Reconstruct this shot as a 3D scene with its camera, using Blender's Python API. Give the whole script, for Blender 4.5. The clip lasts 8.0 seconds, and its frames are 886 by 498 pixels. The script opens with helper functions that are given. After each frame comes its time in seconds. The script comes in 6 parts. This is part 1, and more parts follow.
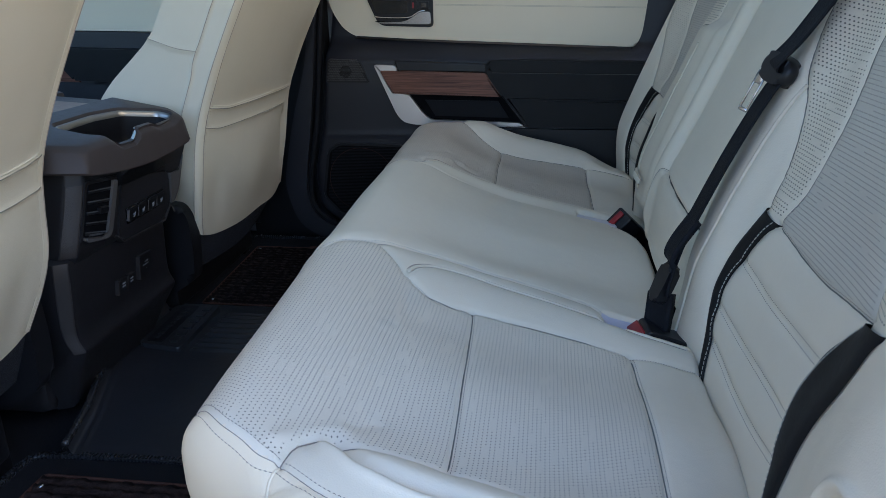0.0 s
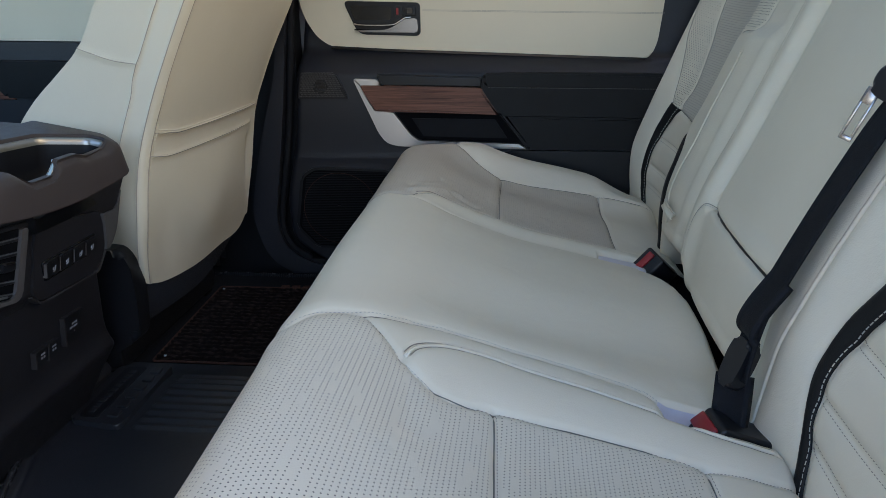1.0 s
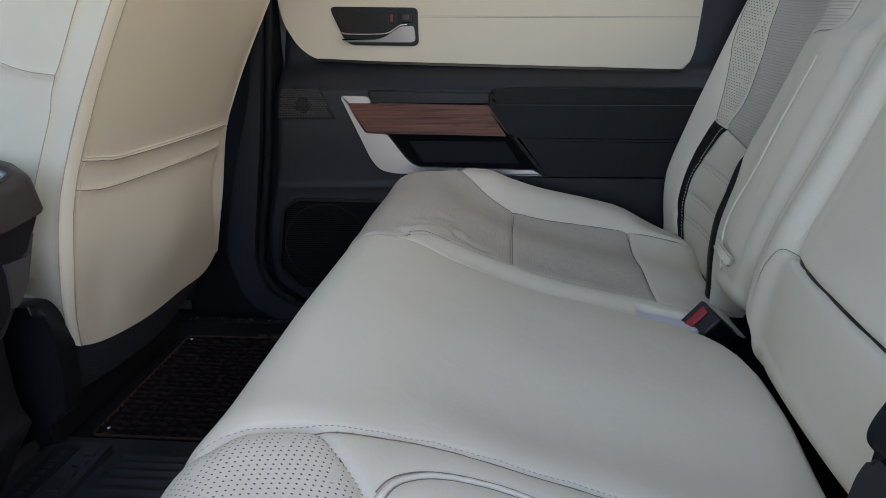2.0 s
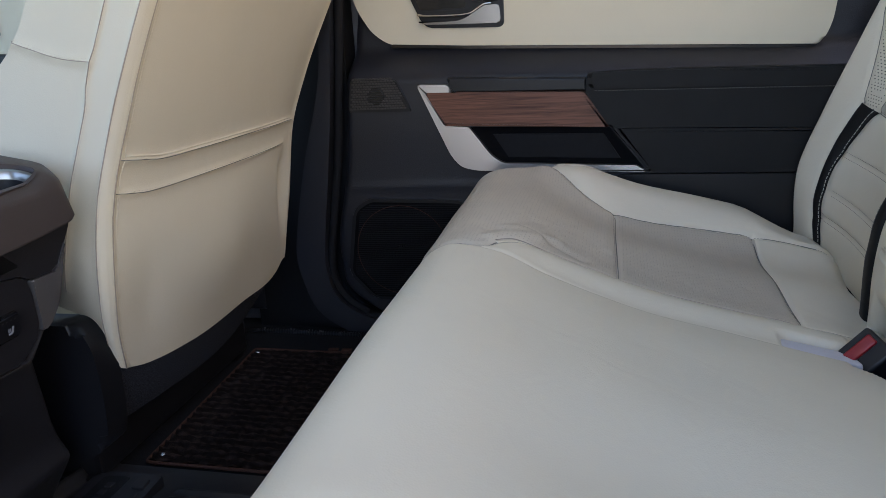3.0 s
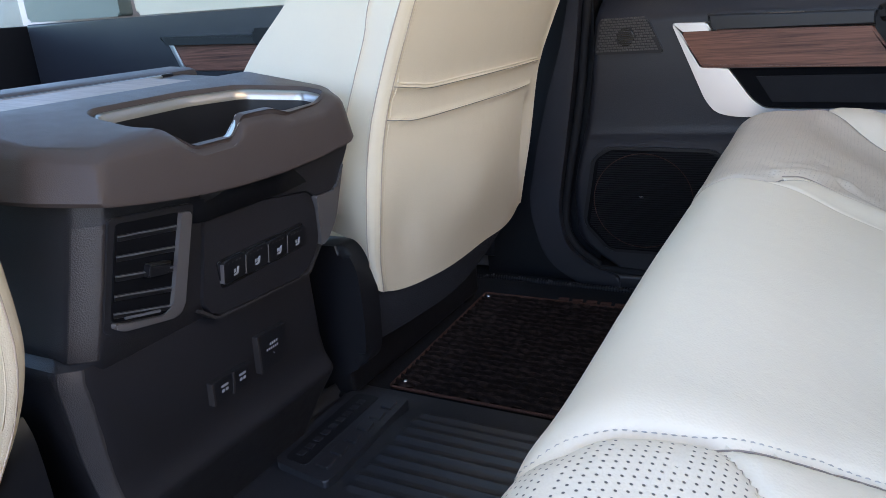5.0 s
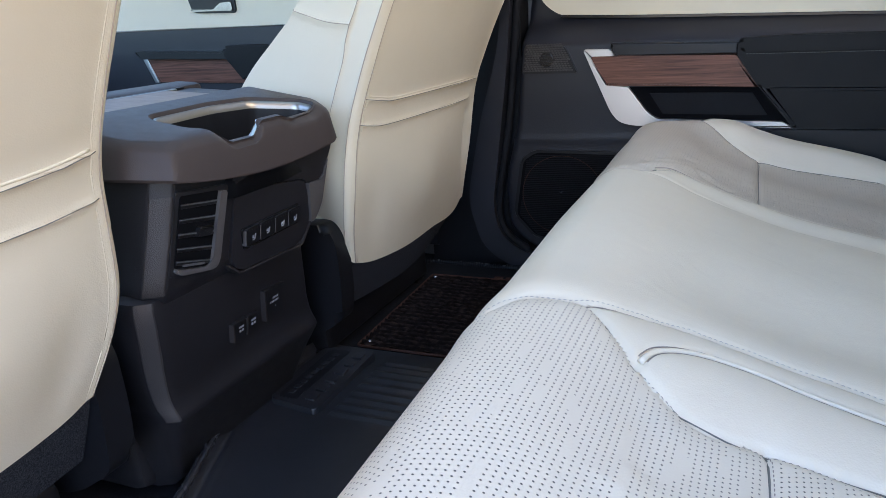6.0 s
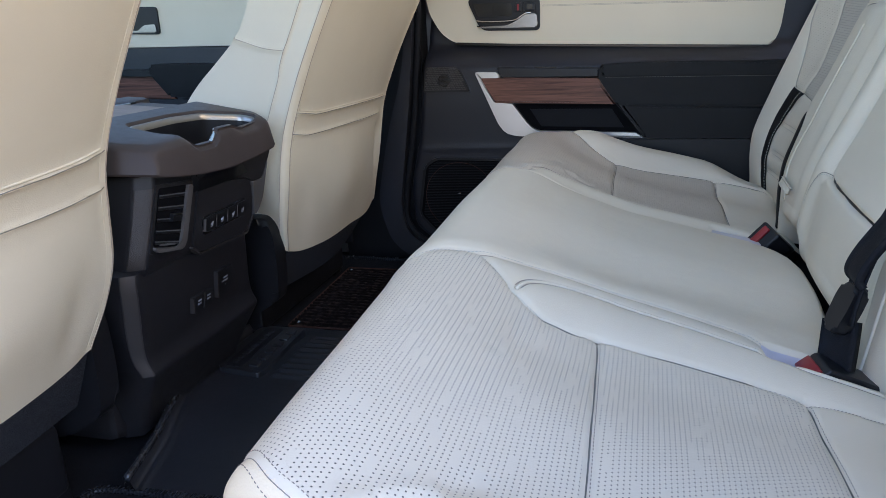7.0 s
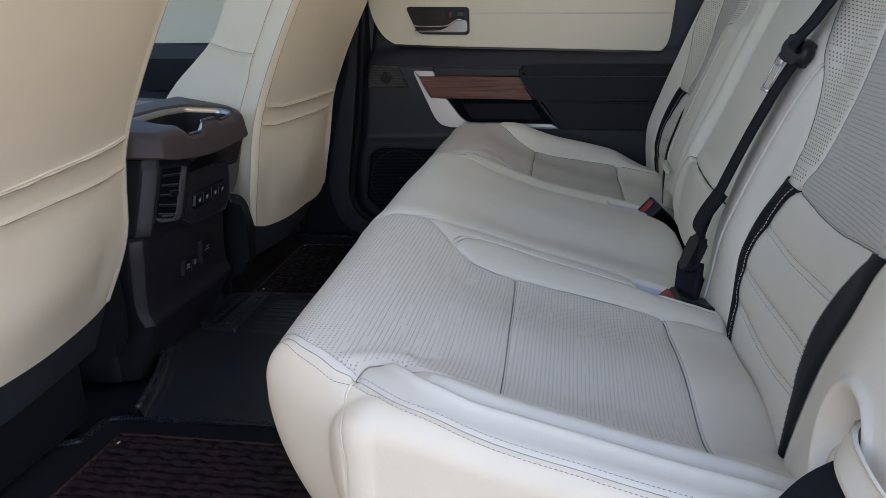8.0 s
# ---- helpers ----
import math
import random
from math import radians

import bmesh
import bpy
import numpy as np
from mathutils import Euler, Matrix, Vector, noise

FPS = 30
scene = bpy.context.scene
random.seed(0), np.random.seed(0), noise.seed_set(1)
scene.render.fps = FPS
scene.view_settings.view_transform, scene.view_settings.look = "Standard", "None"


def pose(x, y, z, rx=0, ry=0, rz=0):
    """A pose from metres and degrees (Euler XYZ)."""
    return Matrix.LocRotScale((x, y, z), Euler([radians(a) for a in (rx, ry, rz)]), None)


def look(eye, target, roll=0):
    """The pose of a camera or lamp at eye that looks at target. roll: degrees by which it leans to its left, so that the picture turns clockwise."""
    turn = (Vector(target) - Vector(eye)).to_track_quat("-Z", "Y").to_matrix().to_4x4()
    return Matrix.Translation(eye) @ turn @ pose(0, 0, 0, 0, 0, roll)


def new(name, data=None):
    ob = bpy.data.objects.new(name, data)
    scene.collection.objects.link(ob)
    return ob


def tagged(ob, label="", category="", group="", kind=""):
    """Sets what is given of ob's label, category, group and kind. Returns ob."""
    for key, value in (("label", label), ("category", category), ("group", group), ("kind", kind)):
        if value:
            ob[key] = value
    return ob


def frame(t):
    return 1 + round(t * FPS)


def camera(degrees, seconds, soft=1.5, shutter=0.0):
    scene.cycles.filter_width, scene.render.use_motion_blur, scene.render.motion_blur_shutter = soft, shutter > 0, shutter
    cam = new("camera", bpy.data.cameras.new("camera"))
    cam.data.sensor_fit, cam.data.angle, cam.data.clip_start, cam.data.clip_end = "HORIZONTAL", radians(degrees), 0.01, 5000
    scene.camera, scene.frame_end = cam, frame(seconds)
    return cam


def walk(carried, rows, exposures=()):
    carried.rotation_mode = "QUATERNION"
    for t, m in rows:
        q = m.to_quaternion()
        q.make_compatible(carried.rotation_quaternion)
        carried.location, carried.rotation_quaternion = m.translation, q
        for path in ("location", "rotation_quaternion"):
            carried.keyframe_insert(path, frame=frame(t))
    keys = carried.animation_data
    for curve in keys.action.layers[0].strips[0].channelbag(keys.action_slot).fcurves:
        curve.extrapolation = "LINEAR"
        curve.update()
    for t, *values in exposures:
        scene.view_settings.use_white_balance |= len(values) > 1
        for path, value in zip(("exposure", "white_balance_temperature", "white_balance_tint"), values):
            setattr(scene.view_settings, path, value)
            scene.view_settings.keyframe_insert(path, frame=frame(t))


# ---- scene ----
cam = camera(62.0, 8.0, soft=0.55)
PATH = [
    (0, (0.183, -1.091, 0.652), (-0.084, 0.775, -0.017), -1.0),
    (0.5, (0.149, -0.968, 0.64), (-0.095, 0.903, -0.022), -1.0),
    (1, (0.121, -0.855, 0.633), (-0.087, 1.028, -0.008), -1.0),
    (2.5, (0.099, -0.522, 0.578), (-0.183, 1.374, 0.009), -2.5),
    (3, (0.076, -0.465, 0.566), (-0.371, 1.396, -0.016), -3.3),
    (3.5, (0.044, -0.442, 0.552), (-0.601, 1.351, -0.055), -4.2),
    (4, (0.021, -0.437, 0.531), (-0.797, 1.281, -0.084), -4.9),
    (4.5, (-0.006, -0.446, 0.524), (-0.923, 1.217, -0.102), -5.1),
    (4.7, (-0.008, -0.454, 0.522), (-0.946, 1.199, -0.101), -5.1),
    (5.8, (0.069, -0.649, 0.545), (-0.766, 1.065, -0.061), -4.1),
    (6, (0.084, -0.712, 0.554), (-0.696, 1.027, -0.052), -3.9),
    (6.5, (0.122, -0.837, 0.567), (-0.523, 0.96, -0.027), -3.4),
    (7, (0.141, -0.946, 0.576), (-0.384, 0.895, -0.002), -2.8),
    (7.5, (0.155, -1.084, 0.593), (-0.26, 0.785, 0.014), -2.0),
    (8, (0.173, -1.197, 0.614), (-0.169, 0.677, 0.005), -1.8),
]
EXPOSURE = [(0.0, 2.15, 5500, 10), (0.5, 2.29, 5820, 11), (1.0, 2.38, 5980, 11), (2.5, 2.54, 6180, 17), (3.0, 2.68, 6150, 17), (3.5, 3.04, 6060, 17), (4.5, 3.32, 5980, 17), (6.0, 3.14, 5920, 16), (7.0, 2.76, 5920, 16), (7.5, 2.58, 5980, 16), (8.0, 2.20, 6230, 16)]
walk(cam, [(t, look(eye, target, roll)) for t, eye, target, roll in PATH], EXPOSURE)

# ---- light: open sky through the open door and the windows, sunlit ground outside ----
SUN_ELEV, SUN_TURN = 55.0, 95.0
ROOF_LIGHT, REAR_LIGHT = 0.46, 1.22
world = bpy.data.worlds.new("sky")
scene.world = world
world.use_nodes = True
wn = world.node_tree.nodes
sky = wn.new("ShaderNodeTexSky")
sky.sky_type = "NISHITA"
sky.sun_disc = False
sky.sun_elevation, sky.sun_rotation = radians(SUN_ELEV), radians(SUN_TURN)
wn["Background"].inputs["Strength"].default_value = 0.125
world.node_tree.links.new(sky.outputs["Color"], wn["Background"].inputs["Color"])
sun_data = bpy.data.lights.new("sun", "SUN")
sun_data.energy, sun_data.angle, sun_data.color = 4.0, radians(0.5), (1.0, 0.95, 0.88)
sun = new("sun", sun_data)
sa = radians(SUN_TURN)
sun_dir = Vector((math.sin(sa) * math.cos(radians(SUN_ELEV)), math.cos(sa) * math.cos(radians(SUN_ELEV)), math.sin(radians(SUN_ELEV))))
sun.matrix_world = look(sun_dir * 20, (0, 0, 0))
# added unseen area lamp at the headliner opening, for bluish light from above
roof_data = bpy.data.lights.new("roof_fill_light", "AREA")
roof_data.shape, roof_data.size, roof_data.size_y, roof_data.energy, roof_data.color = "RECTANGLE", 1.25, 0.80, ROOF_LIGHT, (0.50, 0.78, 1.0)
roof_lamp = new("roof_fill_light", roof_data)
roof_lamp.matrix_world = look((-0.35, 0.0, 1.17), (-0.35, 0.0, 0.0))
# added unseen area lamp inside the rear window, warming the front seat backs
rear_data = bpy.data.lights.new("rear_fill_light", "AREA")
rear_data.shape, rear_data.size, rear_data.size_y, rear_data.energy, rear_data.color = "RECTANGLE", 1.30, 0.24, REAR_LIGHT, (1.0, 0.80, 0.53)
rear_lamp = new("rear_fill_light", rear_data)
rear_lamp.matrix_world = look((0.88, 0.0, 1.06), (-0.45, 0.0, 0.50))


# ---- materials ----
def material(name, color, rough=0.5, metal=0.0, vary=0.06, vscale=6.0, grain=0.0, gscale=600.0, gdist=0.001, spec=0.5, coat=0.0, slack=0.0):
    m = bpy.data.materials.new(name)
    m.use_nodes = True
    n, l = m.node_tree.nodes, m.node_tree.links
    b = n["Principled BSDF"]
    b.inputs["Roughness"].default_value, b.inputs["Metallic"].default_value = rough, metal
    b.inputs["Specular IOR Level"].default_value = spec
    b.inputs["Coat Weight"].default_value = coat
    tc = n.new("ShaderNodeTexCoord")
    big = n.new("ShaderNodeTexNoise")
    big.inputs["Scale"].default_value, big.inputs["Detail"].default_value = vscale, 6.0
    l.new(tc.outputs["Object"], big.inputs["Vector"])
    ramp = n.new("ShaderNodeValToRGB")
    ramp.color_ramp.elements[0].position, ramp.color_ramp.elements[1].position = 0.3, 0.7
    ramp.color_ramp.elements[0].color = (*[c * (1 - vary) for c in color], 1)
    ramp.color_ramp.elements[1].color = (*[min(1, c * (1 + vary)) for c in color], 1)
    l.new(big.outputs["Fac"], ramp.inputs["Fac"])
    l.new(ramp.outputs["Color"], b.inputs["Base Color"])
    if vary > 0:
        mr = n.new("ShaderNodeMapRange")
        mr.inputs["To Min"].default_value, mr.inputs["To Max"].default_value = max(0.02, rough - 0.07), min(1, rough + 0.07)
        fine = n.new("ShaderNodeTexNoise")
        fine.inputs["Scale"].default_value, fine.inputs["Detail"].default_value = vscale * 9, 4.0
        l.new(tc.outputs["Object"], fine.inputs["Vector"])
        l.new(fine.outputs["Fac"], mr.inputs["Value"])
        l.new(mr.outputs["Result"], b.inputs["Roughness"])
    if grain:
        v = n.new("ShaderNodeTexVoronoi")
        v.inputs["Scale"].default_value = gscale
        l.new(tc.outputs["Object"], v.inputs["Vector"])
        bump = n.new("ShaderNodeBump")
        bump.inputs["Strength"].default_value, bump.inputs["Distance"].default_value = grain, gdist
        l.new(v.outputs["Distance"], bump.inputs["Height"])
        l.new(bump.outputs["Normal"], b.inputs["Normal"])
        if slack:
            # soft unevenness of the hide over its padding
            hide = n.new("ShaderNodeTexNoise")
            hide.inputs["Scale"].default_value, hide.inputs["Detail"].default_value, hide.inputs["Distortion"].default_value = 22.0, 5.0, 0.8
            l.new(tc.outputs["Object"], hide.inputs["Vector"])
            swell = n.new("ShaderNodeBump")
            swell.inputs["Strength"].default_value, swell.inputs["Distance"].default_value = slack, 0.004
            l.new(hide.outputs["Fac"], swell.inputs["Height"])
            l.new(swell.outputs["Normal"], bump.inputs["Normal"])
    return m


def math_node(n, l, op, a, b=None, c=None):
    k = n.new("ShaderNodeMath")
    k.operation = op
    for i, v in enumerate((a, b, c)):
        if v is None:
            continue
        if isinstance(v, (int, float)):
            k.inputs[i].default_value = v
        else:
            l.new(v, k.inputs[i])
    return k.outputs[0]


def perforate(m, du, dv, rad, stagger=0.5, dash=0.0, gap_every=0, gap_share=0.2, hole=(0.05, 0.05, 0.05)):
    """Round holes (or short dashes) punched in rows, by the sheet's own length and width in metres."""
    n, l = m.node_tree.nodes, m.node_tree.links
    b = n["Principled BSDF"]
    uv = n.new("ShaderNodeUVMap")
    sep = n.new("ShaderNodeSeparateXYZ")
    l.new(uv.outputs["UV"], sep.inputs[0])
    row = math_node(n, l, "DIVIDE", sep.outputs[0], du)
    irow = math_node(n, l, "FLOOR", row)
    shift = math_node(n, l, "MULTIPLY", math_node(n, l, "MODULO", irow, 2.0), stagger)
    col = math_node(n, l, "ADD", math_node(n, l, "DIVIDE", sep.outputs[1], dv), shift)
    fu = math_node(n, l, "MULTIPLY", math_node(n, l, "SUBTRACT", math_node(n, l, "FRACT", row), 0.5), du)
    fv = math_node(n, l, "MULTIPLY", math_node(n, l, "SUBTRACT", math_node(n, l, "FRACT", col), 0.5), dv)
    if dash:
        fv = math_node(n, l, "MAXIMUM", math_node(n, l, "SUBTRACT", math_node(n, l, "ABSOLUTE", fv), dash), 0.0)
    dist = math_node(n, l, "SQRT", math_node(n, l, "ADD", math_node(n, l, "MULTIPLY", fu, fu), math_node(n, l, "MULTIPLY", fv, fv)))
    mr = n.new("ShaderNodeMapRange")
    mr.inputs["From Min"].default_value, mr.inputs["From Max"].default_value = rad * 0.8, rad * 1.25
    mr.inputs["To Min"].default_value, mr.inputs["To Max"].default_value = 1.0, 0.0
    l.new(dist, mr.inputs["Value"])
    at = n.new("ShaderNodeAttribute")
    at.attribute_name = "perf"
    keep = math_node(n, l, "GREATER_THAN", at.outputs["Fac"], 0.5)
    fac = math_node(n, l, "MULTIPLY", mr.outputs["Result"], keep)
    if gap_every:
        # runs of a row are left unpunched, each row by its own chance
        cell = n.new("ShaderNodeCombineXYZ")
        l.new(irow, cell.inputs[0])
        l.new(math_node(n, l, "FLOOR", math_node(n, l, "DIVIDE", math_node(n, l, "ADD", col, math_node(n, l, "MULTIPLY", irow, 2.37)), gap_every)), cell.inputs[1])
        chance = n.new("ShaderNodeTexWhiteNoise")
        chance.noise_dimensions = "2D"
        l.new(cell.outputs[0], chance.inputs["Vector"])
        fac = math_node(n, l, "MULTIPLY", fac, math_node(n, l, "GREATER_THAN", chance.outputs["Value"], gap_share))
    mix = n.new("ShaderNodeMix")
    mix.data_type = "RGBA"
    src = b.inputs["Base Color"].links[0].from_socket
    l.new(fac, mix.inputs["Factor"])
    l.new(src, mix.inputs["A"])
    mix.inputs["B"].default_value = (*hole, 1)
    l.new(mix.outputs["Result"], b.inputs["Base Color"])
    bump = n.new("ShaderNodeBump")
    bump.inputs["Strength"].default_value, bump.inputs["Distance"].default_value, bump.invert = 0.6, 0.001, True
    l.new(fac, bump.inputs["Height"])
    if b.inputs["Normal"].links:
        l.new(b.inputs["Normal"].links[0].from_socket, bump.inputs["Normal"])
    l.new(bump.outputs["Normal"], b.inputs["Normal"])
    return m


def wood_material(name, c0, c1, along=0):
    m = bpy.data.materials.new(name)
    m.use_nodes = True
    n, l = m.node_tree.nodes, m.node_tree.links
    b = n["Principled BSDF"]
    tc = n.new("ShaderNodeTexCoord")
    mp = n.new("ShaderNodeMapping")
    sc = [95.0, 95.0, 95.0]
    sc[along] = 3.0
    mp.inputs["Scale"].default_value = sc
    l.new(tc.outputs["Object"], mp.inputs["Vector"])
    nz = n.new("ShaderNodeTexNoise")
    nz.inputs["Scale"].default_value, nz.inputs["Detail"].default_value, nz.inputs["Roughness"].default_value = 2.2, 9.0, 0.68
    nz.inputs["Distortion"].default_value = 0.6
    l.new(mp.outputs["Vector"], nz.inputs["Vector"])
    r = n.new("ShaderNodeValToRGB")
    r.color_ramp.elements[0].position, r.color_ramp.elements[1].position = 0.33, 0.68
    r.color_ramp.elements[0].color, r.color_ramp.elements[1].color = (*c0, 1), (*c1, 1)
    l.new(nz.outputs["Fac"], r.inputs["Fac"])
    l.new(r.outputs["Color"], b.inputs["Base Color"])
    b.inputs["Roughness"].default_value, b.inputs["Specular IOR Level"].default_value = 0.42, 0.28
    bump = n.new("ShaderNodeBump")
    bump.inputs["Strength"].default_value, bump.inputs["Distance"].default_value = 0.25, 0.0006
    l.new(nz.outputs["Fac"], bump.inputs["Height"])
    l.new(bump.outputs["Normal"], b.inputs["Normal"])
    return m


def carpet_material(name, c0, c1, scale=900.0):
    m = material(name, c0, rough=0.95, vary=0.3, vscale=30.0, spec=0.1)
    n, l = m.node_tree.nodes, m.node_tree.links
    b = n["Principled BSDF"]
    tc = n.new("ShaderNodeTexCoord")
    nz = n.new("ShaderNodeTexNoise")
    nz.inputs["Scale"].default_value, nz.inputs["Detail"].default_value = scale, 3.0
    l.new(tc.outputs["Object"], nz.inputs["Vector"])
    r = n.new("ShaderNodeValToRGB")
    r.color_ramp.elements[0].position, r.color_ramp.elements[1].position = 0.42, 0.62
    r.color_ramp.elements[0].color, r.color_ramp.elements[1].color = (*c0, 1), (*c1, 1)
    l.new(nz.outputs["Fac"], r.inputs["Fac"])
    l.new(r.outputs["Color"], b.inputs["Base Color"])
    bump = n.new("ShaderNodeBump")
    bump.inputs["Strength"].default_value, bump.inputs["Distance"].default_value = 0.8, 0.002
    l.new(nz.outputs["Fac"], bump.inputs["Height"])
    l.new(bump.outputs["Normal"], b.inputs["Normal"])
    return m


LEATHER = (0.67, 0.61, 0.49)
leather = material("white_leather", LEATHER, 0.48, vary=0.035, vscale=5.0, grain=0.16, gscale=650.0, gdist=0.0006, spec=0.4, slack=0.18)
# warmer, yellower copy of the white leather, for seat backs and upright panels
warm_leather = material("warm_cream_leather", (0.71, 0.615, 0.455), 0.48, vary=0.035, vscale=5.0, grain=0.16, gscale=650.0, gdist=0.0006, spec=0.4, slack=0.18)
leather_dots = perforate(material("perforated_leather", (0.645, 0.59, 0.485), 0.5, vary=0.035, vscale=5.0, grain=0.16, gscale=650.0, gdist=0.0006, spec=0.4, slack=0.18), 0.0042, 0.0046, 0.00062, gap_every=4.0, gap_share=0.09, hole=(0.10, 0.09, 0.085))
# darker, browner copy of the perforated leather with fainter holes
darker_dots = perforate(material("darker_perforated_leather", (0.50, 0.445, 0.365), 0.5, vary=0.06, vscale=9.0, grain=0.16, gscale=650.0, gdist=0.0006, spec=0.4, slack=0.3), 0.0042, 0.0046, 0.00062, gap_every=4.0, gap_share=0.09, hole=(0.36, 0.32, 0.265))
leather_big_dots = perforate(material("punched_leather", LEATHER, 0.5, vary=0.03, vscale=5.0, grain=0.16, gscale=650.0, gdist=0.0006, spec=0.4, slack=0.18), 0.0044, 0.0054, 0.00070, dash=0.0004, gap_every=4.0, gap_share=0.10, hole=(0.07, 0.065, 0.06))
leather_rows = perforate(material("row_perforated_leather", (0.51, 0.48, 0.41), 0.5, vary=0.03, vscale=5.0, grain=0.16, gscale=650.0, gdist=0.0006, spec=0.4, slack=0.18), 0.0046, 0.0090, 0.00050, stagger=0.37, dash=0.0036, gap_every=2.0, gap_share=0.08, hole=(0.40, 0.375, 0.325))
door_beige = material("cream_leatherette", (0.74, 0.66, 0.505), 0.5, vary=0.03, vscale=4.0, grain=0.12, gscale=700.0, gdist=0.0006, spec=0.4)
black_leather = material("black_leather", (0.009, 0.009, 0.0095), 0.52, vary=0.15, vscale=20.0, grain=0.15, gscale=700.0, gdist=0.0006, spec=0.2)
thread = material("brown_grey_thread", (0.23, 0.20, 0.175), 0.7, vary=0.1, vscale=80.0)
pale_thread = material("pale_thread", (0.36, 0.35, 0.31), 0.7, vary=0.1, vscale=80.0)
tan_thread = material("tan_thread", (0.42, 0.33, 0.25), 0.7, vary=0.1, vscale=80.0)
black_plastic = material("black_grained_plastic", (0.0185, 0.0172, 0.0190), 0.38, vary=0.12, vscale=8.0, grain=0.30, gscale=1150.0, gdist=0.0005, spec=0.30)
door_plastic = material("charcoal_door_plastic", (0.017, 0.0175, 0.0230), 0.40, vary=0.1, vscale=6.0, grain=0.35, gscale=650.0, gdist=0.0005, spec=0.46)
gloss_black = material("gloss_black_plastic", (0.012, 0.012, 0.014), 0.16, vary=0.1, vscale=12.0)
satin_black = material("satin_black_plastic", (0.0095, 0.0095, 0.0113), 0.38, vary=0.1, vscale=12.0, spec=0.35)
trim_grain = material("grained_dark_bronze_plastic", (0.036, 0.031, 0.030), 0.36, vary=0.1, vscale=12.0, grain=0.5, gscale=900.0, gdist=0.0006, spec=0.35)
brown_plastic = material("brown_soft_plastic", (0.058, 0.045, 0.041), 0.45, vary=0.08, vscale=7.0, grain=0.16, gscale=1200.0, gdist=0.0005, spec=0.2)
bronze = material("bronze_metal_trim", (0.17, 0.155, 0.15), 0.34, 0.5, vary=0.0, vscale=30.0, grain=0.25, gscale=1200.0, gdist=0.0004)
satin_silver = material("satin_silver_trim", (0.62, 0.62, 0.62), 0.30, 1.0, vary=0.0, vscale=20.0)
chrome = material("chrome", (0.6, 0.6, 0.61), 0.18, 1.0, vary=0.0, vscale=30.0)
dark_chrome = material("dark_chrome", (0.26, 0.26, 0.27), 0.24, 1.0, vary=0.0)
steel = material("steel", (0.42, 0.42, 0.43), 0.25, 1.0, vary=0.0, vscale=40.0)
walnut = wood_material("walnut_veneer", (0.058, 0.024, 0.016), (0.245, 0.108, 0.070))
pale_wood = wood_material("oak_veneer", (0.13, 0.08, 0.055), (0.30, 0.205, 0.145))
webbing = material("black_webbing", (0.009, 0.010, 0.013), 0.65, vary=0.1, vscale=30.0, grain=0.4, gscale=1100.0, gdist=0.0008, spec=0.15)
red_plastic = material("red_plastic", (0.24, 0.010, 0.014), 0.35, vary=0.05, vscale=40.0)
rubber = material("black_rubber", (0.021, 0.021, 0.0245), 0.40, vary=0.15, vscale=9.0, grain=0.25, gscale=700.0, gdist=0.0006, spec=0.5)
matte_rubber = material("matte_black_rubber", (0.010, 0.010, 0.012), 0.7, vary=0.1, vscale=20.0, spec=0.15)
# paler bronze: the highlight of the lower corner strip is put into its colour
glint_bronze = material("glint_bronze_plastic", (0.075, 0.068, 0.067), 0.32, 0.4, vary=0.1, vscale=14.0, grain=0.4, gscale=900.0, gdist=0.0005)
quarter_grey = material("quarter_window_grey", (0.16, 0.19, 0.17), 0.35, vary=0.05, vscale=6.0)
lip_rubber = material("mat_lip_rubber", (0.022, 0.022, 0.025), 0.26, vary=0.1, vscale=12.0, spec=0.5)
carpet = carpet_material("black_carpet", (0.006, 0.006, 0.007), (0.022, 0.022, 0.025))
grey_carpet = carpet_material("charcoal_felt", (0.014, 0.015, 0.019), (0.060, 0.063, 0.075), 700.0)
grille_metal = material("dark_grille_metal", (0.080, 0.074, 0.072), 0.4, 0.6, vary=0.08, vscale=40.0)
seam_shade_thread = material("dark_seam", (0.15, 0.145, 0.13), 0.8, vary=0.1, vscale=60.0)
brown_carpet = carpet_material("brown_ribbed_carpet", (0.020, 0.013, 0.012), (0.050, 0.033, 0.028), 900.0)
# light and dark rows put into the colour, standing in for rib shading
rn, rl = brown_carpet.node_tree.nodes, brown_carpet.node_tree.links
rib_shade_wave = rn.new("ShaderNodeTexWave")
rib_shade_wave.wave_type, rib_shade_wave.bands_direction = "BANDS", "Y"
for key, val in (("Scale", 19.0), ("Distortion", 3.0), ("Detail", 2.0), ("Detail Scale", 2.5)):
    rib_shade_wave.inputs[key].default_value = val
rl.new(rn["Texture Coordinate"].outputs["Object"], rib_shade_wave.inputs["Vector"])
rib_shade_mix = rn.new("ShaderNodeMix")
rib_shade_mix.data_type, rib_shade_mix.blend_type = "RGBA", "MULTIPLY"
rib_shade_mix.inputs["Factor"].default_value = 0.75
rl.new(rn["Principled BSDF"].inputs["Base Color"].links[0].from_socket, rib_shade_mix.inputs["A"])
rl.new(rib_shade_wave.outputs["Color"], rib_shade_mix.inputs["B"])
rl.new(rib_shade_mix.outputs["Result"], rn["Principled BSDF"].inputs["Base Color"])
brown_binding = carpet_material("brown_binding", (0.048, 0.024, 0.018), (0.095, 0.050, 0.038), 700.0)
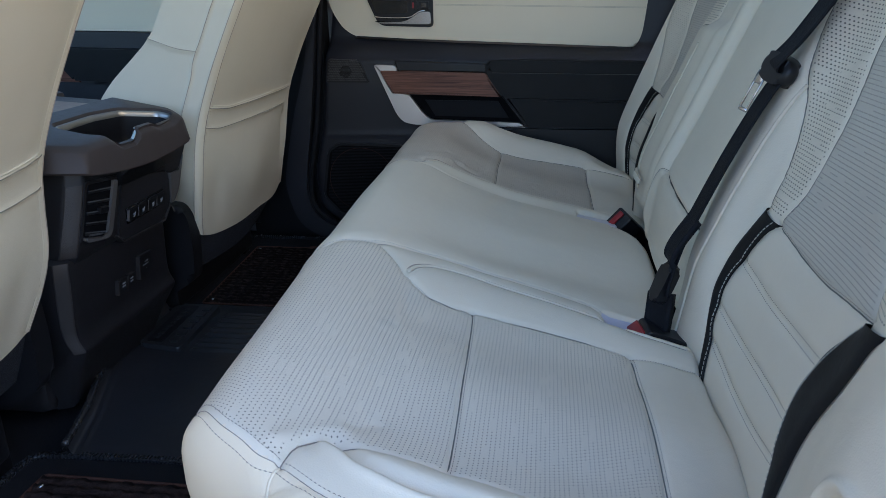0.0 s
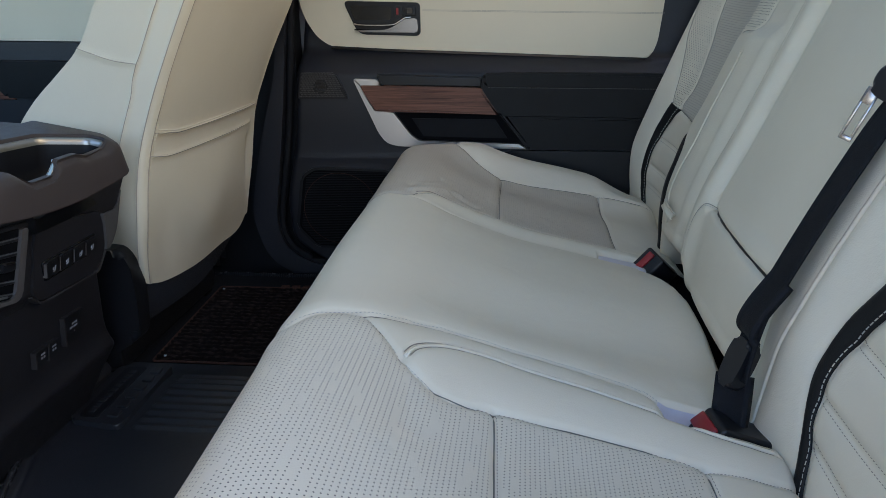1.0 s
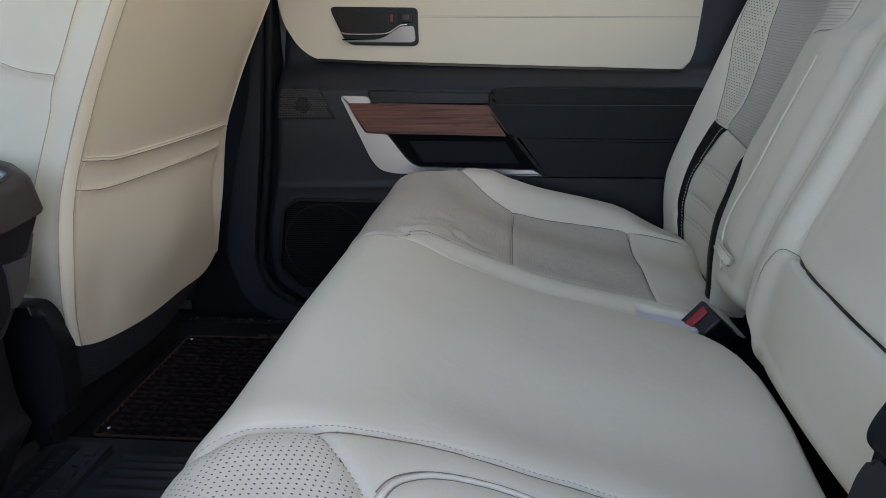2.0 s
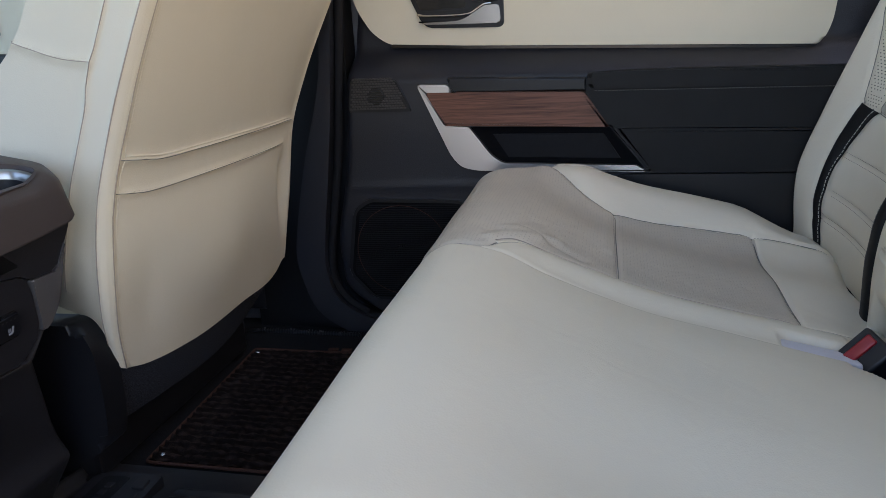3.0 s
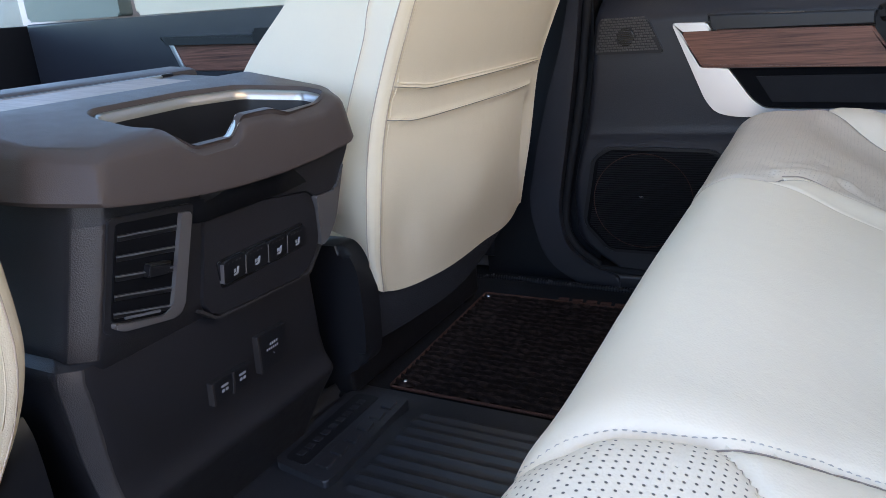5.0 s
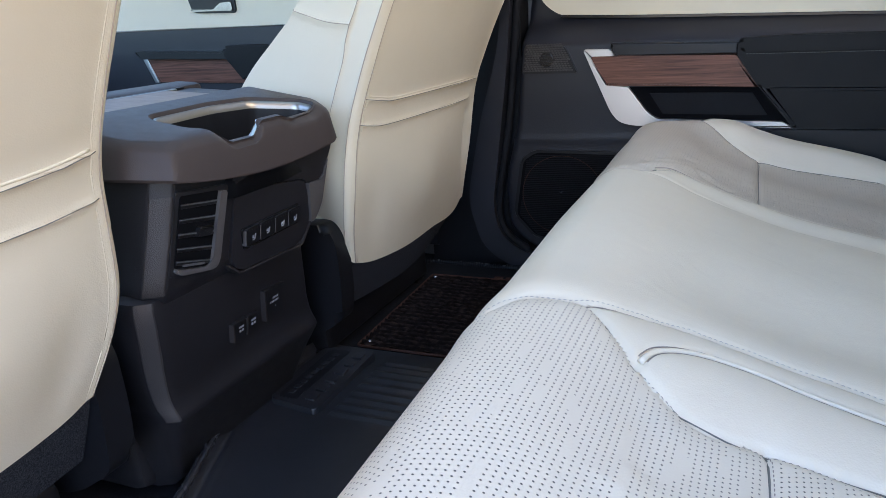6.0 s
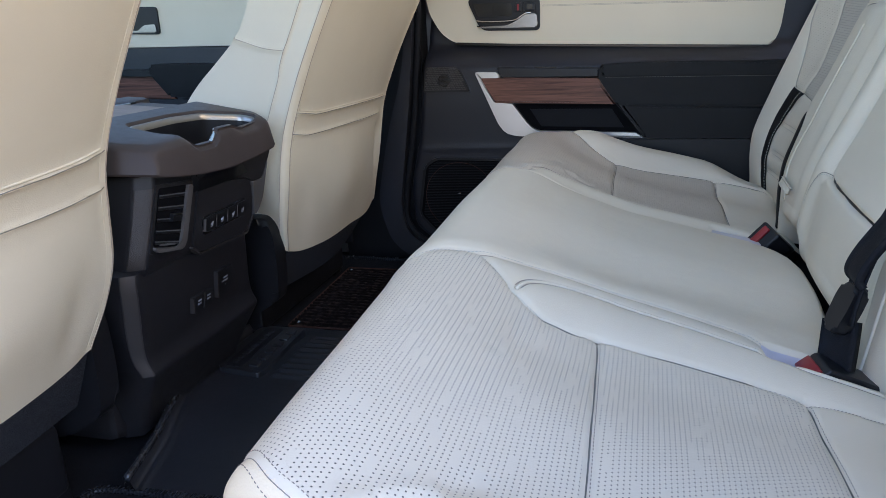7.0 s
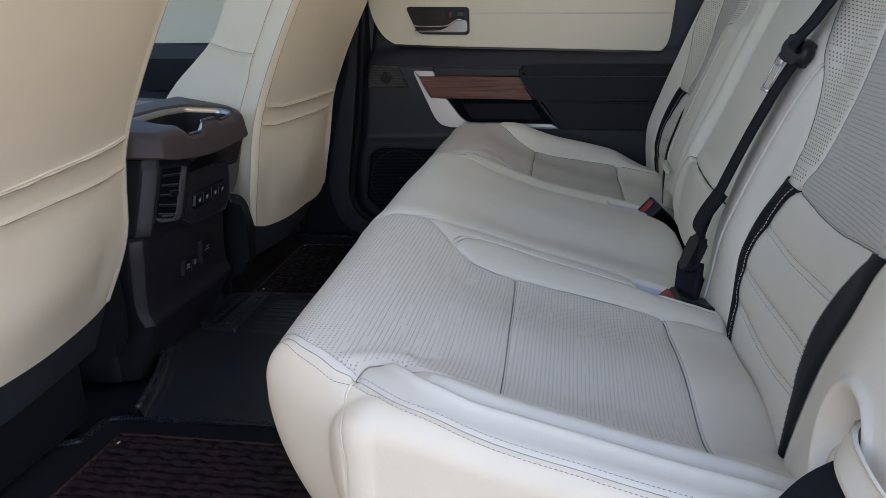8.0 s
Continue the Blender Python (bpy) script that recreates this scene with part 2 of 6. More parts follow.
# near-black; in gaps and openings it stands in for deep shade
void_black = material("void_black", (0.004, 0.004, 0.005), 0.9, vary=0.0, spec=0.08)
slat_grey = material("vent_slat_grey", (0.10, 0.10, 0.105), 0.35, vary=0.05, vscale=30.0, spec=0.6)
rim_silver = material("rim_silver", (0.33, 0.31, 0.28), 0.30, 1.0, vary=0.0)
white_print = material("white_print", (0.29, 0.30, 0.33), 0.5, vary=0.02, vscale=20.0)
lilac_felt = material("lilac_felt", (0.55, 0.53, 0.57), 0.9, vary=0.05, vscale=40.0)
headliner = material("grey_headliner", (0.55, 0.54, 0.51), 0.9, vary=0.03, vscale=5.0)
asphalt = material("concrete_ground", (0.106, 0.070, 0.036), 0.9, vary=0.15, vscale=1.2, grain=0.4, gscale=60.0, gdist=0.004)


def tinted_glass(name, tint):
    """Thin dark window glass: it dims what lies behind it and mirrors a little."""
    m = bpy.data.materials.new(name)
    m.use_nodes = True
    n, l = m.node_tree.nodes, m.node_tree.links
    clear, shine, both = n.new("ShaderNodeBsdfTransparent"), n.new("ShaderNodeBsdfGlossy"), n.new("ShaderNodeMixShader")
    clear.inputs["Color"].default_value = (*tint, 1)
    shine.inputs["Roughness"].default_value = 0.02
    both.inputs["Fac"].default_value = 0.06
    l.new(clear.outputs[0], both.inputs[1])
    l.new(shine.outputs[0], both.inputs[2])
    l.new(both.outputs[0], n["Material Output"].inputs["Surface"])
    return m


dimming_glass = tinted_glass("dimming_glass", (0.30, 0.325, 0.325))
clear_glass = tinted_glass("clear_glass", (0.72, 0.77, 0.75))
body_paint = material("body_paint", (0.30, 0.30, 0.31), 0.3, vary=0.04, vscale=3.0)


# ---- mesh helpers ----
def mesh_object(name, verts, faces, mat, parent=None, label="", smooth=True):
    me = bpy.data.meshes.new(name)
    me.from_pydata([tuple(map(float, p)) for p in verts], [], [tuple(map(int, f)) for f in faces])
    me.update()
    if smooth:
        me.polygons.foreach_set("use_smooth", [True] * len(me.polygons))
    me.materials.append(mat)
    ob = new(name, me)
    if parent is not None:
        ob.parent = parent
    if label:
        tagged(ob, label)
    return ob


def part(name, bm, mat, parent=None, label="", smooth=True):
    me = bpy.data.meshes.new(name)
    bmesh.ops.recalc_face_normals(bm, faces=bm.faces)
    bm.to_mesh(me)
    bm.free()
    if smooth:
        me.polygons.foreach_set("use_smooth", [True] * len(me.polygons))
    me.materials.append(mat)
    ob = new(name, me)
    if parent is not None:
        ob.parent = parent
    if label:
        tagged(ob, label)
    return ob


def thing(name, label, category, group="", kind=""):
    return tagged(new(name), label, category, group, kind)


def sharpen(ob, angle=35):
    ob.data.set_sharp_from_angle(angle=radians(angle))
    ob.modifiers.new("even_faces", "WEIGHTED_NORMAL").keep_sharp = True
    return ob


def spline(pts, n=8):
    """A smooth line through the points."""
    p = np.array(pts, float)
    if len(p) < 3:
        t = np.linspace(0, 1, n * 2)[:, None]
        return p[0] * (1 - t) + p[-1] * t
    q = np.vstack([2 * p[0] - p[1], p, 2 * p[-1] - p[-2]])
    out = []
    for i in range(1, len(q) - 2):
        for k in range(n):
            t = k / n
            out.append(0.5 * (2 * q[i] + (q[i + 1] - q[i - 1]) * t + (2 * q[i - 1] - 5 * q[i] + 4 * q[i + 1] - q[i + 2]) * t * t + (3 * q[i] - q[i - 1] - 3 * q[i + 1] + q[i + 2]) * t ** 3))
    out.append(p[-1])
    return np.array(out)


def smooth_interp(x, xs, ys):
    """Cubic interpolation through knots, flat at the ends."""
    xs, ys = np.array(xs, float), np.array(ys, float)
    m = np.gradient(ys, xs)
    x = np.clip(x, xs[0], xs[-1])
    i = np.clip(np.searchsorted(xs, x) - 1, 0, len(xs) - 2)
    h = xs[i + 1] - xs[i]
    t = (x - xs[i]) / h
    return (2 * t ** 3 - 3 * t ** 2 + 1) * ys[i] + (t ** 3 - 2 * t ** 2 + t) * h * m[i] + (-2 * t ** 3 + 3 * t ** 2) * ys[i + 1] + (t ** 3 - t ** 2) * h * m[i + 1]


def step(x, a, b):
    t = np.clip((x - a) / (b - a), 0, 1)
    return t * t * (3 - 2 * t)


def tube_mesh(points, rad, sides=8, closed=False, flat=1.0, up=None):
    p = np.array(points, float)
    n = len(p)
    tan = np.gradient(p, axis=0) if not closed else np.roll(p, -1, 0) - np.roll(p, 1, 0)
    tan /= np.linalg.norm(tan, axis=1)[:, None] + 1e-12
    ref = np.array(up if up is not None else (0.3, 0.2, 0.93), float)
    a = np.cross(tan, ref)
    a /= np.linalg.norm(a, axis=1)[:, None] + 1e-12
    b = np.cross(a, tan)
    ang = np.linspace(0, 2 * np.pi, sides, endpoint=False)
    v = (p[:, None] + rad * (a[:, None] * np.cos(ang)[None, :, None] + flat * b[:, None] * np.sin(ang)[None, :, None])).reshape(-1, 3)
    f = []
    for i in range(n if closed else n - 1):
        j = (i + 1) % n
        for k in range(sides):
            f.append((i * sides + k, i * sides + (k + 1) % sides, j * sides + (k + 1) % sides, j * sides + k))
    if not closed:
        f.append(tuple(range(sides))[::-1])
        f.append(tuple((n - 1) * sides + k for k in range(sides)))
    return v, f


def tube(name, points, rad, mat, parent, label="", sides=8, closed=False, flat=1.0, up=None):
    v, f = tube_mesh(points, rad, sides, closed, flat, up)
    return mesh_object(name, v, f, mat, parent, label)


def prism(name, outline, axis, lo, hi, mat, parent, label="", bevel=0.002, segs=2, both=False, hole=None):
    """An outline in the plane across axis, given thickness from lo to hi (hi is the seen face), with rounded rims."""
    bm = bmesh.new()
    def place(a, b, c):
        return {"x": (c, a, b), "y": (a, c, b), "z": (a, b, c)}[axis]
    top = [bm.verts.new(place(a, b, hi)) for a, b in outline]
    bot = [bm.verts.new(place(a, b, lo)) for a, b in outline]
    n = len(outline)
    ft = bm.faces.new(top)
    bm.faces.new(bot[::-1])
    for i in range(n):
        j = (i + 1) % n
        bm.faces.new((top[i], bot[i], bot[j], top[j]))
    if bevel:
        edges = [e for e in ft.edges]
        bmesh.ops.bevel(bm, geom=edges, offset=bevel, segments=segs, profile=0.5, affect="EDGES")
    ob = part(name, bm, mat, parent, label)
    return sharpen(ob, 40)


def rounded(outline, rad, n=5):
    """The outline with its corners rounded."""
    p = [np.array(q, float) for q in outline]
    out = []
    for i in range(len(p)):
        a, b, c = p[i - 1], p[i], p[(i + 1) % len(p)]
        r = rad[i] if isinstance(rad, (list, tuple)) else rad
        d1, d2 = a - b, c - b
        r1 = min(r, 0.45 * np.linalg.norm(d1), 0.45 * np.linalg.norm(d2))
        if r1 < 1e-5:
            out.append(tuple(b))
            continue
        s, e = b + d1 / np.linalg.norm(d1) * r1, b + d2 / np.linalg.norm(d2) * r1
        for k in range(n + 1):
            t = k / n
            q = (1 - t) ** 2 * s + 2 * t * (1 - t) * b + t * t * e
            out.append((float(q[0]), float(q[1])))
    return out


def box_mesh(bm, c, s, m=None, bevel=0.0):
    g = bmesh.ops.create_cube(bm, size=1.0)
    mm = Matrix.Translation(c) @ (m or Matrix.Identity(4)) @ Matrix.Diagonal((*s, 1))
    bmesh.ops.transform(bm, matrix=mm, verts=g["verts"])
    if bevel:
        es = {e for v in g["verts"] for e in v.link_edges}
        bmesh.ops.bevel(bm, geom=list(es), offset=bevel, segments=2, profile=0.5, affect="EDGES")


def box(name, c, s, mat, parent=None, label="", m=None, bevel=0.002):
    bm = bmesh.new()
    box_mesh(bm, c, s, m, bevel)
    return sharpen(part(name, bm, mat, parent, label))


class Sheet:
    """A padded, sewn surface over a grid of lengths u and widths v in metres."""

    def __init__(self, u0, u1, v0, v1, cell, fn, flip=False):
        self.us = np.linspace(u0, u1, int(round((u1 - u0) / cell)) + 1)
        self.vs = np.linspace(v0, v1, int(round((v1 - v0) / cell)) + 1)
        self.U, self.V = np.meshgrid(self.us, self.vs, indexing="ij")
        self.P = fn(self.U, self.V)
        self.D = np.zeros_like(self.U)
        self.flip = flip
        self.near = np.full_like(self.U, 9.0)

    def normals(self):
        n = np.cross(np.gradient(self.P, axis=0), np.gradient(self.P, axis=1))
        n /= np.linalg.norm(n, axis=2)[..., None] + 1e-12
        return -n if self.flip else n

    def distance(self, line):
        line = np.array(line, float)
        best = np.full(self.U.shape, 9.0)
        for a, b in zip(line[:-1], line[1:]):
            d = b - a
            t = np.clip(((self.U - a[0]) * d[0] + (self.V - a[1]) * d[1]) / (d @ d + 1e-12), 0, 1)
            best = np.minimum(best, np.hypot(self.U - a[0] - t * d[0], self.V - a[1] - t * d[1]))
        return best

    def groove(self, line, width=0.0035, depth=0.0025, puff=0.0, reach=0.02):
        d = self.distance(line)
        self.near = np.minimum(self.near, d)
        self.D -= depth * np.exp(-(d / width) ** 2)
        if puff:
            self.D += puff * (1 - np.exp(-(d / reach) ** 2)) * np.exp(-(d / (reach * 3)) ** 2)
        return line

    def wrinkle(self, line, width, height):
        d = self.distance(line)
        self.D += height * np.exp(-(d / width) ** 2)

    def settle(self):
        self.P = self.P + self.normals() * self.D[..., None]
        self.N = self.normals()

    def at(self, line):
        line = np.array(line, float)
        i = np.clip((line[:, 0] - self.us[0]) / (self.us[1] - self.us[0]), 0, len(self.us) - 1.001)
        j = np.clip((line[:, 1] - self.vs[0]) / (self.vs[1] - self.vs[0]), 0, len(self.vs) - 1.001)
        a, b = i.astype(int), j.astype(int)
        s, t = (i - a)[:, None], (j - b)[:, None]
        mix = lambda g: g[a, b] * (1 - s) * (1 - t) + g[a + 1, b] * s * (1 - t) + g[a, b + 1] * (1 - s) * t + g[a + 1, b + 1] * s * t
        n = mix(self.N)
        return mix(self.P), n / (np.linalg.norm(n, axis=1)[:, None] + 1e-12)

    def emit(self, parent, label_grid, regions):
        """label_grid: the region number of every cell; regions: name, material and label of each."""
        nu, nv = self.U.shape
        idx = np.arange(nu * nv).reshape(nu, nv)
        quads = np.stack([idx[:-1, :-1], idx[1:, :-1], idx[1:, 1:], idx[:-1, 1:]], -1)
        if self.flip:
            quads = quads[..., ::-1]
        P, UV = self.P.reshape(-1, 3), np.stack([self.U, self.V], -1).reshape(-1, 2)
        perf = np.clip((self.near.reshape(-1) - 0.003) / 0.004, 0, 1)
        made = []
        for k, (name, mat, label) in enumerate(regions):
            q = quads[label_grid == k]
            if not len(q):
                continue
            used, inv = np.unique(q, return_inverse=True)
            q = inv.reshape(-1, 4)
            me = bpy.data.meshes.new(name)
            me.vertices.add(len(used))
            me.vertices.foreach_set("co", P[used].astype(np.float32).ravel())
            me.loops.add(q.size)
            me.loops.foreach_set("vertex_index", q.astype(np.int32).ravel())
            me.polygons.add(len(q))
            me.polygons.foreach_set("loop_start", np.arange(0, q.size, 4, dtype=np.int32))
            me.polygons.foreach_set("use_smooth", np.ones(len(q), bool))
            me.update()
            me.validate()
            layer = me.uv_layers.new(name="UVMap")
            layer.data.foreach_set("uv", UV[used][q.ravel()].astype(np.float32).ravel())
            at = me.attributes.new("perf", "FLOAT", "POINT")
            at.data.foreach_set("value", perf[used].astype(np.float32))
            me.materials.append(mat)
            ob = new(name, me)
            ob.parent = parent
            if label:
                tagged(ob, label)
            made.append(ob)
        return made

    def centres(self):
        return (self.U[:-1, :-1] + self.U[1:, 1:]) / 2, (self.V[:-1, :-1] + self.V[1:, 1:]) / 2

    def stitches(self, parent, lines, mat, length=0.0032, gap=0.0012, rad=0.00040, lift=0.0005, name="stitching", label=""):
        V, F = [], []
        for line in lines:
            line = np.array(line, float)
            fine = spline(line, 6) if len(line) < 12 else line
            p, _ = self.at(fine)
            s = np.concatenate([[0], np.cumsum(np.linalg.norm(np.diff(p, axis=0), axis=1))])
            k = int(s[-1] / (length + gap))
            if k < 1:
                continue
            starts = np.arange(k) * (length + gap)
            at = lambda d: np.stack([np.interp(d, s, fine[:, 0]), np.interp(d, s, fine[:, 1])], -1)
            A, na = self.at(at(starts))
            B, _ = self.at(at(starts + length))
            M, _ = self.at(at(starts + length / 2))
            side = np.cross(B - A, na)
            side /= np.linalg.norm(side, axis=1)[:, None] + 1e-12
            for a, b, mid, nn, sd in zip(A, B, M, na, side):
                o = len(V)
                for q, r, up in ((a, 0.6, -0.0003), (mid, 1.0, lift), (b, 0.6, -0.0003)):
                    V += [q + sd * rad * r + nn * up, q + nn * (rad * 1.1 * r + up), q - sd * rad * r + nn * up]
                for e in (0, 3):
                    F += [(o + e, o + e + 1, o + e + 4, o + e + 3), (o + e + 1, o + e + 2, o + e + 5, o + e + 4)]
        return tagged(mesh_object(name, V, F, mat, parent, label), kind="stuff") if V else None

    def seam(self, parent, lines, mat, rad=0.0008, name="seam", label=""):
        # dark tubes along the sewn joint, also colouring in its shadow gap
        for line in lines:
            p, n = self.at(spline(line, 8) if len(line) < 12 else np.array(line))
            v, f = tube_mesh(p, rad, 5)
            mesh_object(name, v, f, mat, parent, label)

    def patch(self, parent, line_a, line_b, mat, name, label="", lift=0.0032, n=80, m=13, sewn=None):
        """A strip sewn on between two lines."""
        def even(line):
            q = spline(line, 10)
            s = np.concatenate([[0], np.cumsum(np.linalg.norm(np.diff(q, axis=0), axis=1))])
            d = np.linspace(0, s[-1], n)
            return np.stack([np.interp(d, s, q[:, 0]), np.interp(d, s, q[:, 1])], -1)
        A, B = even(line_a), even(line_b)
        V, F, rows, ways = [], [], [], []
        kernel = np.hanning(13)[1:-1] / np.hanning(13)[1:-1].sum()
        for k in range(m):
            t = k / (m - 1)
            p, nn = self.at(A * (1 - t) + B * t)
            p = np.stack([np.convolve(np.pad(p[:, c], 5, mode="reflect", reflect_type="odd"), kernel, mode="valid") for c in range(3)], -1)
            rows.append(p + nn * (lift if 0 < k < m - 1 else 0.4 * lift))
            ways.append(nn)
            V += list(rows[-1])
        if sewn is not None:
            # a sewn line just inside the second edge
            w = rows[m - 1 - sewn] + ways[m - 1 - sewn] * 0.0005
            d = np.concatenate([[0], np.cumsum(np.linalg.norm(np.diff(w, axis=0), axis=1))])
            bm = bmesh.new()
            for a0 in np.arange(0.002, d[-1] - 0.005, 0.0062):
                a, b = (Vector([float(np.interp(q, d, w[:, c])) for c in range(3)]) for q in (a0, a0 + 0.0042))
                m4 = (b - a).to_track_quat("X", "Z").to_matrix().to_4x4()
                box_mesh(bm, (a + b) / 2, ((b - a).length, 0.0007, 0.0010), m4)
            tagged(part("stitching", bm, pale_thread, parent, "pale stitching on black leather", smooth=False), kind="stuff")
        for k in range(m - 1):
            for i in range(n - 1):
                q = (k * n + i, k * n + i + 1, (k + 1) * n + i + 1, (k + 1) * n + i)
                F.append(q)
        return mesh_object(name, V, F, mat, parent, label)

    def piping(self, parent, line, mat, rad=0.002, lift=0.0005, name="piping", label=""):
        p, n = self.at(spline(line, 8) if len(line) < 12 else line)
        return tube(name, p + n * lift, rad, mat, parent, label, sides=8)


def offset_line(line, d):
    line = spline(line, 8) if len(line) < 12 else np.array(line, float)
    t = np.gradient(line, axis=0)
    t /= np.linalg.norm(t, axis=1)[:, None] + 1e-12
    return line + np.stack([-t[:, 1], t[:, 0]], -1) * d


def roll_over(d, r):
    """How far out and how far down a padded edge of radius r has gone after the length d."""
    a = np.minimum(d / r, np.pi / 2)
    return r * np.sin(a), r * (1 - np.cos(a)) + np.maximum(0, d - r * np.pi / 2)


def lumps(U, V, scale, amp, seed=0):
    rng = np.random.RandomState(seed)
    out = np.zeros_like(U)
    for k in range(7):
        a, f, ph = rng.uniform(0, np.pi), rng.uniform(0.6, 1.6) / scale, rng.uniform(0, 6.28)
        out += np.sin(2 * np.pi * f * (U * np.cos(a) + V * np.sin(a)) + ph)
    return out * amp / 7


# ---- the cab and the ground outside ----
ground = box("ground", (0, 0, -0.82), (400, 400, 0.1), asphalt, bevel=0)
tagged(ground, "sunlit pale concrete ground outside the vehicle", "ground", kind="structure")
floor = box("floor", (-0.55, 0.0, -0.06), (3.4, 1.76, 0.09), carpet, bevel=0)
tagged(floor, "black carpeted cab floor", "floor", kind="structure")
roof = thing("ceiling", "light grey fabric headliner round the added roof lamp", "ceiling", kind="structure")
for c, s in (((-0.45, 0.66, 1.20), (2.7, 0.44, 0.05)), ((-0.45, -0.66, 1.20), (2.7, 0.44, 0.05)), ((0.60, 0, 1.20), (0.60, 0.88, 0.05)), ((-1.40, 0, 1.20), (0.80, 0.88, 0.05))):
    box("headliner_panel", c, s, headliner, roof, bevel=0.01)
# opaque slab out of view, closing the opening above the added lamp
box("roof_cover", (-0.35, 0, 1.23), (1.35, 0.92, 0.012), gloss_black, roof, "unseen opaque black cover over the roof lamp", bevel=0.002)


def wall(name, c, s, mat, label):
    return tagged(box(name, c, s, mat, bevel=0.004), label, "wall", kind="structure")


wall("wall_rear", (0.93, 0, 0.24), (0.05, 1.76, 0.64), headliner, "grey trimmed rear wall of the cab below the rear window")
wall("wall_rear_pillar", (0.9, 0.80, 0.88), (0.05, 0.16, 0.64), headliner, "grey rear corner pillar trim")
wall("wall_rear_pillar_near", (0.9, -0.80, 0.88), (0.05, 0.16, 0.64), headliner, "grey rear corner pillar trim")
wall("wall_side_far", (-0.55, 0.945, 0.33), (3.4, 0.05, 0.84), body_paint, "painted steel outer skin of the far side doors")
wall("wall_side_rear_near", (0.80, -0.86, 0.25), (0.30, 0.05, 0.72), body_paint, "painted steel rear quarter of the cab")
wall("wall_side_front_near", (-1.35, -0.86, 0.25), (1.55, 0.05, 0.72), body_paint, "painted steel front door on the open side")
wall("pillar_near", (-0.56, -0.84, 0.58), (0.10, 0.07, 1.2), satin_black, "black door pillar beside the open door")
open_door = thing("door_3", "open near rear door swung out beside the camera", "door", kind="structure")
box("lower_panel", (-0.545, -1.40, 0.22), (0.07, 0.94, 0.58), door_plastic, open_door, "charcoal plastic lower door panel", bevel=0.02)
box("upper_panel", (-0.550, -1.40, 0.62), (0.06, 0.94, 0.22), door_beige, open_door, "cream leatherette upper door panel", bevel=0.02)
box("window_frame", (-0.555, -0.945, 0.96), (0.04, 0.04, 0.46), satin_black, open_door, "black window frame", bevel=0.006)
box("window_frame", (-0.555, -1.845, 0.96), (0.04, 0.04, 0.46), satin_black, open_door, "black window frame", bevel=0.006)
box("window_frame", (-0.555, -1.395, 1.205), (0.04, 0.94, 0.04), satin_black, open_door, "black window frame", bevel=0.006)
wall("pillar_far_top", (-0.56, 0.88, 0.91), (0.12, 0.07, 0.58), satin_black, "dark pillar between the far side windows")
# panes added out of view; the dark ones cut light from far side and rear
window_1 = tagged(box("window_1", (0.19, 0.945, 0.965), (1.38, 0.005, 0.44), dimming_glass, bevel=0), "unseen dark glass added in the far rear door", "window", kind="structure")
window_2 = tagged(box("window_2", (-1.33, 0.945, 0.965), (1.42, 0.005, 0.44), clear_glass, bevel=0), "lightly tinted glass of the far front door", "window", kind="structure")
window_3 = tagged(box("window_3", (0.93, 0, 0.87), (0.005, 1.44, 0.62), dimming_glass, bevel=0), "unseen dark glass added in the rear window", "window", kind="structure")
window_4 = tagged(box("window_4", (-2.05, 0, 0.88), (0.005, 1.76, 0.62), clear_glass, bevel=0), "clear windscreen glass above the dashboard", "window", kind="structure")
wall("wall_front", (-2.05, 0, 0.24), (0.06, 1.76, 0.66), satin_black, "black dashboard wall under the windscreen")
sill = box("door_sill", (0.05, -0.86, -0.12), (1.15, 0.09, 0.12), satin_black, bevel=0.01)
tagged(sill, "black plastic door sill under the open door", "sill", kind="structure")

# ---- rear bench: cushions ----
TOP_X = (-0.13, -0.085, -0.037, 0.011, 0.055, 0.10, 0.20, 0.295, 0.355, 0.385, 0.41, 0.44)
TOP_Z = (0.342, 0.343, 0.333, 0.3065, 0.285, 0.268, 0.243, 0.220, 0.206, 0.194, 0.165, 0.12)


def seat_top(x):
    return smooth_interp(x, TOP_X, TOP_Z)


def front_line(y):
    return -0.1265 - 0.022 * y


FRONT_R, SIDE_R = 0.048, 0.03


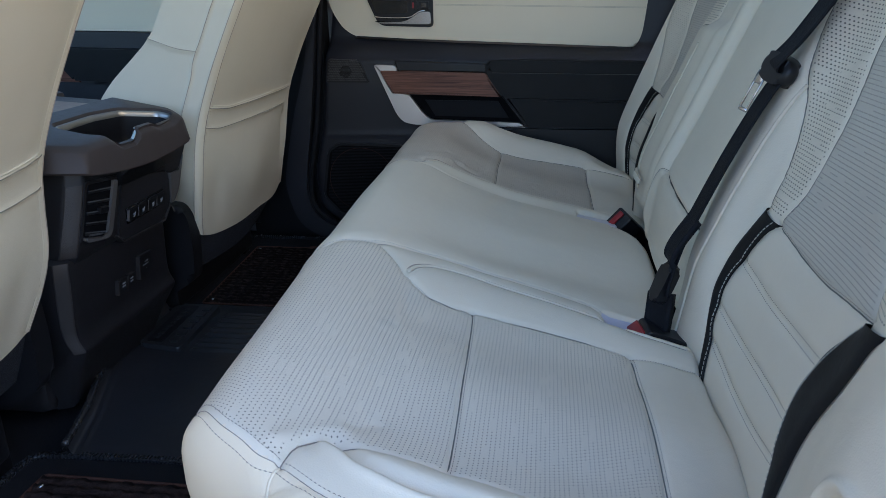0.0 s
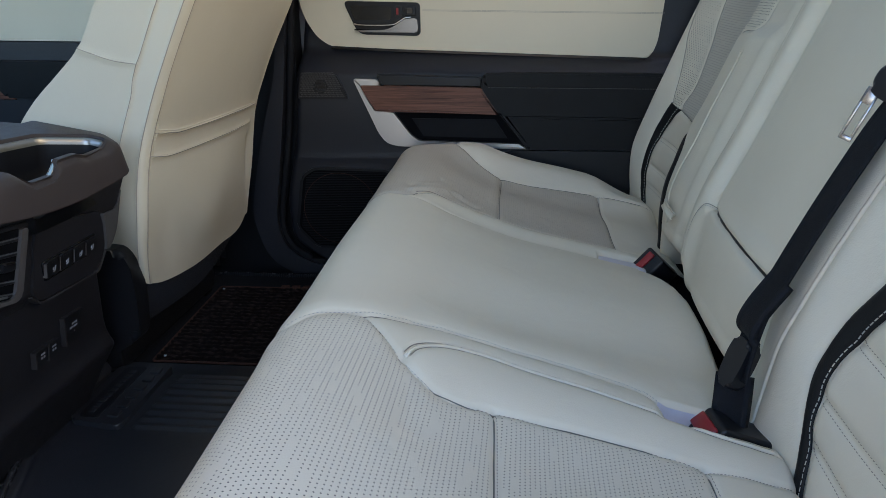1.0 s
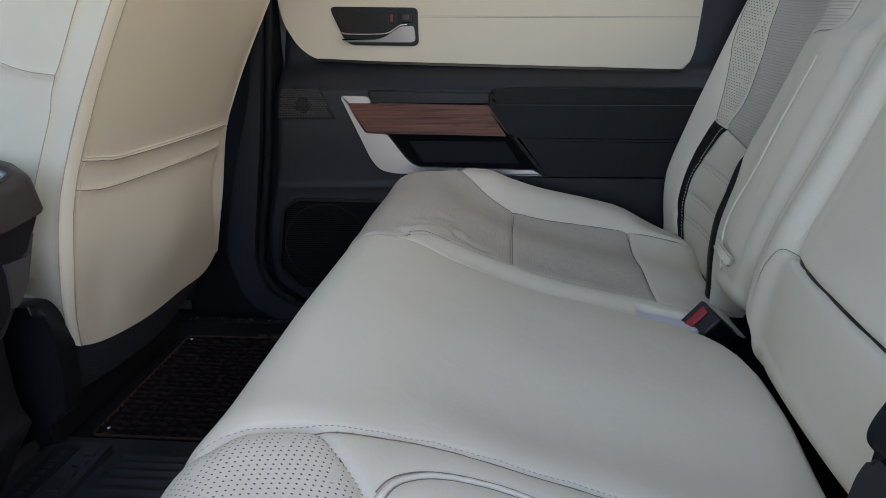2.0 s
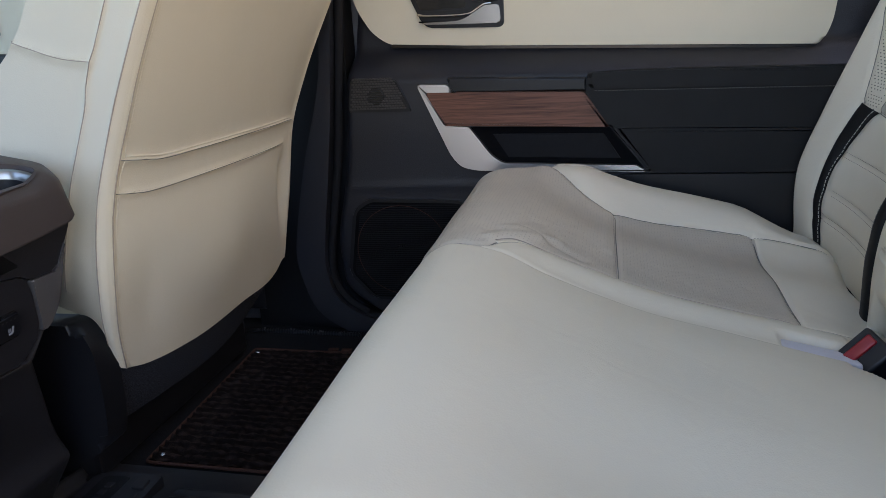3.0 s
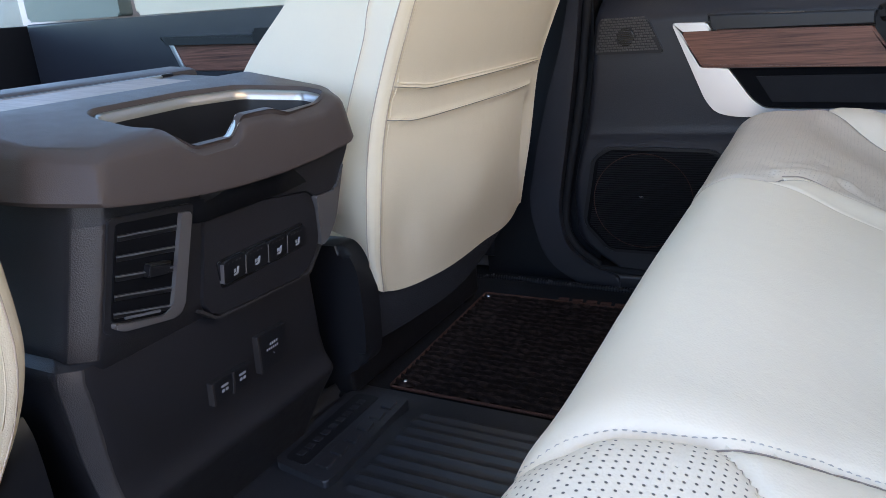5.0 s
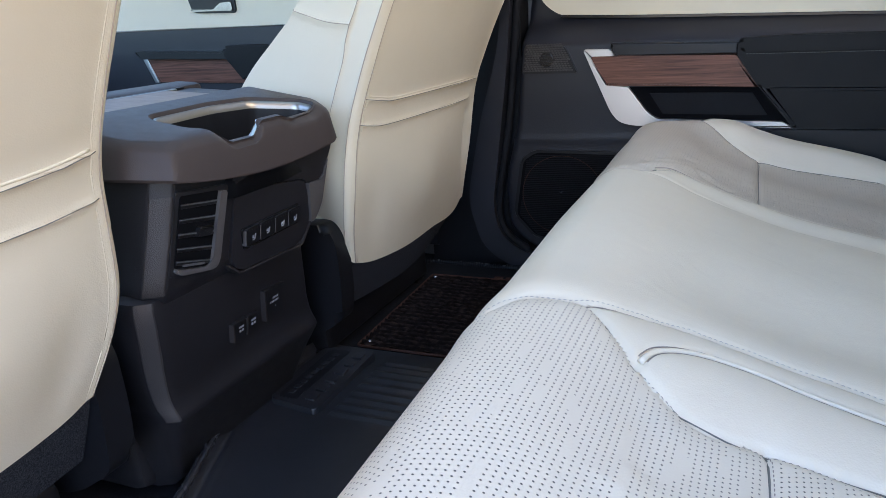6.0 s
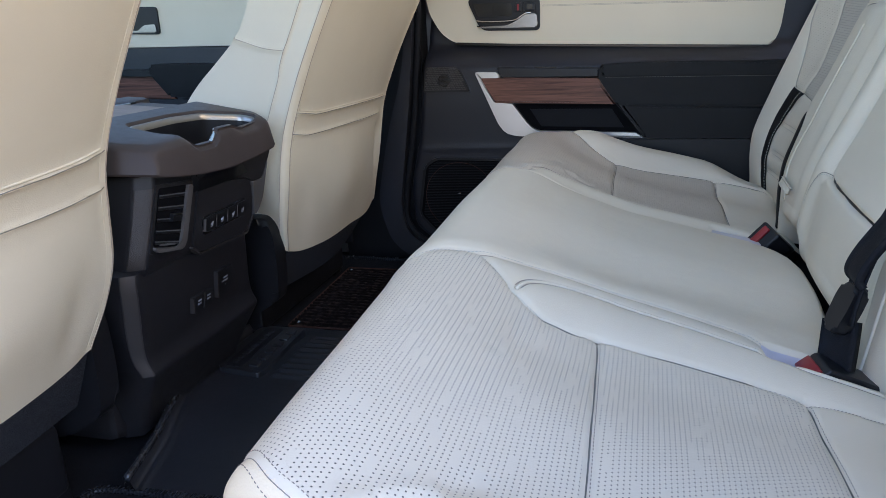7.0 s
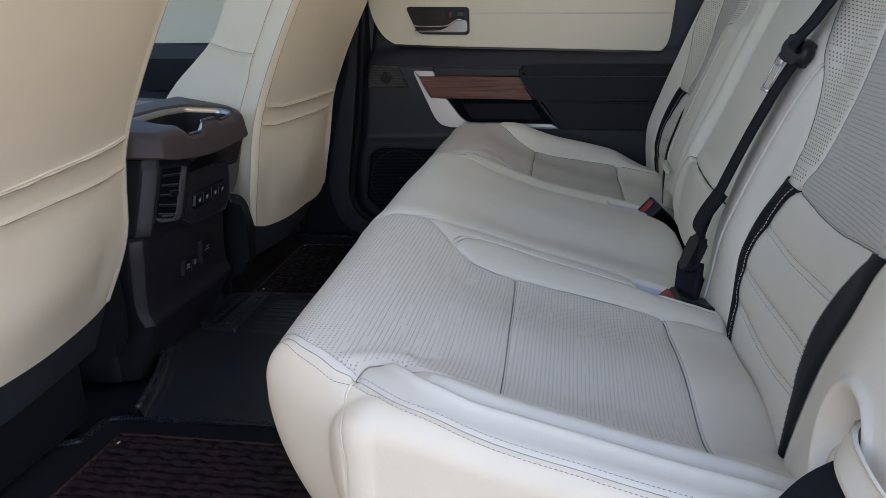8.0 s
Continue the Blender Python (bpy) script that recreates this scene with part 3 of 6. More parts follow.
def wide_cushion_surface(U, V):
    y0, y1 = -0.655, 0.262
    vy = np.clip(V, y0, y1)
    edge = front_line(vy) + FRONT_R + 0.10 * step(-vy, 0.595, 0.68)
    du, dv = np.maximum(0, edge - U), np.maximum(0, y0 - V) + np.maximum(0, V - y1)
    d = np.hypot(du, dv) + 1e-9
    r = (du * FRONT_R + dv * SIDE_R) / (du + dv + 1e-9) + 1e-6
    out, down = roll_over(d, r)
    under = np.maximum(0, down - 0.07)
    x = np.maximum(U, edge) - (out - 2.2 * under ** 2 - 0.10 * under) * du / d
    y = vy + out * dv / d * np.where(V < y0, -1, 1)
    back = step(np.clip(U, edge, 9), -0.035, 0.075)
    bump = smooth_interp(vy, (-0.655, -0.62, -0.565, -0.41, -0.255, -0.205, -0.165, -0.11, -0.07, 0.08, 0.20, 0.262), (0.014, 0.02, 0.0, 0.003, 0.0, 0.011, 0.010, 0.010, 0.007, 0.016, 0.014, 0.006))
    fb = smooth_interp(vy, (-0.655, -0.4, -0.2, 0.05, 0.262), (-0.012, 0.0, 0.002, 0.006, 0.0))
    z = seat_top(np.maximum(U, edge)) + bump * back + fb * (1 - back) - down
    z += lumps(U, V, 0.30, 0.003, 3) * (down < 0.03)
    # the rear edge drops away before the backrests, and a pocket for the buckle opens between pad and bolster
    rear = np.interp(vy, (-0.40, -0.20, -0.144, 0.04, 0.15, 0.20, 0.23, 0.25, 0.262), (0.385, 0.372, 0.350, 0.356, 0.356, 0.348, 0.336, 0.322, 0.305))
    z -= 0.10 * step(U - rear, 0.0, 0.045)
    z -= 0.020 * step(U, 0.258, 0.276) * step(vy, -0.207, -0.199) * (1 - step(vy, -0.172, -0.164))
    return np.stack([x, y, z], -1)


wide = thing("bench_seat_cushion", "off-white leather bench cushion with perforated area and plain middle", "seat cushion", "rear bench cushions")
sh = Sheet(-0.30, 0.43, -0.655 - 0.30, 0.262 + 0.12, 0.003, wide_cushion_surface)
inner_perf = [(-0.094, -0.222), (-0.078, -0.207), (-0.038, -0.187), (-0.014, -0.205), (0.011, -0.231), (0.045, -0.256), (0.075, -0.258), (0.1, -0.252), (0.17, -0.25), (0.24, -0.252), (0.295, -0.257), (0.40, -0.250)]
mid_seam = [(-0.30, -0.224), (-0.16, -0.224), (-0.11, -0.226), (-0.078, -0.207), (-0.038, -0.187), (0.005, -0.160), (0.04, -0.147), (0.086, -0.141), (0.142, -0.141), (0.194, -0.148), (0.235, -0.154), (0.252, -0.159), (0.264, -0.172)]
bolster = [(0.011, -0.231), (0.022, -0.203), (0.048, -0.181), (0.089, -0.171), (0.132, -0.175), (0.173, -0.181), (0.213, -0.187), (0.257, -0.196), (0.30, -0.207), (0.34, -0.212), (0.42, -0.212)]
cross_front = [(0.1, -0.252), (0.104, -0.347), (0.107, -0.445), (0.110, -0.578)]
cross_rear = [(0.295, -0.257), (0.30, -0.354), (0.303, -0.488), (0.302, -0.594)]
outer_perf = [(-0.010, -0.639), (-0.006, -0.616), (0.004, -0.600), (0.018, -0.592), (0.040, -0.588), (0.07, -0.583), (0.114, -0.578), (0.17, -0.580), (0.224, -0.587), (0.302, -0.594), (0.42, -0.60)]
crease = [(0.013, -0.600), (0.03, -0.613), (0.045, -0.624), (0.083, -0.633), (0.13, -0.632), (0.184, -0.634), (0.25, -0.637), (0.32, -0.638), (0.42, -0.64)]
side_seam = [(-0.010, -0.639), (0.026, -0.657), (0.06, -0.664), (0.10, -0.668), (0.17, -0.671), (0.25, -0.674), (0.42, -0.676)]
cap_top = [(-0.145, -0.575), (-0.12, -0.579), (-0.095, -0.591), (-0.069, -0.612), (-0.045, -0.625), (-0.028, -0.634), (-0.010, -0.639)]
cap_front = [(-0.30, -0.572), (-0.22, -0.570), (-0.145, -0.575)]
corner_seam = [(-0.010, -0.639), (-0.018, -0.651), (-0.021, -0.674), (-0.03, -0.705), (-0.06, -0.735), (-0.12, -0.80), (-0.2, -0.88)]
for line in (inner_perf, mid_seam, cross_front, cross_rear, outer_perf):
    sh.groove(spline(line), 0.0032, 0.0035, 0.0022, 0.015)
sh.groove(spline(bolster), 0.0035, 0.003, 0.0015, 0.012)
sh.groove(offset_line(crease, 0.011), 0.008, 0.008)
sh.wrinkle(spline(crease), 0.006, 0.004)
for line in (side_seam, cap_top, cap_front, corner_seam):
    sh.groove(spline(line), 0.003, 0.0012)
for a, b, h in (((-0.02, -0.615), (0.02, -0.57), 0.004), ((0.0, -0.60), (0.04, -0.54), -0.003), ((0.02, -0.25), (0.03, -0.33), -0.0025), ((0.04, -0.275), (0.02, -0.36), 0.002)):
    sh.wrinkle(spline([a, b]), 0.010, h)
sh.settle()
cu, cv = sh.centres()
edge_line = lambda line: np.interp(cu, [p[0] for p in line], [p[1] for p in line])
grid = np.zeros(cu.shape, int)
mid_b = edge_line([(-0.30, -0.224), *spline(mid_seam)[16:].tolist(), (0.44, -0.172)])
in_b = edge_line(spline(inner_perf).tolist())
out_b = edge_line(spline(outer_perf).tolist())
bol_b = edge_line(spline(bolster).tolist())
grid[(cv > mid_b)] = 4
grid[(cv > in_b) & (cv <= mid_b) & (cu > -0.038)] = 3
grid[(cv > bol_b) & (cv <= mid_b) & (cu > 0.011) & (cu < 0.264)] = 5
inner_zone = (cv < in_b) & (cv > out_b) & (cu > -0.010)
grid[inner_zone & (cu > 0.104)] = 1
grid[inner_zone & (cu > 0.299)] = 2
grid[(cv < out_b) & (cu > -0.010)] = 6
grid[(cv < np.interp(cu, [p[0] for p in side_seam], [p[1] for p in side_seam])) & (cu > -0.010)] = 7
cap = (cu <= -0.010) & (cv < np.interp(cu, [-0.30, -0.145, -0.12, -0.095, -0.069, -0.045, -0.028, -0.010], [-0.571, -0.575, -0.579, -0.591, -0.612, -0.625, -0.634, -0.639]))
grid[cap] = 8
grid[cap & (cv < np.interp(cu, [-0.2, -0.12, -0.06, -0.03, -0.021, -0.018, -0.010], [-0.88, -0.80, -0.735, -0.705, -0.674, -0.651, -0.639]))] = 7
grid[(cu > 0.266) & (cv > -0.203) & (cv < -0.168)] = 9
sh.emit(wide, grid, [
    ("front_insert", leather_dots, "perforated off-white leather front seating panel"),
    ("rear_insert", leather_dots, "perforated off-white leather rear seating panel"),
    ("rear_strip", leather, ""), ("inner_bolster", leather, ""), ("middle_pad", leather, "plain off-white leather middle seat pad"),
    ("middle_border", leather, ""), ("outer_bolster", leather, ""), ("side_panel", warm_leather, "cream leather side panel"), ("end_cap", warm_leather, "cream leather corner panel"), ("buckle_pocket", lilac_felt, "pale lilac felt pocket lining")])
sh.stitches(wide, [offset_line(inner_perf, 0.0), offset_line(cross_rear, 0.003), offset_line(cross_front, 0.0025)], thread)
sh.stitches(wide, [offset_line(side_seam, 0.0055), offset_line(side_seam, -0.0055), offset_line(cap_top, 0.006), offset_line(cap_top, -0.006)], thread)
sh.seam(wide, [inner_perf, cross_front, cross_rear], seam_shade_thread)
sh.seam(wide, [outer_perf[:6]], thread, 0.0006)
sh.seam(wide, [cap_top, side_seam], thread, 0.0004)
sh.stitches(wide, [offset_line(mid_seam, 0.004)], pale_thread)
sh.seam(wide, [offset_line(bolster, 0.0036)[3:], offset_line(bolster, -0.0032)[3:], mid_seam[3:]], thread, 0.0006)
sh.piping(wide, spline(bolster)[2:], leather, 0.0026, 0.0012)
sh.piping(wide, spline(cap_front), leather, 0.0022)
sh.piping(wide, spline(corner_seam), warm_leather, 0.0016, -0.0008)


def narrow_cushion_surface(U, V):
    y0, y1 = 0.281, 0.735
    vy = np.clip(V, y0, y1)
    edge = front_line(vy) + FRONT_R + 0.10 * step(vy, 0.66, 0.75)
    du, dv = np.maximum(0, edge - U), np.maximum(0, y0 - V) + np.maximum(0, V - y1)
    d = np.hypot(du, dv) + 1e-9
    r = (du * FRONT_R + dv * np.where(V < y0, 0.012, SIDE_R)) / (du + dv + 1e-9) + 1e-6
    out, down = roll_over(d, r)
    under = np.maximum(0, down - 0.07)
    x = np.maximum(U, edge) - (out - 2.2 * under ** 2 - 0.10 * under) * du / d
    y = vy + out * dv / d * np.where(V < y0, -1, 1)
    back = step(np.clip(U, edge, 9), -0.06, 0.05)
    bump = smooth_interp(vy, (0.285, 0.32, 0.355, 0.5, 0.648, 0.70, 0.735), (0.004, 0.008, 0.0, 0.004, 0.008, 0.036, 0.040))
    tail = 1 - 0.6 * step(U, 0.26, 0.36) * step(vy, 0.66, 0.70)
    z = seat_top(np.maximum(U, edge)) + bump * back * tail - down + 0.001 * (1 - back)
    z += lumps(U, V, 0.28, 0.003, 8) * (down < 0.03)
    # a lined channel beside the inner bolster, and a drop behind the buckle
    z -= 0.022 * step(U, 0.243, 0.262) * (1 - step(vy, 0.300, 0.312))
    z -= 0.13 * step(U, 0.318, 0.336) * (1 - step(vy, 0.322, 0.345))
    return np.stack([x, y, z], -1)


narrow = thing("bench_seat_cushion", "off-white leather single cushion with creased perforated panels beside door", "seat cushion", "rear bench cushions")
sh = Sheet(-0.30, 0.43, 0.281 - 0.15, 0.735 + 0.20, 0.003, narrow_cushion_surface)
f_inner = [(-0.10, 0.278), (-0.06, 0.284), (-0.047, 0.303), (-0.023, 0.330), (0.015, 0.350), (0.06, 0.360), (0.10, 0.358), (0.19, 0.356), (0.285, 0.358), (0.42, 0.350)]
f_outer = [(-0.03, 0.735), (-0.02, 0.72), (0.0, 0.69), (0.023, 0.665), (0.05, 0.650), (0.08, 0.642), (0.15, 0.648), (0.28, 0.662), (0.42, 0.668)]
f_cross = [(0.085, 0.36), (0.082, 0.50), (0.080, 0.642)]
f_rear = [(0.285, 0.358), (0.283, 0.50), (0.280, 0.662)]
f_edge = [(-0.03, 0.735), (0.02, 0.738), (0.12, 0.742), (0.28, 0.742), (0.42, 0.74)]
for line in (f_inner, f_outer, f_cross, f_rear):
    sh.groove(spline(line), 0.0032, 0.0035, 0.002, 0.015)
sh.groove(spline(f_edge), 0.003, 0.002, 0.001, 0.01)
for a, b, h in (((-0.055, 0.31), (-0.01, 0.37), 0.005), ((-0.045, 0.36), (0.01, 0.40), 0.004), ((-0.06, 0.34), (-0.02, 0.43), -0.003), ((-0.02, 0.39), (0.04, 0.38), -0.003), ((0.07, 0.45), (0.07, 0.62), 0.002)):
    sh.wrinkle(spline([a, b]), 0.009, h)
sh.settle()
cu, cv = sh.centres()
grid = np.zeros(cu.shape, int)
in_b, out_b = edge_line(spline(f_inner).tolist()), edge_line(spline(f_outer).tolist())
zone = (cv > in_b) & (cv < out_b)
grid[zone & (cu > 0.082)] = 1
grid[zone & (cu > 0.283)] = 2
grid[(cv <= in_b) & (cu > -0.06)] = 3
grid[(cv >= out_b) & (cu > -0.03)] = 4
grid[(cv > 0.742) | ((cv > 0.735) & (cu < -0.03))] = 5
# cells behind the buckle coloured black for the shade there
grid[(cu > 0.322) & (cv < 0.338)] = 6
sh.emit(narrow, grid, [("front_insert", darker_dots, "darker, creased and perforated front seating panel"), ("rear_insert", darker_dots, "darker perforated rear seating panel"),
                       ("rear_strip", leather, ""), ("inner_bolster", leather, ""), ("outer_bolster", leather, ""), ("side_panel", leather, ""), ("shaded_wall", void_black, "seat wall blackened for the shade behind the buckle")])
sh.stitches(narrow, [offset_line(f_rear, 0.003), offset_line(f_cross, 0.003), offset_line(f_outer, 0.0)], thread)
sh.seam(narrow, [f_rear, f_cross, f_outer, f_inner[:4]], seam_shade_thread)
sh.stitches(narrow, [offset_line(f_inner, -0.005)], pale_thread)
sh.seam(narrow, [offset_line(f_inner, -0.0032)[16:], offset_line(f_inner, 0.0030)[16:], offset_line(f_edge, 0.003)], thread, 0.0006)
sh.piping(narrow, spline(f_inner)[16:], leather, 0.0018)
sh.piping(narrow, spline(f_edge), leather, 0.0018)

for cx, wy, yy in ((0.08, 0.88, -0.2), (0.08, 0.42, 0.51)):
    base = box("bench_plinth", (cx + 0.06, yy, 0.06), (0.30, wy, 0.145), satin_black, bevel=0.01)
    tagged(base, "black moulded base under the rear bench cushion", "plinth", "rear bench bases")

# ---- rear bench: backrests ----
BO, BE, BN = np.array((0.38, 0, 0.2)), np.array((0.3714, 0, 0.9285)), np.array((-0.9285, 0, 0.3714))


def back_surface(ya, yb, profile, r0, r1, bottom, rb=0.03, cut0=0.0, cut1=0.0, reach=(0.055, 0.105), short=None):
    """cut0, cut1: how far the lower corners are drawn in beside the buckles."""
    def fn(U, V):
        low = 1 - step(U, *reach)
        y0, y1 = ya + cut0 * low, yb - cut1 * low
        vy = np.clip(V, y0, y1)
        base = bottom + (short[2] * (1 - step(vy, short[0], short[1])) if short else 0.0)
        uu = np.maximum(U, base)
        dv, du = np.maximum(0, y0 - V) + np.maximum(0, V - y1), np.maximum(0, base - U)
        d = np.hypot(du, dv) + 1e-9
        r = (du * rb + dv * np.where(V < y0, r0, r1)) / (du + dv + 1e-9) + 1e-6
        out, down = roll_over(d, r)
        y = vy + out * dv / d * np.where(V < y0, -1, 1)
        u = uu - out * du / d
        c = profile(uu, vy) - down
        return BO + u[..., None] * BE + c[..., None] * BN + y[..., None] * np.array((0, 1, 0))
    return fn


def near_profile(U, Y):
    c = smooth_interp(U, (-0.06, 0.0, 0.05, 0.1, 0.2, 0.32, 0.5, 0.8), (-0.022, -0.008, -0.001, 0.007, 0.016, 0.018, 0.016, 0.012))
    wing = smooth_interp(Y, (-0.76, -0.70, -0.66, -0.60, -0.55, -0.50, -0.26, -0.22, -0.17, -0.13), (0.030, 0.042, 0.043, 0.028, 0.011, 0.002, 0.0, 0.008, 0.032, 0.036))
    return c + wing * (0.75 + 0.25 * step(U, 0.0, 0.12)) + 0.006 * np.cos((Y + 0.38) / 0.14 * 1.57) * (np.abs(Y + 0.38) < 0.14)


def build_back(name_label, y0, y1, r0, r1, bottom, profile, mirror, off, scoop=None, cut0=0.0, short=None):
    """A backrest with a ribbed lumbar panel between two black bands, punched shoulders and a row-perforated centre."""
    t = thing("bench_back_cushion", name_label, "backrest", "rear bench backrests")
    s = Sheet(bottom - 0.10, 0.74, y0 - 0.16, y1 + 0.16, 0.003, back_surface(y0, y1, profile, r0, r1, bottom, 0.03, cut0, short=short))
    L = lambda pts: [(u, off + mirror * w) for u, w in pts]
    # w runs from the outboard side (negative) to the inboard side
    far = {
        "in_o": [(0.213, 0.172), (0.17, 0.196), (0.12, 0.205), (0.07, 0.204), (0.03, 0.198), (-0.02, 0.196)],
        "in_i": [(0.208, 0.166), (0.165, 0.168), (0.12, 0.170), (0.075, 0.168), (0.03, 0.162), (-0.02, 0.160)],
        "out_i": [(0.221, -0.064), (0.16, -0.086), (0.11, -0.092), (0.06, -0.093), (0.02, -0.087), (-0.02, -0.083)],
        "out_o": [(0.226, -0.096), (0.167, -0.104), (0.11, -0.105), (0.06, -0.106), (0.02, -0.100), (-0.02, -0.094)],
        "top": [(0.208, 0.166), (0.206, 0.10), (0.208, 0.036), (0.214, -0.02), (0.221, -0.064)],
        "p_in_i": [(0.208, 0.166), (0.25, 0.166), (0.30, 0.168), (0.372, 0.172), (0.423, 0.172), (0.55, 0.17), (0.80, 0.16)],
        "p_out_o": [(0.226, -0.096), (0.283, -0.110), (0.33, -0.124), (0.373, -0.137), (0.5, -0.15), (0.80, -0.15)],
        "p_out_i": [(0.221, -0.064), (0.25, -0.055), (0.28, -0.053), (0.354, -0.072), (0.417, -0.089), (0.55, -0.10), (0.80, -0.10)],
        "pipe": [(0.352, 0.266), (0.30, 0.262), (0.257, 0.260), (0.197, 0.258), (0.143, 0.244), (0.10, 0.246), (0.06, 0.262)]}
    near = {
        "in_o": [(0.215, 0.166), (0.200, 0.170), (0.162, 0.185), (0.126, 0.191), (0.093, 0.193), (0.063, 0.188), (0.033, 0.179), (0.010, 0.170), (-0.02, 0.162)],
        "in_i": [(0.207, 0.128), (0.183, 0.146), (0.150, 0.164), (0.111, 0.176), (0.078, 0.177), (0.045, 0.171), (0.024, 0.158), (-0.02, 0.142)],
        "out_i": [(0.210, -0.145), (0.195, -0.130), (0.165, -0.102), (0.125, -0.086), (0.090, -0.085), (0.066, -0.092), (0.039, -0.102), (0.020, -0.112), (-0.02, -0.125)],
        "out_o": [(0.217, -0.190), (0.190, -0.178), (0.160, -0.160), (0.123, -0.141), (0.087, -0.131), (0.054, -0.128), (0.030, -0.129), (-0.02, -0.134)],
        "top": [(0.207, 0.128), (0.199, 0.053), (0.198, -0.016), (0.203, -0.073), (0.210, -0.145)],
        "p_in_i": [(0.207, 0.128), (0.24, 0.112), (0.274, 0.110), (0.329, 0.114), (0.372, 0.125), (0.423, 0.140), (0.55, 0.15), (0.80, 0.14)],
        "p_out_o": [(0.217, -0.190), (0.26, -0.200), (0.31, -0.208), (0.37, -0.215), (0.5, -0.22), (0.80, -0.21)],
        "p_out_i": [(0.210, -0.145), (0.25, -0.115), (0.29, -0.100), (0.35, -0.10), (0.42, -0.135), (0.55, -0.145), (0.80, -0.13)],
        "pipe": [(0.352, 0.207), (0.288, 0.218), (0.219, 0.224), (0.140, 0.232), (0.089, 0.240), (0.034, 0.245), (-0.03, 0.24)]}
    K = far if mirror < 0 else near
    band_in_o = L(K["in_o"])
    band_in_i, band_out_i, band_out_o, lum_top = L(K["in_i"]), L(K["out_i"]), L(K["out_o"]), L(K["top"])
    perf_in_o = L([K["in_o"][0]] + ([(0.25, 0.171), (0.30, 0.173), (0.372, 0.180), (0.386, 0.205), (0.392, 0.255), (0.43, 0.264), (0.6, 0.264), (0.80, 0.25)] if mirror < 0 else [(0.25, 0.170), (0.2875, 0.180), (0.3355, 0.197), (0.354, 0.208), (0.39, 0.221), (0.45, 0.232), (0.6, 0.238), (0.80, 0.23)]))
    perf_in_i, perf_out_o, perf_out_i, pipe = L(K["p_in_i"]), L(K["p_out_o"]), L(K["p_out_i"]), L(K["pipe"])
    for line in (band_in_o, band_in_i, band_out_i, band_out_o, lum_top, perf_in_o, perf_in_i, perf_out_o, perf_out_i):
        s.groove(spline(line), 0.0032, 0.0028, 0.0015, 0.012)
    if mirror < 0:
        ribs = [L([(0.143, 0.176), (0.147, 0.04), (0.150, -0.088)]), L([(0.084, 0.173), (0.088, 0.04), (0.092, -0.086)]), L([(0.045, 0.166), (0.05, 0.04), (0.053, -0.105)])]
    else:
        ribs = [L([(0.146, 0.166), (0.138, 0.077), (0.141, -0.010), (0.147, -0.090)]), L([(0.081, 0.176), (0.075, 0.107), (0.078, 0.008), (0.084, -0.085)]), L([(0.040, 0.166), (0.030, 0.074), (0.033, -0.019), (0.045, -0.098)])]
    for line in ribs:
        s.groove(spline(line), 0.006, 0.0026, 0.0009, 0.014)
    s.groove(spline(pipe), 0.003, 0.0015, 0.0008, 0.008)
    if scoop:
        q = np.hypot((s.U - scoop[0]) / scoop[2], (s.V - scoop[1]) / scoop[3])
        s.D -= scoop[4] * (1 - step(q, 0.72, 1.0))
        s.D += 0.004 * np.exp(-((q - 1.08) / 0.10) ** 2)
    s.settle()
    cu, cv = s.centres()
    cw = (cv - off) * mirror
    E = lambda line: np.interp(cu, *zip(*sorted([(p[0], (p[1] - off) * mirror) for p in spline(line).tolist()])))
    g = np.zeros(cu.shape, int)
    low = cu < 0.209
    bio, bii, boi, boo = E(band_in_o), E(band_in_i), E(band_out_i), E(band_out_o)
    top = np.interp(cw, *zip(*sorted([((p[1] - off) * mirror, p[0]) for p in spline(lum_top).tolist()])))
    g[(cw < bii) & (cw > boi) & (cu < top)] = 1
    g[(cw >= bii) & (cw < bio) & (cu < 0.215) & ((cu < top) | (cw > 0.13))] = 2
    g[(cw <= boi) & (cw > boo) & (cu < 0.216) & ((cu < top) | (cw < -0.11))] = 3
    g[(cw >= bio) & (cu < 0.215)] = 0
    high = (cu >= top) & (g != 2) & (g != 3)
    pio, pii, poo, poi = E(perf_in_o), E(perf_in_i), E(perf_out_o), E(perf_out_i)
    g[high & (cw < pii) & (cw > poi)] = 4
    g[high & (cw >= pii) & (cw < pio) & (cu > 0.203)] = 5
    g[high & (cw <= poi) & (cw > poo) & (cu > 0.208)] = 6
    g[(cw <= boo) & (cu < 0.216) | (cw <= poo) & (cu >= 0.216)] = 7
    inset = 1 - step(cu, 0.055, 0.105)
    # walls past the rolled edges coloured black for shade in the cracks
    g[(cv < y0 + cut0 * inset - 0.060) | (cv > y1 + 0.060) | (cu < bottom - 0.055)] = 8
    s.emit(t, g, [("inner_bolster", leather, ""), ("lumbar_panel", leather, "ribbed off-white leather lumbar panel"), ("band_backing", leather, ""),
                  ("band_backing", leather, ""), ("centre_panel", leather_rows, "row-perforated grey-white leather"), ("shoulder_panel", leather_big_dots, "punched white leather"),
                  ("shoulder_panel", leather_big_dots, "punched white leather"), ("outer_bolster", leather, ""), ("shaded_wall", void_black, "side wall blackened for the shade of the crack")])
    s.patch(t, band_in_o, band_in_i, black_leather, "band", "black leather band", sewn=2)
    s.patch(t, band_out_o, band_out_i, black_leather, "band", "black leather band", 0.0048, sewn=2)
    s.seam(t, [lum_top, perf_in_o, perf_in_i, perf_out_o, perf_out_i], seam_shade_thread, 0.0007)
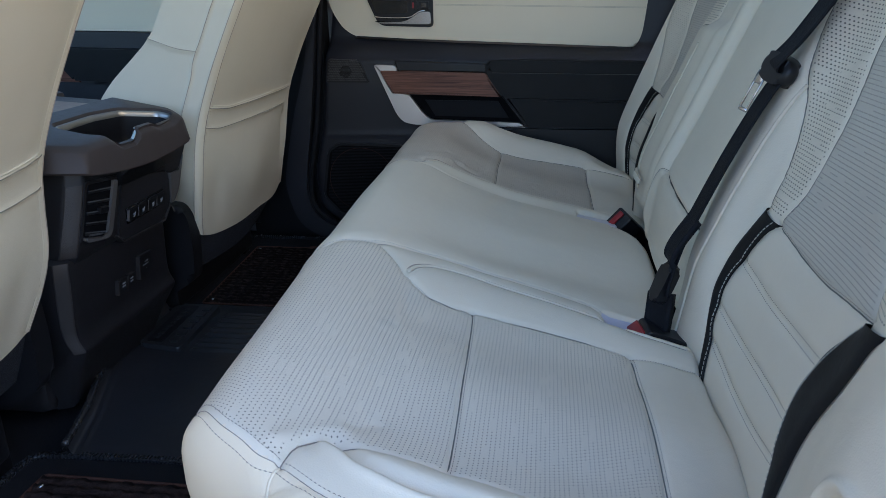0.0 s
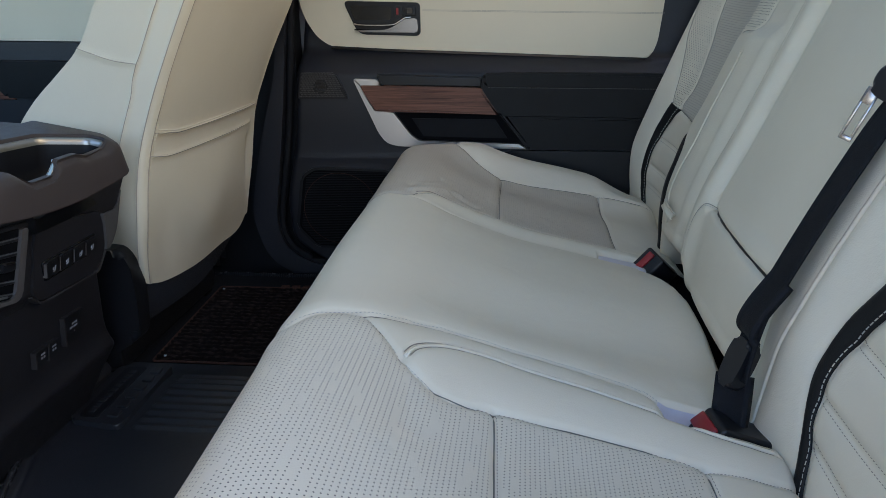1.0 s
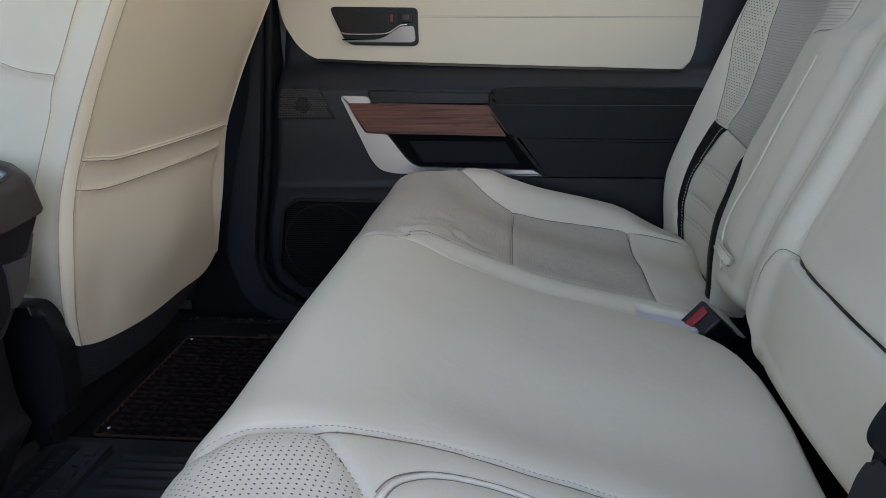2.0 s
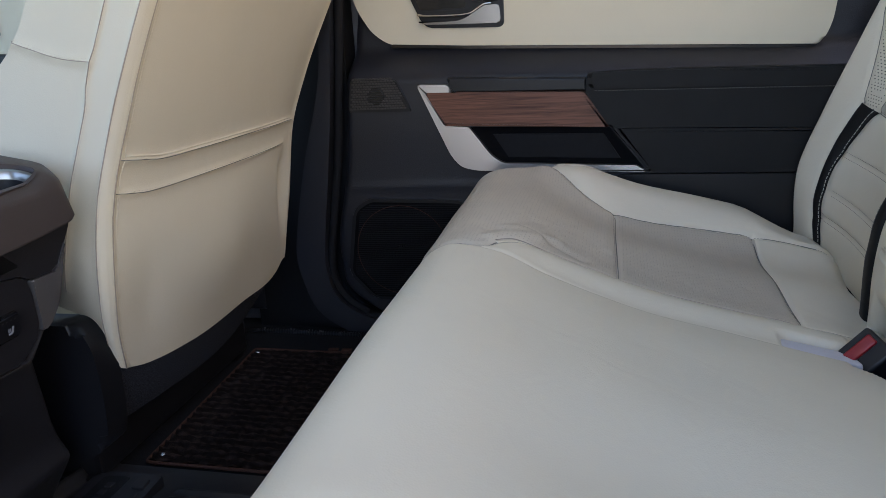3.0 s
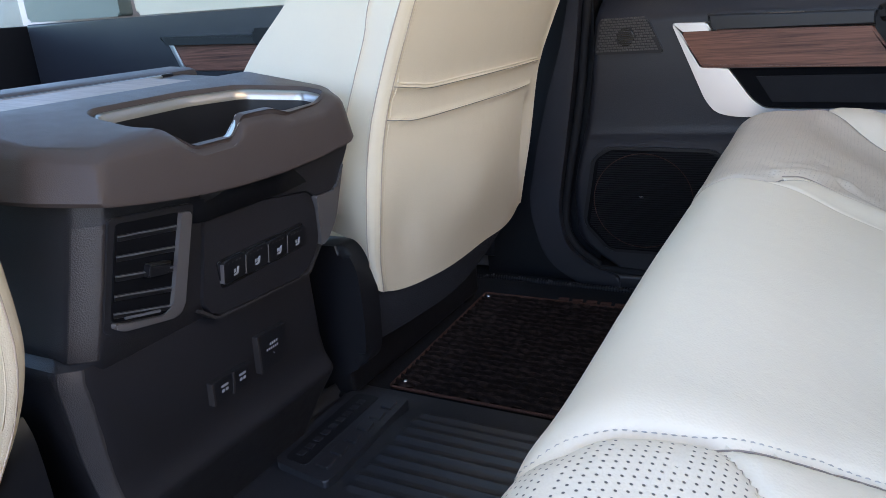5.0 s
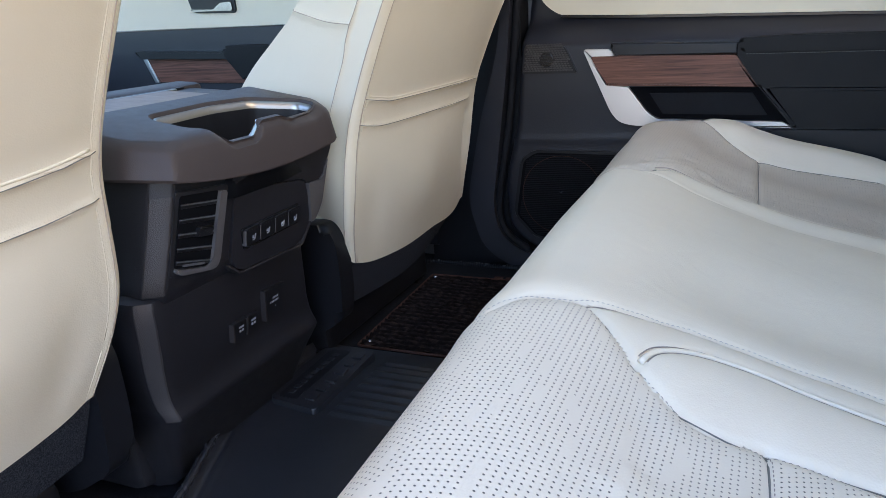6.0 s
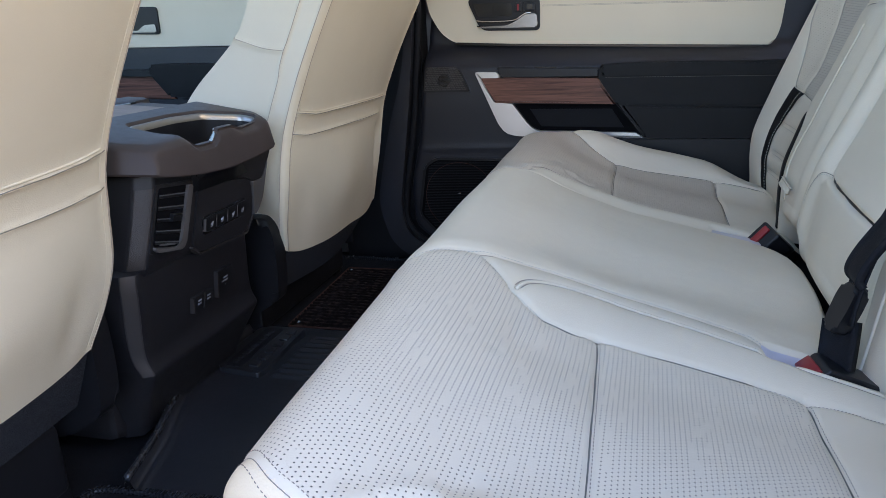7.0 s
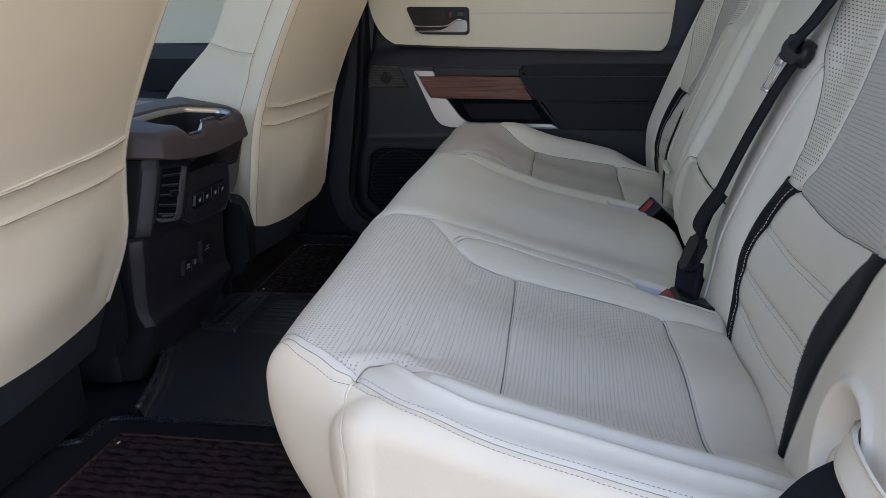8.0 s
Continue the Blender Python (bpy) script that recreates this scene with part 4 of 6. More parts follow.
    dbl = [offset_line(r, k) for r in ribs for k in (0.004, -0.004)]
    s.stitches(t, dbl, thread)
    s.stitches(t, [offset_line(lum_top, 0.003 * mirror)], thread)
    s.piping(t, spline(pipe), leather, 0.0024, 0.001)
    return t, s


build_back("off-white leather backrest with black bands beside the seat belt", -0.76, -0.135, 0.03, 0.03, -0.02, near_profile, 1, -0.40, (0.088, -0.676, 0.044, 0.040, 0.030))


def far_profile(U, Y):
    c = smooth_interp(U, (-0.06, 0.0, 0.05, 0.1, 0.2, 0.32, 0.5, 0.8), (-0.035, -0.018, 0.0, 0.012, 0.018, 0.018, 0.016, 0.012))
    outer = smooth_interp(Y, (0.46, 0.68, 0.715, 0.745, 0.775), (0.0, 0.001, 0.010, 0.030, 0.050))
    inner = smooth_interp(Y, (0.31, 0.36, 0.40, 0.43, 0.46, 0.48, 0.51, 0.54), (0.034, 0.040, 0.038, 0.0355, 0.029, 0.020, 0.005, 0.0))
    inner_top = smooth_interp(Y, (0.31, 0.36, 0.40, 0.44, 0.47, 0.50, 0.53), (0.022, 0.026, 0.029, 0.029, 0.022, 0.008, 0.0))
    wing = outer + inner + (inner_top - inner) * step(U, 0.375, 0.41)
    return c + wing * (0.75 + 0.25 * step(U, 0.0, 0.12))


far_back, _ = build_back("off-white leather backrest with black bands beside the closed door", 0.305, 0.775, 0.03, 0.022, -0.02, far_profile, -1, 0.632, None, 0.02, (0.395, 0.440, 0.080))


def mid_profile(U, Y):
    c = smooth_interp(U, (-0.02, 0.03, 0.08, 0.139, 0.25, 0.5, 0.8), (0.012, 0.030, 0.044, 0.052, 0.050, 0.046, 0.04))
    return c + smooth_interp(Y, (-0.11, -0.05, 0.05, 0.14, 0.18, 0.215, 0.25), (-0.006, 0.0, 0.003, 0.0, -0.003, 0.003, -0.004)) - 0.008 * step(U, 0.135, 0.17) * (1 - step(Y, 0.180, 0.212))


mid = thing("bench_back_cushion", "plain off-white leather middle backrest with a fold-down armrest", "backrest", "rear bench backrests")
sh = Sheet(-0.12, 0.74, -0.11 - 0.12, 0.25 + 0.14, 0.003, back_surface(-0.11, 0.243, mid_profile, 0.03, 0.03, 0.042, 0.032, 0.0, 0.050, (0.030, 0.072)))
hinge = [(0.132, -0.12), (0.134, -0.05), (0.137, 0.05), (0.140, 0.13), (0.146, 0.178)]
pad_side = [(0.146, 0.178), (0.18, 0.190), (0.3, 0.192), (0.5, 0.19), (0.8, 0.185)]
roll_side = [(0.06, 0.218), (0.10, 0.232), (0.13, 0.238), (0.25, 0.240), (0.5, 0.24), (0.8, 0.24)]
roll_join = [(0.146, 0.178), (0.142, 0.195), (0.132, 0.205), (0.112, 0.216), (0.09, 0.220)]
sh.groove(spline(hinge), 0.0035, 0.008, 0.003, 0.014)
sh.groove(spline(pad_side), 0.008, 0.008)
for line in (roll_side, roll_join):
    sh.groove(spline(line), 0.003, 0.0018, 0.0015, 0.01)
sh.settle()
cu, cv = sh.centres()
grid = np.zeros(cu.shape, int)
hin = np.interp(cv, [p[1] for p in hinge], [p[0] for p in hinge])
grid[(cu > hin) & (cv < 0.190)] = 1
grid[(cu > 0.14) & (cv >= 0.190)] = 2
# rolled-under sides and foot turned black, painting the shade between the backrests
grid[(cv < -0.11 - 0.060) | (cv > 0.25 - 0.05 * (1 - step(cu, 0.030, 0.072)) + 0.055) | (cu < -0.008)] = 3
sh.emit(mid, grid, [("lower_pad", leather, ""), ("armrest_pad", leather, "fold-down plain leather armrest pad"), ("side_roll", leather, ""), ("shaded_wall", void_black, "side wall blackened for the shade of the crack")])
sh.seam(mid, [roll_join], seam_shade_thread, 0.0006)
sh.seam(mid, [hinge], satin_black, 0.0022)
sh.stitches(mid, [offset_line(roll_join, 0.003)], pale_thread)

# added near-black board and strip make the gaps and the crack read as shade
frame_back = np.array(BO) + 0.30 * BE - 0.055 * BN
tagged(box("gap_backing", tuple(frame_back), (0.03, 1.40, 0.78), void_black, None, "", m=Matrix.Rotation(math.atan2(BE[0], BE[2]), 4, "Y"), bevel=0.004), "added black board darkening the gaps between the rear backrests", "bulkhead", kind="structure")
tagged(box("crack_shade_strip", (0.405, 0.0, 0.165), (0.05, 1.36, 0.03), void_black, None, "", bevel=0.004), "black strip standing in for shade in the crack behind the bench", "carpet", kind="structure")

# ---- front seats, seen from behind ----
SEAT_W = 0.48


def front_seat(side, centre, label, top_seam, low_seam, lift, base_x=-0.498, lean=0.198):
    """side: +1 for the seat beyond the console, whose inboard flank is at small w; -1 mirrors it."""
    FO = np.array((base_x, 0, 0.19))
    FE = np.array((lean, 0, 1.0)) / math.hypot(1, lean)
    FN = np.array((FE[2], 0, -FE[0]))
    shift = base_x + 0.498
    t = thing("bucket_seat", label, "car seat", "front seats")

    def flank_depth(u):
        return smooth_interp(u, (0.0, 0.14, 0.28, 0.32, 0.36, 0.45, 0.72), (0.27, 0.235, 0.19, 0.167, 0.147, 0.140, 0.12))

    def fn(U, V):
        w = np.clip(V, 0, SEAT_W) / SEAT_W
        dv = np.maximum(0, -V) * flank_depth(U) / 0.30 + np.maximum(0, V - SEAT_W)
        r = np.where(V < 0, 0.008, 0.03)
        out, down = roll_over(dv, r)
        rise_in = smooth_interp(np.where(V < 0, down, 0), (0, 0.015, 0.03, 0.08, 0.25), (0, 0.03, 0.05, 0.068, 0.078))
        ub = smooth_interp(w, (0, 0.05, 0.27, 0.58, 0.93, 1.0), (0, -0.009, -0.026, -0.029, -0.022, -0.010)) + np.where(V < 0, rise_in, 0) + np.where(V > SEAT_W, 0.5 * down, 0)
        ub = ub + smooth_interp(w, (0, 0.2, 0.5, 1.0), lift)
        u = U + ub * np.clip(1 - U / 0.16, 0, 1)
        yin = smooth_interp(U, (0.0, 0.06, 0.13, 0.2, 0.26, 0.4, 0.7), (0.238, 0.219, 0.211, 0.217, 0.228, 0.238, 0.25))
        yout = smooth_interp(U, (0.0, 0.07, 0.17, 0.25, 0.3, 0.45, 0.7), (0.705, 0.695, 0.697, 0.706, 0.714, 0.735, 0.74))
        y = yin + w * (yout - yin) + out * np.where(V < 0, -1, 1) * np.clip(dv * 1e4, 0, 1)
        c = smooth_interp(U, (0, 0.1, 0.25, 0.33, 0.45, 0.6, 0.75), (0, 0.004, 0.0, 0.011, 0.040, 0.085, 0.13)) - down
        c += 0.016 * np.sin(np.pi * np.clip(w, 0, 1)) ** 0.8 * (dv <= 0)
        low = step(0.205 - U, 0, 0.03) * (dv <= 0)
        c += low * (0.010 * np.exp(-((w - 0.45) / 0.22) ** 2 - ((U - 0.10) / 0.07) ** 2) - 0.017 * np.exp(-((w - 0.93 + 0.25 * (U - 0.14)) / 0.035) ** 2 - ((U - 0.13) / 0.055) ** 2) - 0.006 * np.exp(-((w - 0.12) / 0.07) ** 2 - ((U - 0.08) / 0.06) ** 2))
        p = FO + u[..., None] * FE + c[..., None] * FN
        p[..., 1] = side * y + centre
        return p

    s = Sheet(0.0, 0.72, -0.30, SEAT_W + 0.14, 0.004, fn, flip=(side < 0))
    edge_in = [(0.0, 0.004), (0.1, 0.004), (0.3, 0.004), (0.5, 0.006), (0.72, 0.008)]
    edge_in2 = [(0.0, -0.014), (0.1, -0.014), (0.3, -0.014), (0.5, -0.012), (0.72, -0.010)]
    edge_out = [(0.0, SEAT_W - 0.004), (0.72, SEAT_W - 0.004)]
    flank = [(0.06, -0.060), (0.2, -0.049), (0.3, -0.046), (0.36, -0.050), (0.5, -0.050), (0.72, -0.048)]
    flank_h = [(0.36, -0.050), (0.358, -0.085), (0.362, -0.12), (0.368, -0.16)]
    flank, flank_h, edge_in2 = ([(u, v * 0.30 / float(flank_depth(np.array(u)))) for u, v in q] for q in (flank, flank_h, edge_in2))
    s.groove(spline(top_seam)[2:-2], 0.003, 0.0026, 0.0014, 0.012)
    s.groove(spline(low_seam)[2:-2], 0.0028, 0.0024, 0.0010, 0.012)
    for line in (edge_in, edge_in2, edge_out, flank, flank_h):
        s.groove(spline(line), 0.0035, 0.0018, 0.001, 0.01)
    s.D += lumps(s.U, s.V, 0.2, 0.0016, 5) * (s.U < 0.2)
    s.settle()
    cu, cv = s.centres()
    g = np.zeros(cu.shape, int)
    ts = np.interp(cv, [p[1] for p in top_seam], [p[0] for p in top_seam])
    ls = np.interp(cv, [p[1] for p in low_seam], [p[0] for p in low_seam])
    g[cu < ts] = 1
    g[cu < ls] = 2
    g[cv < -0.005] = 3
    fl = np.interp(cu, [p[0] for p in flank], [p[1] for p in flank])
    g[(cv < fl)] = 4
    fh = np.interp(-cv, [-p[1] for p in flank_h], [p[0] for p in flank_h])
    g[(cv < fl) & (cu > fh)] = 6
    g[cv > SEAT_W - 0.004] = 5
    s.emit(t, g, [("upper_back_panel", warm_leather, "smooth cream leather upper back panel"), ("pocket_band", warm_leather, "sewn band along the top of the seat-back pocket"), ("pocket", warm_leather, "slack cream leather map pocket"),
                  ("edge_strip", warm_leather, ""), ("side_bolster", warm_leather, ""), ("outer_side", warm_leather, ""), ("upper_side", warm_leather, "")])
    s.seam(t, [spline(top_seam)[1:-3], spline(low_seam)[1:-3]], seam_shade_thread, 0.0005)
    s.seam(t, [flank, flank_h], tan_thread, 0.0006)
    s.seam(t, [edge_in, edge_in2], tan_thread, 0.0008)
    s.stitches(t, [offset_line(top_seam, -0.003)[2:-4], offset_line(low_seam, -0.002)[2:-4]], tan_thread, rad=0.0005)
    s.stitches(t, [offset_line(edge_in, 0.004), offset_line(edge_in2, -0.0035), offset_line(flank, 0.003), offset_line(flank_h, 0.003)], tan_thread, length=0.003, gap=0.0015)
    s.piping(t, [(u, 0.012) for u in np.linspace(0, 0.72, 40)], warm_leather, 0.0009)
    s.piping(t, spline([(u + 0.0042, v) for u, v in top_seam])[2:-4], warm_leather, 0.0016, 0.0006)
    # felt flap under the pocket
    def flap(U, V):
        w = np.clip(V / SEAT_W, 0, 1)
        ub = smooth_interp(w, (0, 0.05, 0.27, 0.58, 0.93, 1.0), (0, -0.009, -0.026, -0.029, -0.022, -0.010))
        ub = ub + smooth_interp(w, (0, 0.2, 0.5, 1.0), lift)
        lo = smooth_interp(w, (0, 0.2, 0.55, 1.0), (-0.092, -0.098, -0.100, -0.045)) + 0.6 * smooth_interp(w, (0, 0.2, 0.5, 1.0), lift)
        u = ub + 0.006 + (lo - ub) * U
        c = -0.004 - 0.012 * U ** 1.3 + 0.014 * np.sin(np.pi * w)
        p = FO + u[..., None] * FE + c[..., None] * FN
        p[..., 1] = side * (0.238 + w * 0.467) + centre
        return p
    f = Sheet(0, 1, 0, SEAT_W, 0.02, flap, flip=(side < 0))
    f.settle()
    f.emit(t, np.zeros((len(f.us) - 1, len(f.vs) - 1), int), [("felt_flap", grey_carpet, "charcoal felt lower panel")])
    # moulded shield round the recliner
    prof = rounded([(x + shift, z) for x, z in [(-0.515, 0.262), (-0.500, 0.235), (-0.497, 0.17), (-0.503, 0.108), (-0.56, 0.072), (-0.66, 0.05), (-0.68, 0.26)]], [0.02, 0.02, 0.03, 0.016, 0.02, 0.01, 0.01])
    y0, y1 = 0.232, 0.195
    prism("recliner_shield", prof, "y", side * y0 + centre, side * y1 + centre, satin_black, t, "dark moulded plastic recliner shield", bevel=0.012, segs=4)
    box("seat_frame", (-0.68, side * 0.47 + centre, 0.06), (0.20, 0.42, 0.10), satin_black, t, "dark steel seat frame", bevel=0.01)
    for yy in (0.27, 0.66):
        box("seat_rail", (-0.76, side * yy + centre, 0.0), (0.34, 0.035, 0.03), satin_black, t, "", bevel=0.004)
    box("cushion", (-0.86, side * 0.47 + centre, 0.21), (0.46, 0.46, 0.12), leather, t, "", bevel=0.03)
    return t


front_seat(1, 0.0, "cream leather driver seat with a slack map pocket on its back",
           [(0.260, 0.0), (0.2545, 0.045), (0.2505, 0.085), (0.2515, 0.16), (0.2505, 0.28), (0.247, 0.416), (0.243, SEAT_W)],
           [(0.223, 0.0), (0.216, 0.05), (0.2145, 0.095), (0.2155, 0.18), (0.2135, 0.30), (0.210, SEAT_W)], (0.0, 0.006, 0.011, 0.004))
front_seat(-1, -0.004, "cream leather passenger seat with a map pocket on its back",
           [(0.281, 0.0), (0.2745, 0.06), (0.2715, 0.11), (0.2675, 0.19), (0.2610, 0.27), (0.252, SEAT_W)],
           [(0.233, 0.0), (0.2290, 0.06), (0.2280, 0.10), (0.2260, 0.19), (0.2235, 0.27), (0.215, SEAT_W)], (0.020, 0.031, 0.036, 0.030), -0.532, 0.275)

# ---- console between the front seats ----
console = thing("centre_console", "dark brown and black centre console with rear vents and switches", "console")


def console_outline(inset, hw, xr, xf, ch, n=7):
    pts = [(xf, -hw + inset), (xr - ch, -hw + inset), (xr - inset, -hw + ch * 0.62 + inset), (xr - inset, hw - ch * 0.62 - inset), (xr - ch, hw - inset), (xf, hw - inset)]
    return rounded(pts, [0.005, 0.008, 0.004, 0.012, 0.010, 0.005], n)


def resample(pts, n):
    p = np.array(pts + [pts[0]], float)
    s = np.concatenate([[0], np.cumsum(np.linalg.norm(np.diff(p, axis=0), axis=1))])
    q = np.linspace(0, s[-1], n, endpoint=False)
    return np.stack([np.interp(q, s, p[:, 0]), np.interp(q, s, p[:, 1])], -1)


def loft(name, rings, mat, parent, label="", cap_end=False, cap_start=False, crease=0):
    n = len(rings[0])
    v = np.vstack(rings)
    f = []
    for i in range(len(rings) - 1):
        for k in range(n):
            f.append((i * n + k, i * n + (k + 1) % n, (i + 1) * n + (k + 1) % n, (i + 1) * n + k))
    if cap_end:
        f.append(tuple((len(rings) - 1) * n + k for k in range(n)))
    if cap_start:
        f.append(tuple(range(n))[::-1])
    ob = mesh_object(name, v, f, mat, parent, label)
    return sharpen(ob, crease) if crease else ob


RING = 480
CY = 0.003
outer = resample(console_outline(0, 0.184, -0.452, -0.60, 0.044), RING)
ang = np.arctan2(outer[:, 1], outer[:, 0] + 0.53)


def align(pts):
    """Turn a ring's points by angle about the cap's middle so that rings run side by side."""
    p = resample(pts, 2400)
    a = np.arctan2(p[:, 1] - 0.02, p[:, 0] + 0.512)
    o = np.argsort(a)
    want = np.linspace(-np.pi, np.pi, RING, endpoint=False)
    return np.stack([np.interp(want, a[o], p[o, 0], period=2 * np.pi), np.interp(want, a[o], p[o, 1], period=2 * np.pi)], -1)


def cap_z(p, base):
    return base - 0.009 - 0.18 * (p[:, 0] + 0.462)


def rim_dip(p):
    """The scalloped rear rim: a deep dip at one cup, a hump, and a shallow dip at the other."""
    y = p[:, 1]
    rear = step(p[:, 0], -0.50, -0.475)
    return rear * (0.0165 * step(y, -0.082, -0.050) * (1 - step(y, -0.016, 0.006)) + 0.0075 * step(y, 0.036, 0.070) * (1 - step(y, 0.112, 0.140)))


ring_o = align(console_outline(0, 0.184, -0.452, -0.60, 0.044))
ring_m = align(console_outline(0.004, 0.184, -0.452, -0.60, 0.044))
ring_t = align(console_outline(0.016, 0.184, -0.452, -0.60, 0.044))
hole = rounded([(-0.553, -0.072), (-0.557, 0.03), (-0.547, 0.095), (-0.500, 0.140), (-0.474, 0.136), (-0.466, 0.05), (-0.468, -0.06), (-0.490, -0.083), (-0.535, -0.083)], 0.010, 5)
ring_h0 = align(hole)
shrink = lambda p, k: np.stack([(p[:, 0] + 0.512) * k - 0.512, (p[:, 1] - 0.02) * k + 0.02], -1)


def grow(p, d):
    """The ring with each point moved outwards by d."""
    t = np.roll(p, -3, 0) - np.roll(p, 3, 0)
    t /= np.linalg.norm(t, axis=1)[:, None] + 1e-12
    return p + np.stack([t[:, 1], -t[:, 0]], -1) * d


def ring3(p, z, dip=0.0):
    zz = cap_z(p, z) - dip * rim_dip(p)
    return np.column_stack([p[:, 0], p[:, 1] + CY, zz])


low_z = lambda p, z: np.column_stack([p[:, 0], p[:, 1] + CY, z + 0.012 * ((p[:, 1] - 0.03) / 0.15) ** 2])
cap = loft("console_cap", [low_z(shrink(ring_o, 0.985), 0.391), low_z(ring_o, 0.394), low_z(ring_o, 0.394) * 0.45 + ring3(ring_m, 0.440, 0.3) * 0.55, ring3(ring_m, 0.440, 0.3), ring3(ring_m * 0.9 + ring_t * 0.1, 0.4475, 0.7), ring3(ring_m * 0.75 + ring_t * 0.25, 0.4515, 1), ring3(ring_m * 0.4 + ring_t * 0.6, 0.4555, 1), ring3(ring_t, 0.4575, 1), ring3(ring_t * 0.4 + ring_h0 * 0.6, 0.4590, 1), ring3(grow(ring_h0, 0.0062), 0.4588, 1), ring3(grow(ring_h0, 0.0050), 0.4575, 1), ring3(grow(ring_h0, 0.0042), 0.4535, 1), ring3(grow(ring_h0, 0.0020), 0.4520, 1), ring3(ring_h0, 0.4505, 1)], brown_plastic, console, "soft-touch dark brown moulded console top", crease=34)
loft("chrome_rim", [ring3(grow(ring_h0, 0.0022), 0.4510, 1), ring3(grow(ring_h0, 0.0015), 0.4550, 1), ring3(shrink(ring_h0, 1.0), 0.4555, 1), ring3(grow(ring_h0, -0.0014), 0.4535, 1), ring3(grow(ring_h0, -0.0028), 0.4490, 0.95), ring3(grow(ring_h0, -0.0032), 0.4460, 0.95)], rim_silver, console, "bright satin silver rim of the cup holders")
loft("cup_well", [ring3(grow(ring_h0, -0.0030), 0.4475, 0.95), ring3(shrink(ring_h0, 0.95), 0.415), ring3(shrink(ring_h0, 0.92), 0.375)], satin_black, console, "black cup holder well", cap_end=True)
for yy in (-0.035, 0.075):
    a = np.linspace(0, 2 * np.pi, 40, endpoint=False)
    tube("cup_ring", np.column_stack([-0.508 + 0.032 * np.cos(a), yy + CY + 0.032 * np.sin(a), np.full(40, 0.402)]), 0.0025, gloss_black, console, "", closed=True)

tube("rim_hook", spline([(-0.4680, CY - 0.020, 0.4318), (-0.4655, CY - 0.013, 0.4335), (-0.4650, CY - 0.006, 0.4395), (-0.4655, CY + 0.001, 0.4450), (-0.4690, CY + 0.007, 0.4478)]), 0.0034, chrome, console, "bright rim end beside the hump", sides=10, flat=0.6)

# upper body with the vents and switches
def end_ring(z, x, yl, yr, chx, chy, xf=-0.72, n=4):
    """A level ring of the console's end: rear face at x from yl to yr, its corners cut off by chx along and chy across."""
    p = resample(rounded([(xf, yl - chy), (x - chx, yl - chy), (x, yl), (x, yr), (x - chx, yr + chy), (xf, yr + chy)], [0.005, 0.004, 0.003, 0.004, 0.006, 0.005], n), 400)
    return np.column_stack([p[:, 0], p[:, 1], np.full(len(p), z)])


UPPER = ((0.408, -0.4735, -0.137, 0.160, 0.020, 0.016), (0.392, -0.4747, -0.139, 0.157, 0.020, 0.016), (0.350, -0.4815, -0.146, 0.142, 0.020, 0.016), (0.310, -0.4890, -0.153, 0.130, 0.020, 0.016), (0.296, -0.4918, -0.156, 0.122, 0.020, 0.015), (0.286, -0.4945, -0.156, 0.116, 0.022, 0.014), (0.272, -0.5050, -0.150, 0.108, 0.026, 0.012))
loft("upper_body", [end_ring(*r) for r in UPPER], black_plastic, console, "black grained plastic console end", crease=40)
LOWER = ((0.296, -0.520, -0.140, 0.095, 0.02, 0.012), (0.288, -0.512, -0.156, 0.108, 0.018, 0.013), (0.280, -0.5045, -0.165, 0.112, 0.018, 0.013), (0.268, -0.5055, -0.166, 0.116, 0.018, 0.013), (0.230, -0.5130, -0.159, 0.126, 0.018, 0.013), (0.192, -0.5210, -0.153, 0.137, 0.017, 0.013), (0.170, -0.5255, -0.149, 0.143, 0.017, 0.012), (0.155, -0.5277, -0.146, 0.148, 0.016, 0.012), (0.146, -0.5280, -0.1445, 0.150, 0.015, 0.012), (0.138, -0.5270, -0.1432, 0.152, 0.015, 0.012), (0.131, -0.5250, -0.142, 0.154, 0.015, 0.011), (0.125, -0.5225, -0.141, 0.155, 0.016, 0.010), (0.120, -0.5220, -0.140, 0.155, 0.016, 0.010), (0.114, -0.5245, -0.138, 0.154, 0.017, 0.010), (0.080, -0.5450, -0.130, 0.150, 0.018, 0.010), (0.0, -0.5850, -0.112, 0.140, 0.02, 0.010))
loft("lower_shell", [end_ring(*r) for r in LOWER], black_plastic, console, "black grained plastic lower console shell", crease=38)


def corner_strip(rows, mat):
    """A grained strip laid over the cut-off corner of the console."""
    v, f = [], []
    for z, x, yl, _, chx, chy in rows:
        out = np.array((chy, -chx)) / math.hypot(chx, chy)
        a, b = np.array((x - chx, yl - chy)), np.array((x, yl))
        line = [a - out * 0.002, a * 0.97 + b * 0.03 + out * 0.0008, a * 0.9 + b * 0.1 + out * 0.0014, a * 0.5 + b * 0.5 + out * 0.0017, a * 0.1 + b * 0.9 + out * 0.0014, a * 0.03 + b * 0.97 + out * 0.0008, b - out * 0.002]
        v += [(q[0], q[1], z) for q in line]
    for i in range(len(rows) - 1):
        f += [(i * 7 + k, i * 7 + k + 1, (i + 1) * 7 + k + 1, (i + 1) * 7 + k) for k in range(6)]
    return mesh_object("corner_strip", v, f, mat, console, "dark bronze grained corner strip")


corner_strip(UPPER[1:6], trim_grain)
corner_strip(LOWER[2:13], glint_bronze)


def face_x(z):
    return np.interp(z, [0.27, 0.30, 0.325, 0.39], [-0.497, -0.491, -0.486, -0.475])


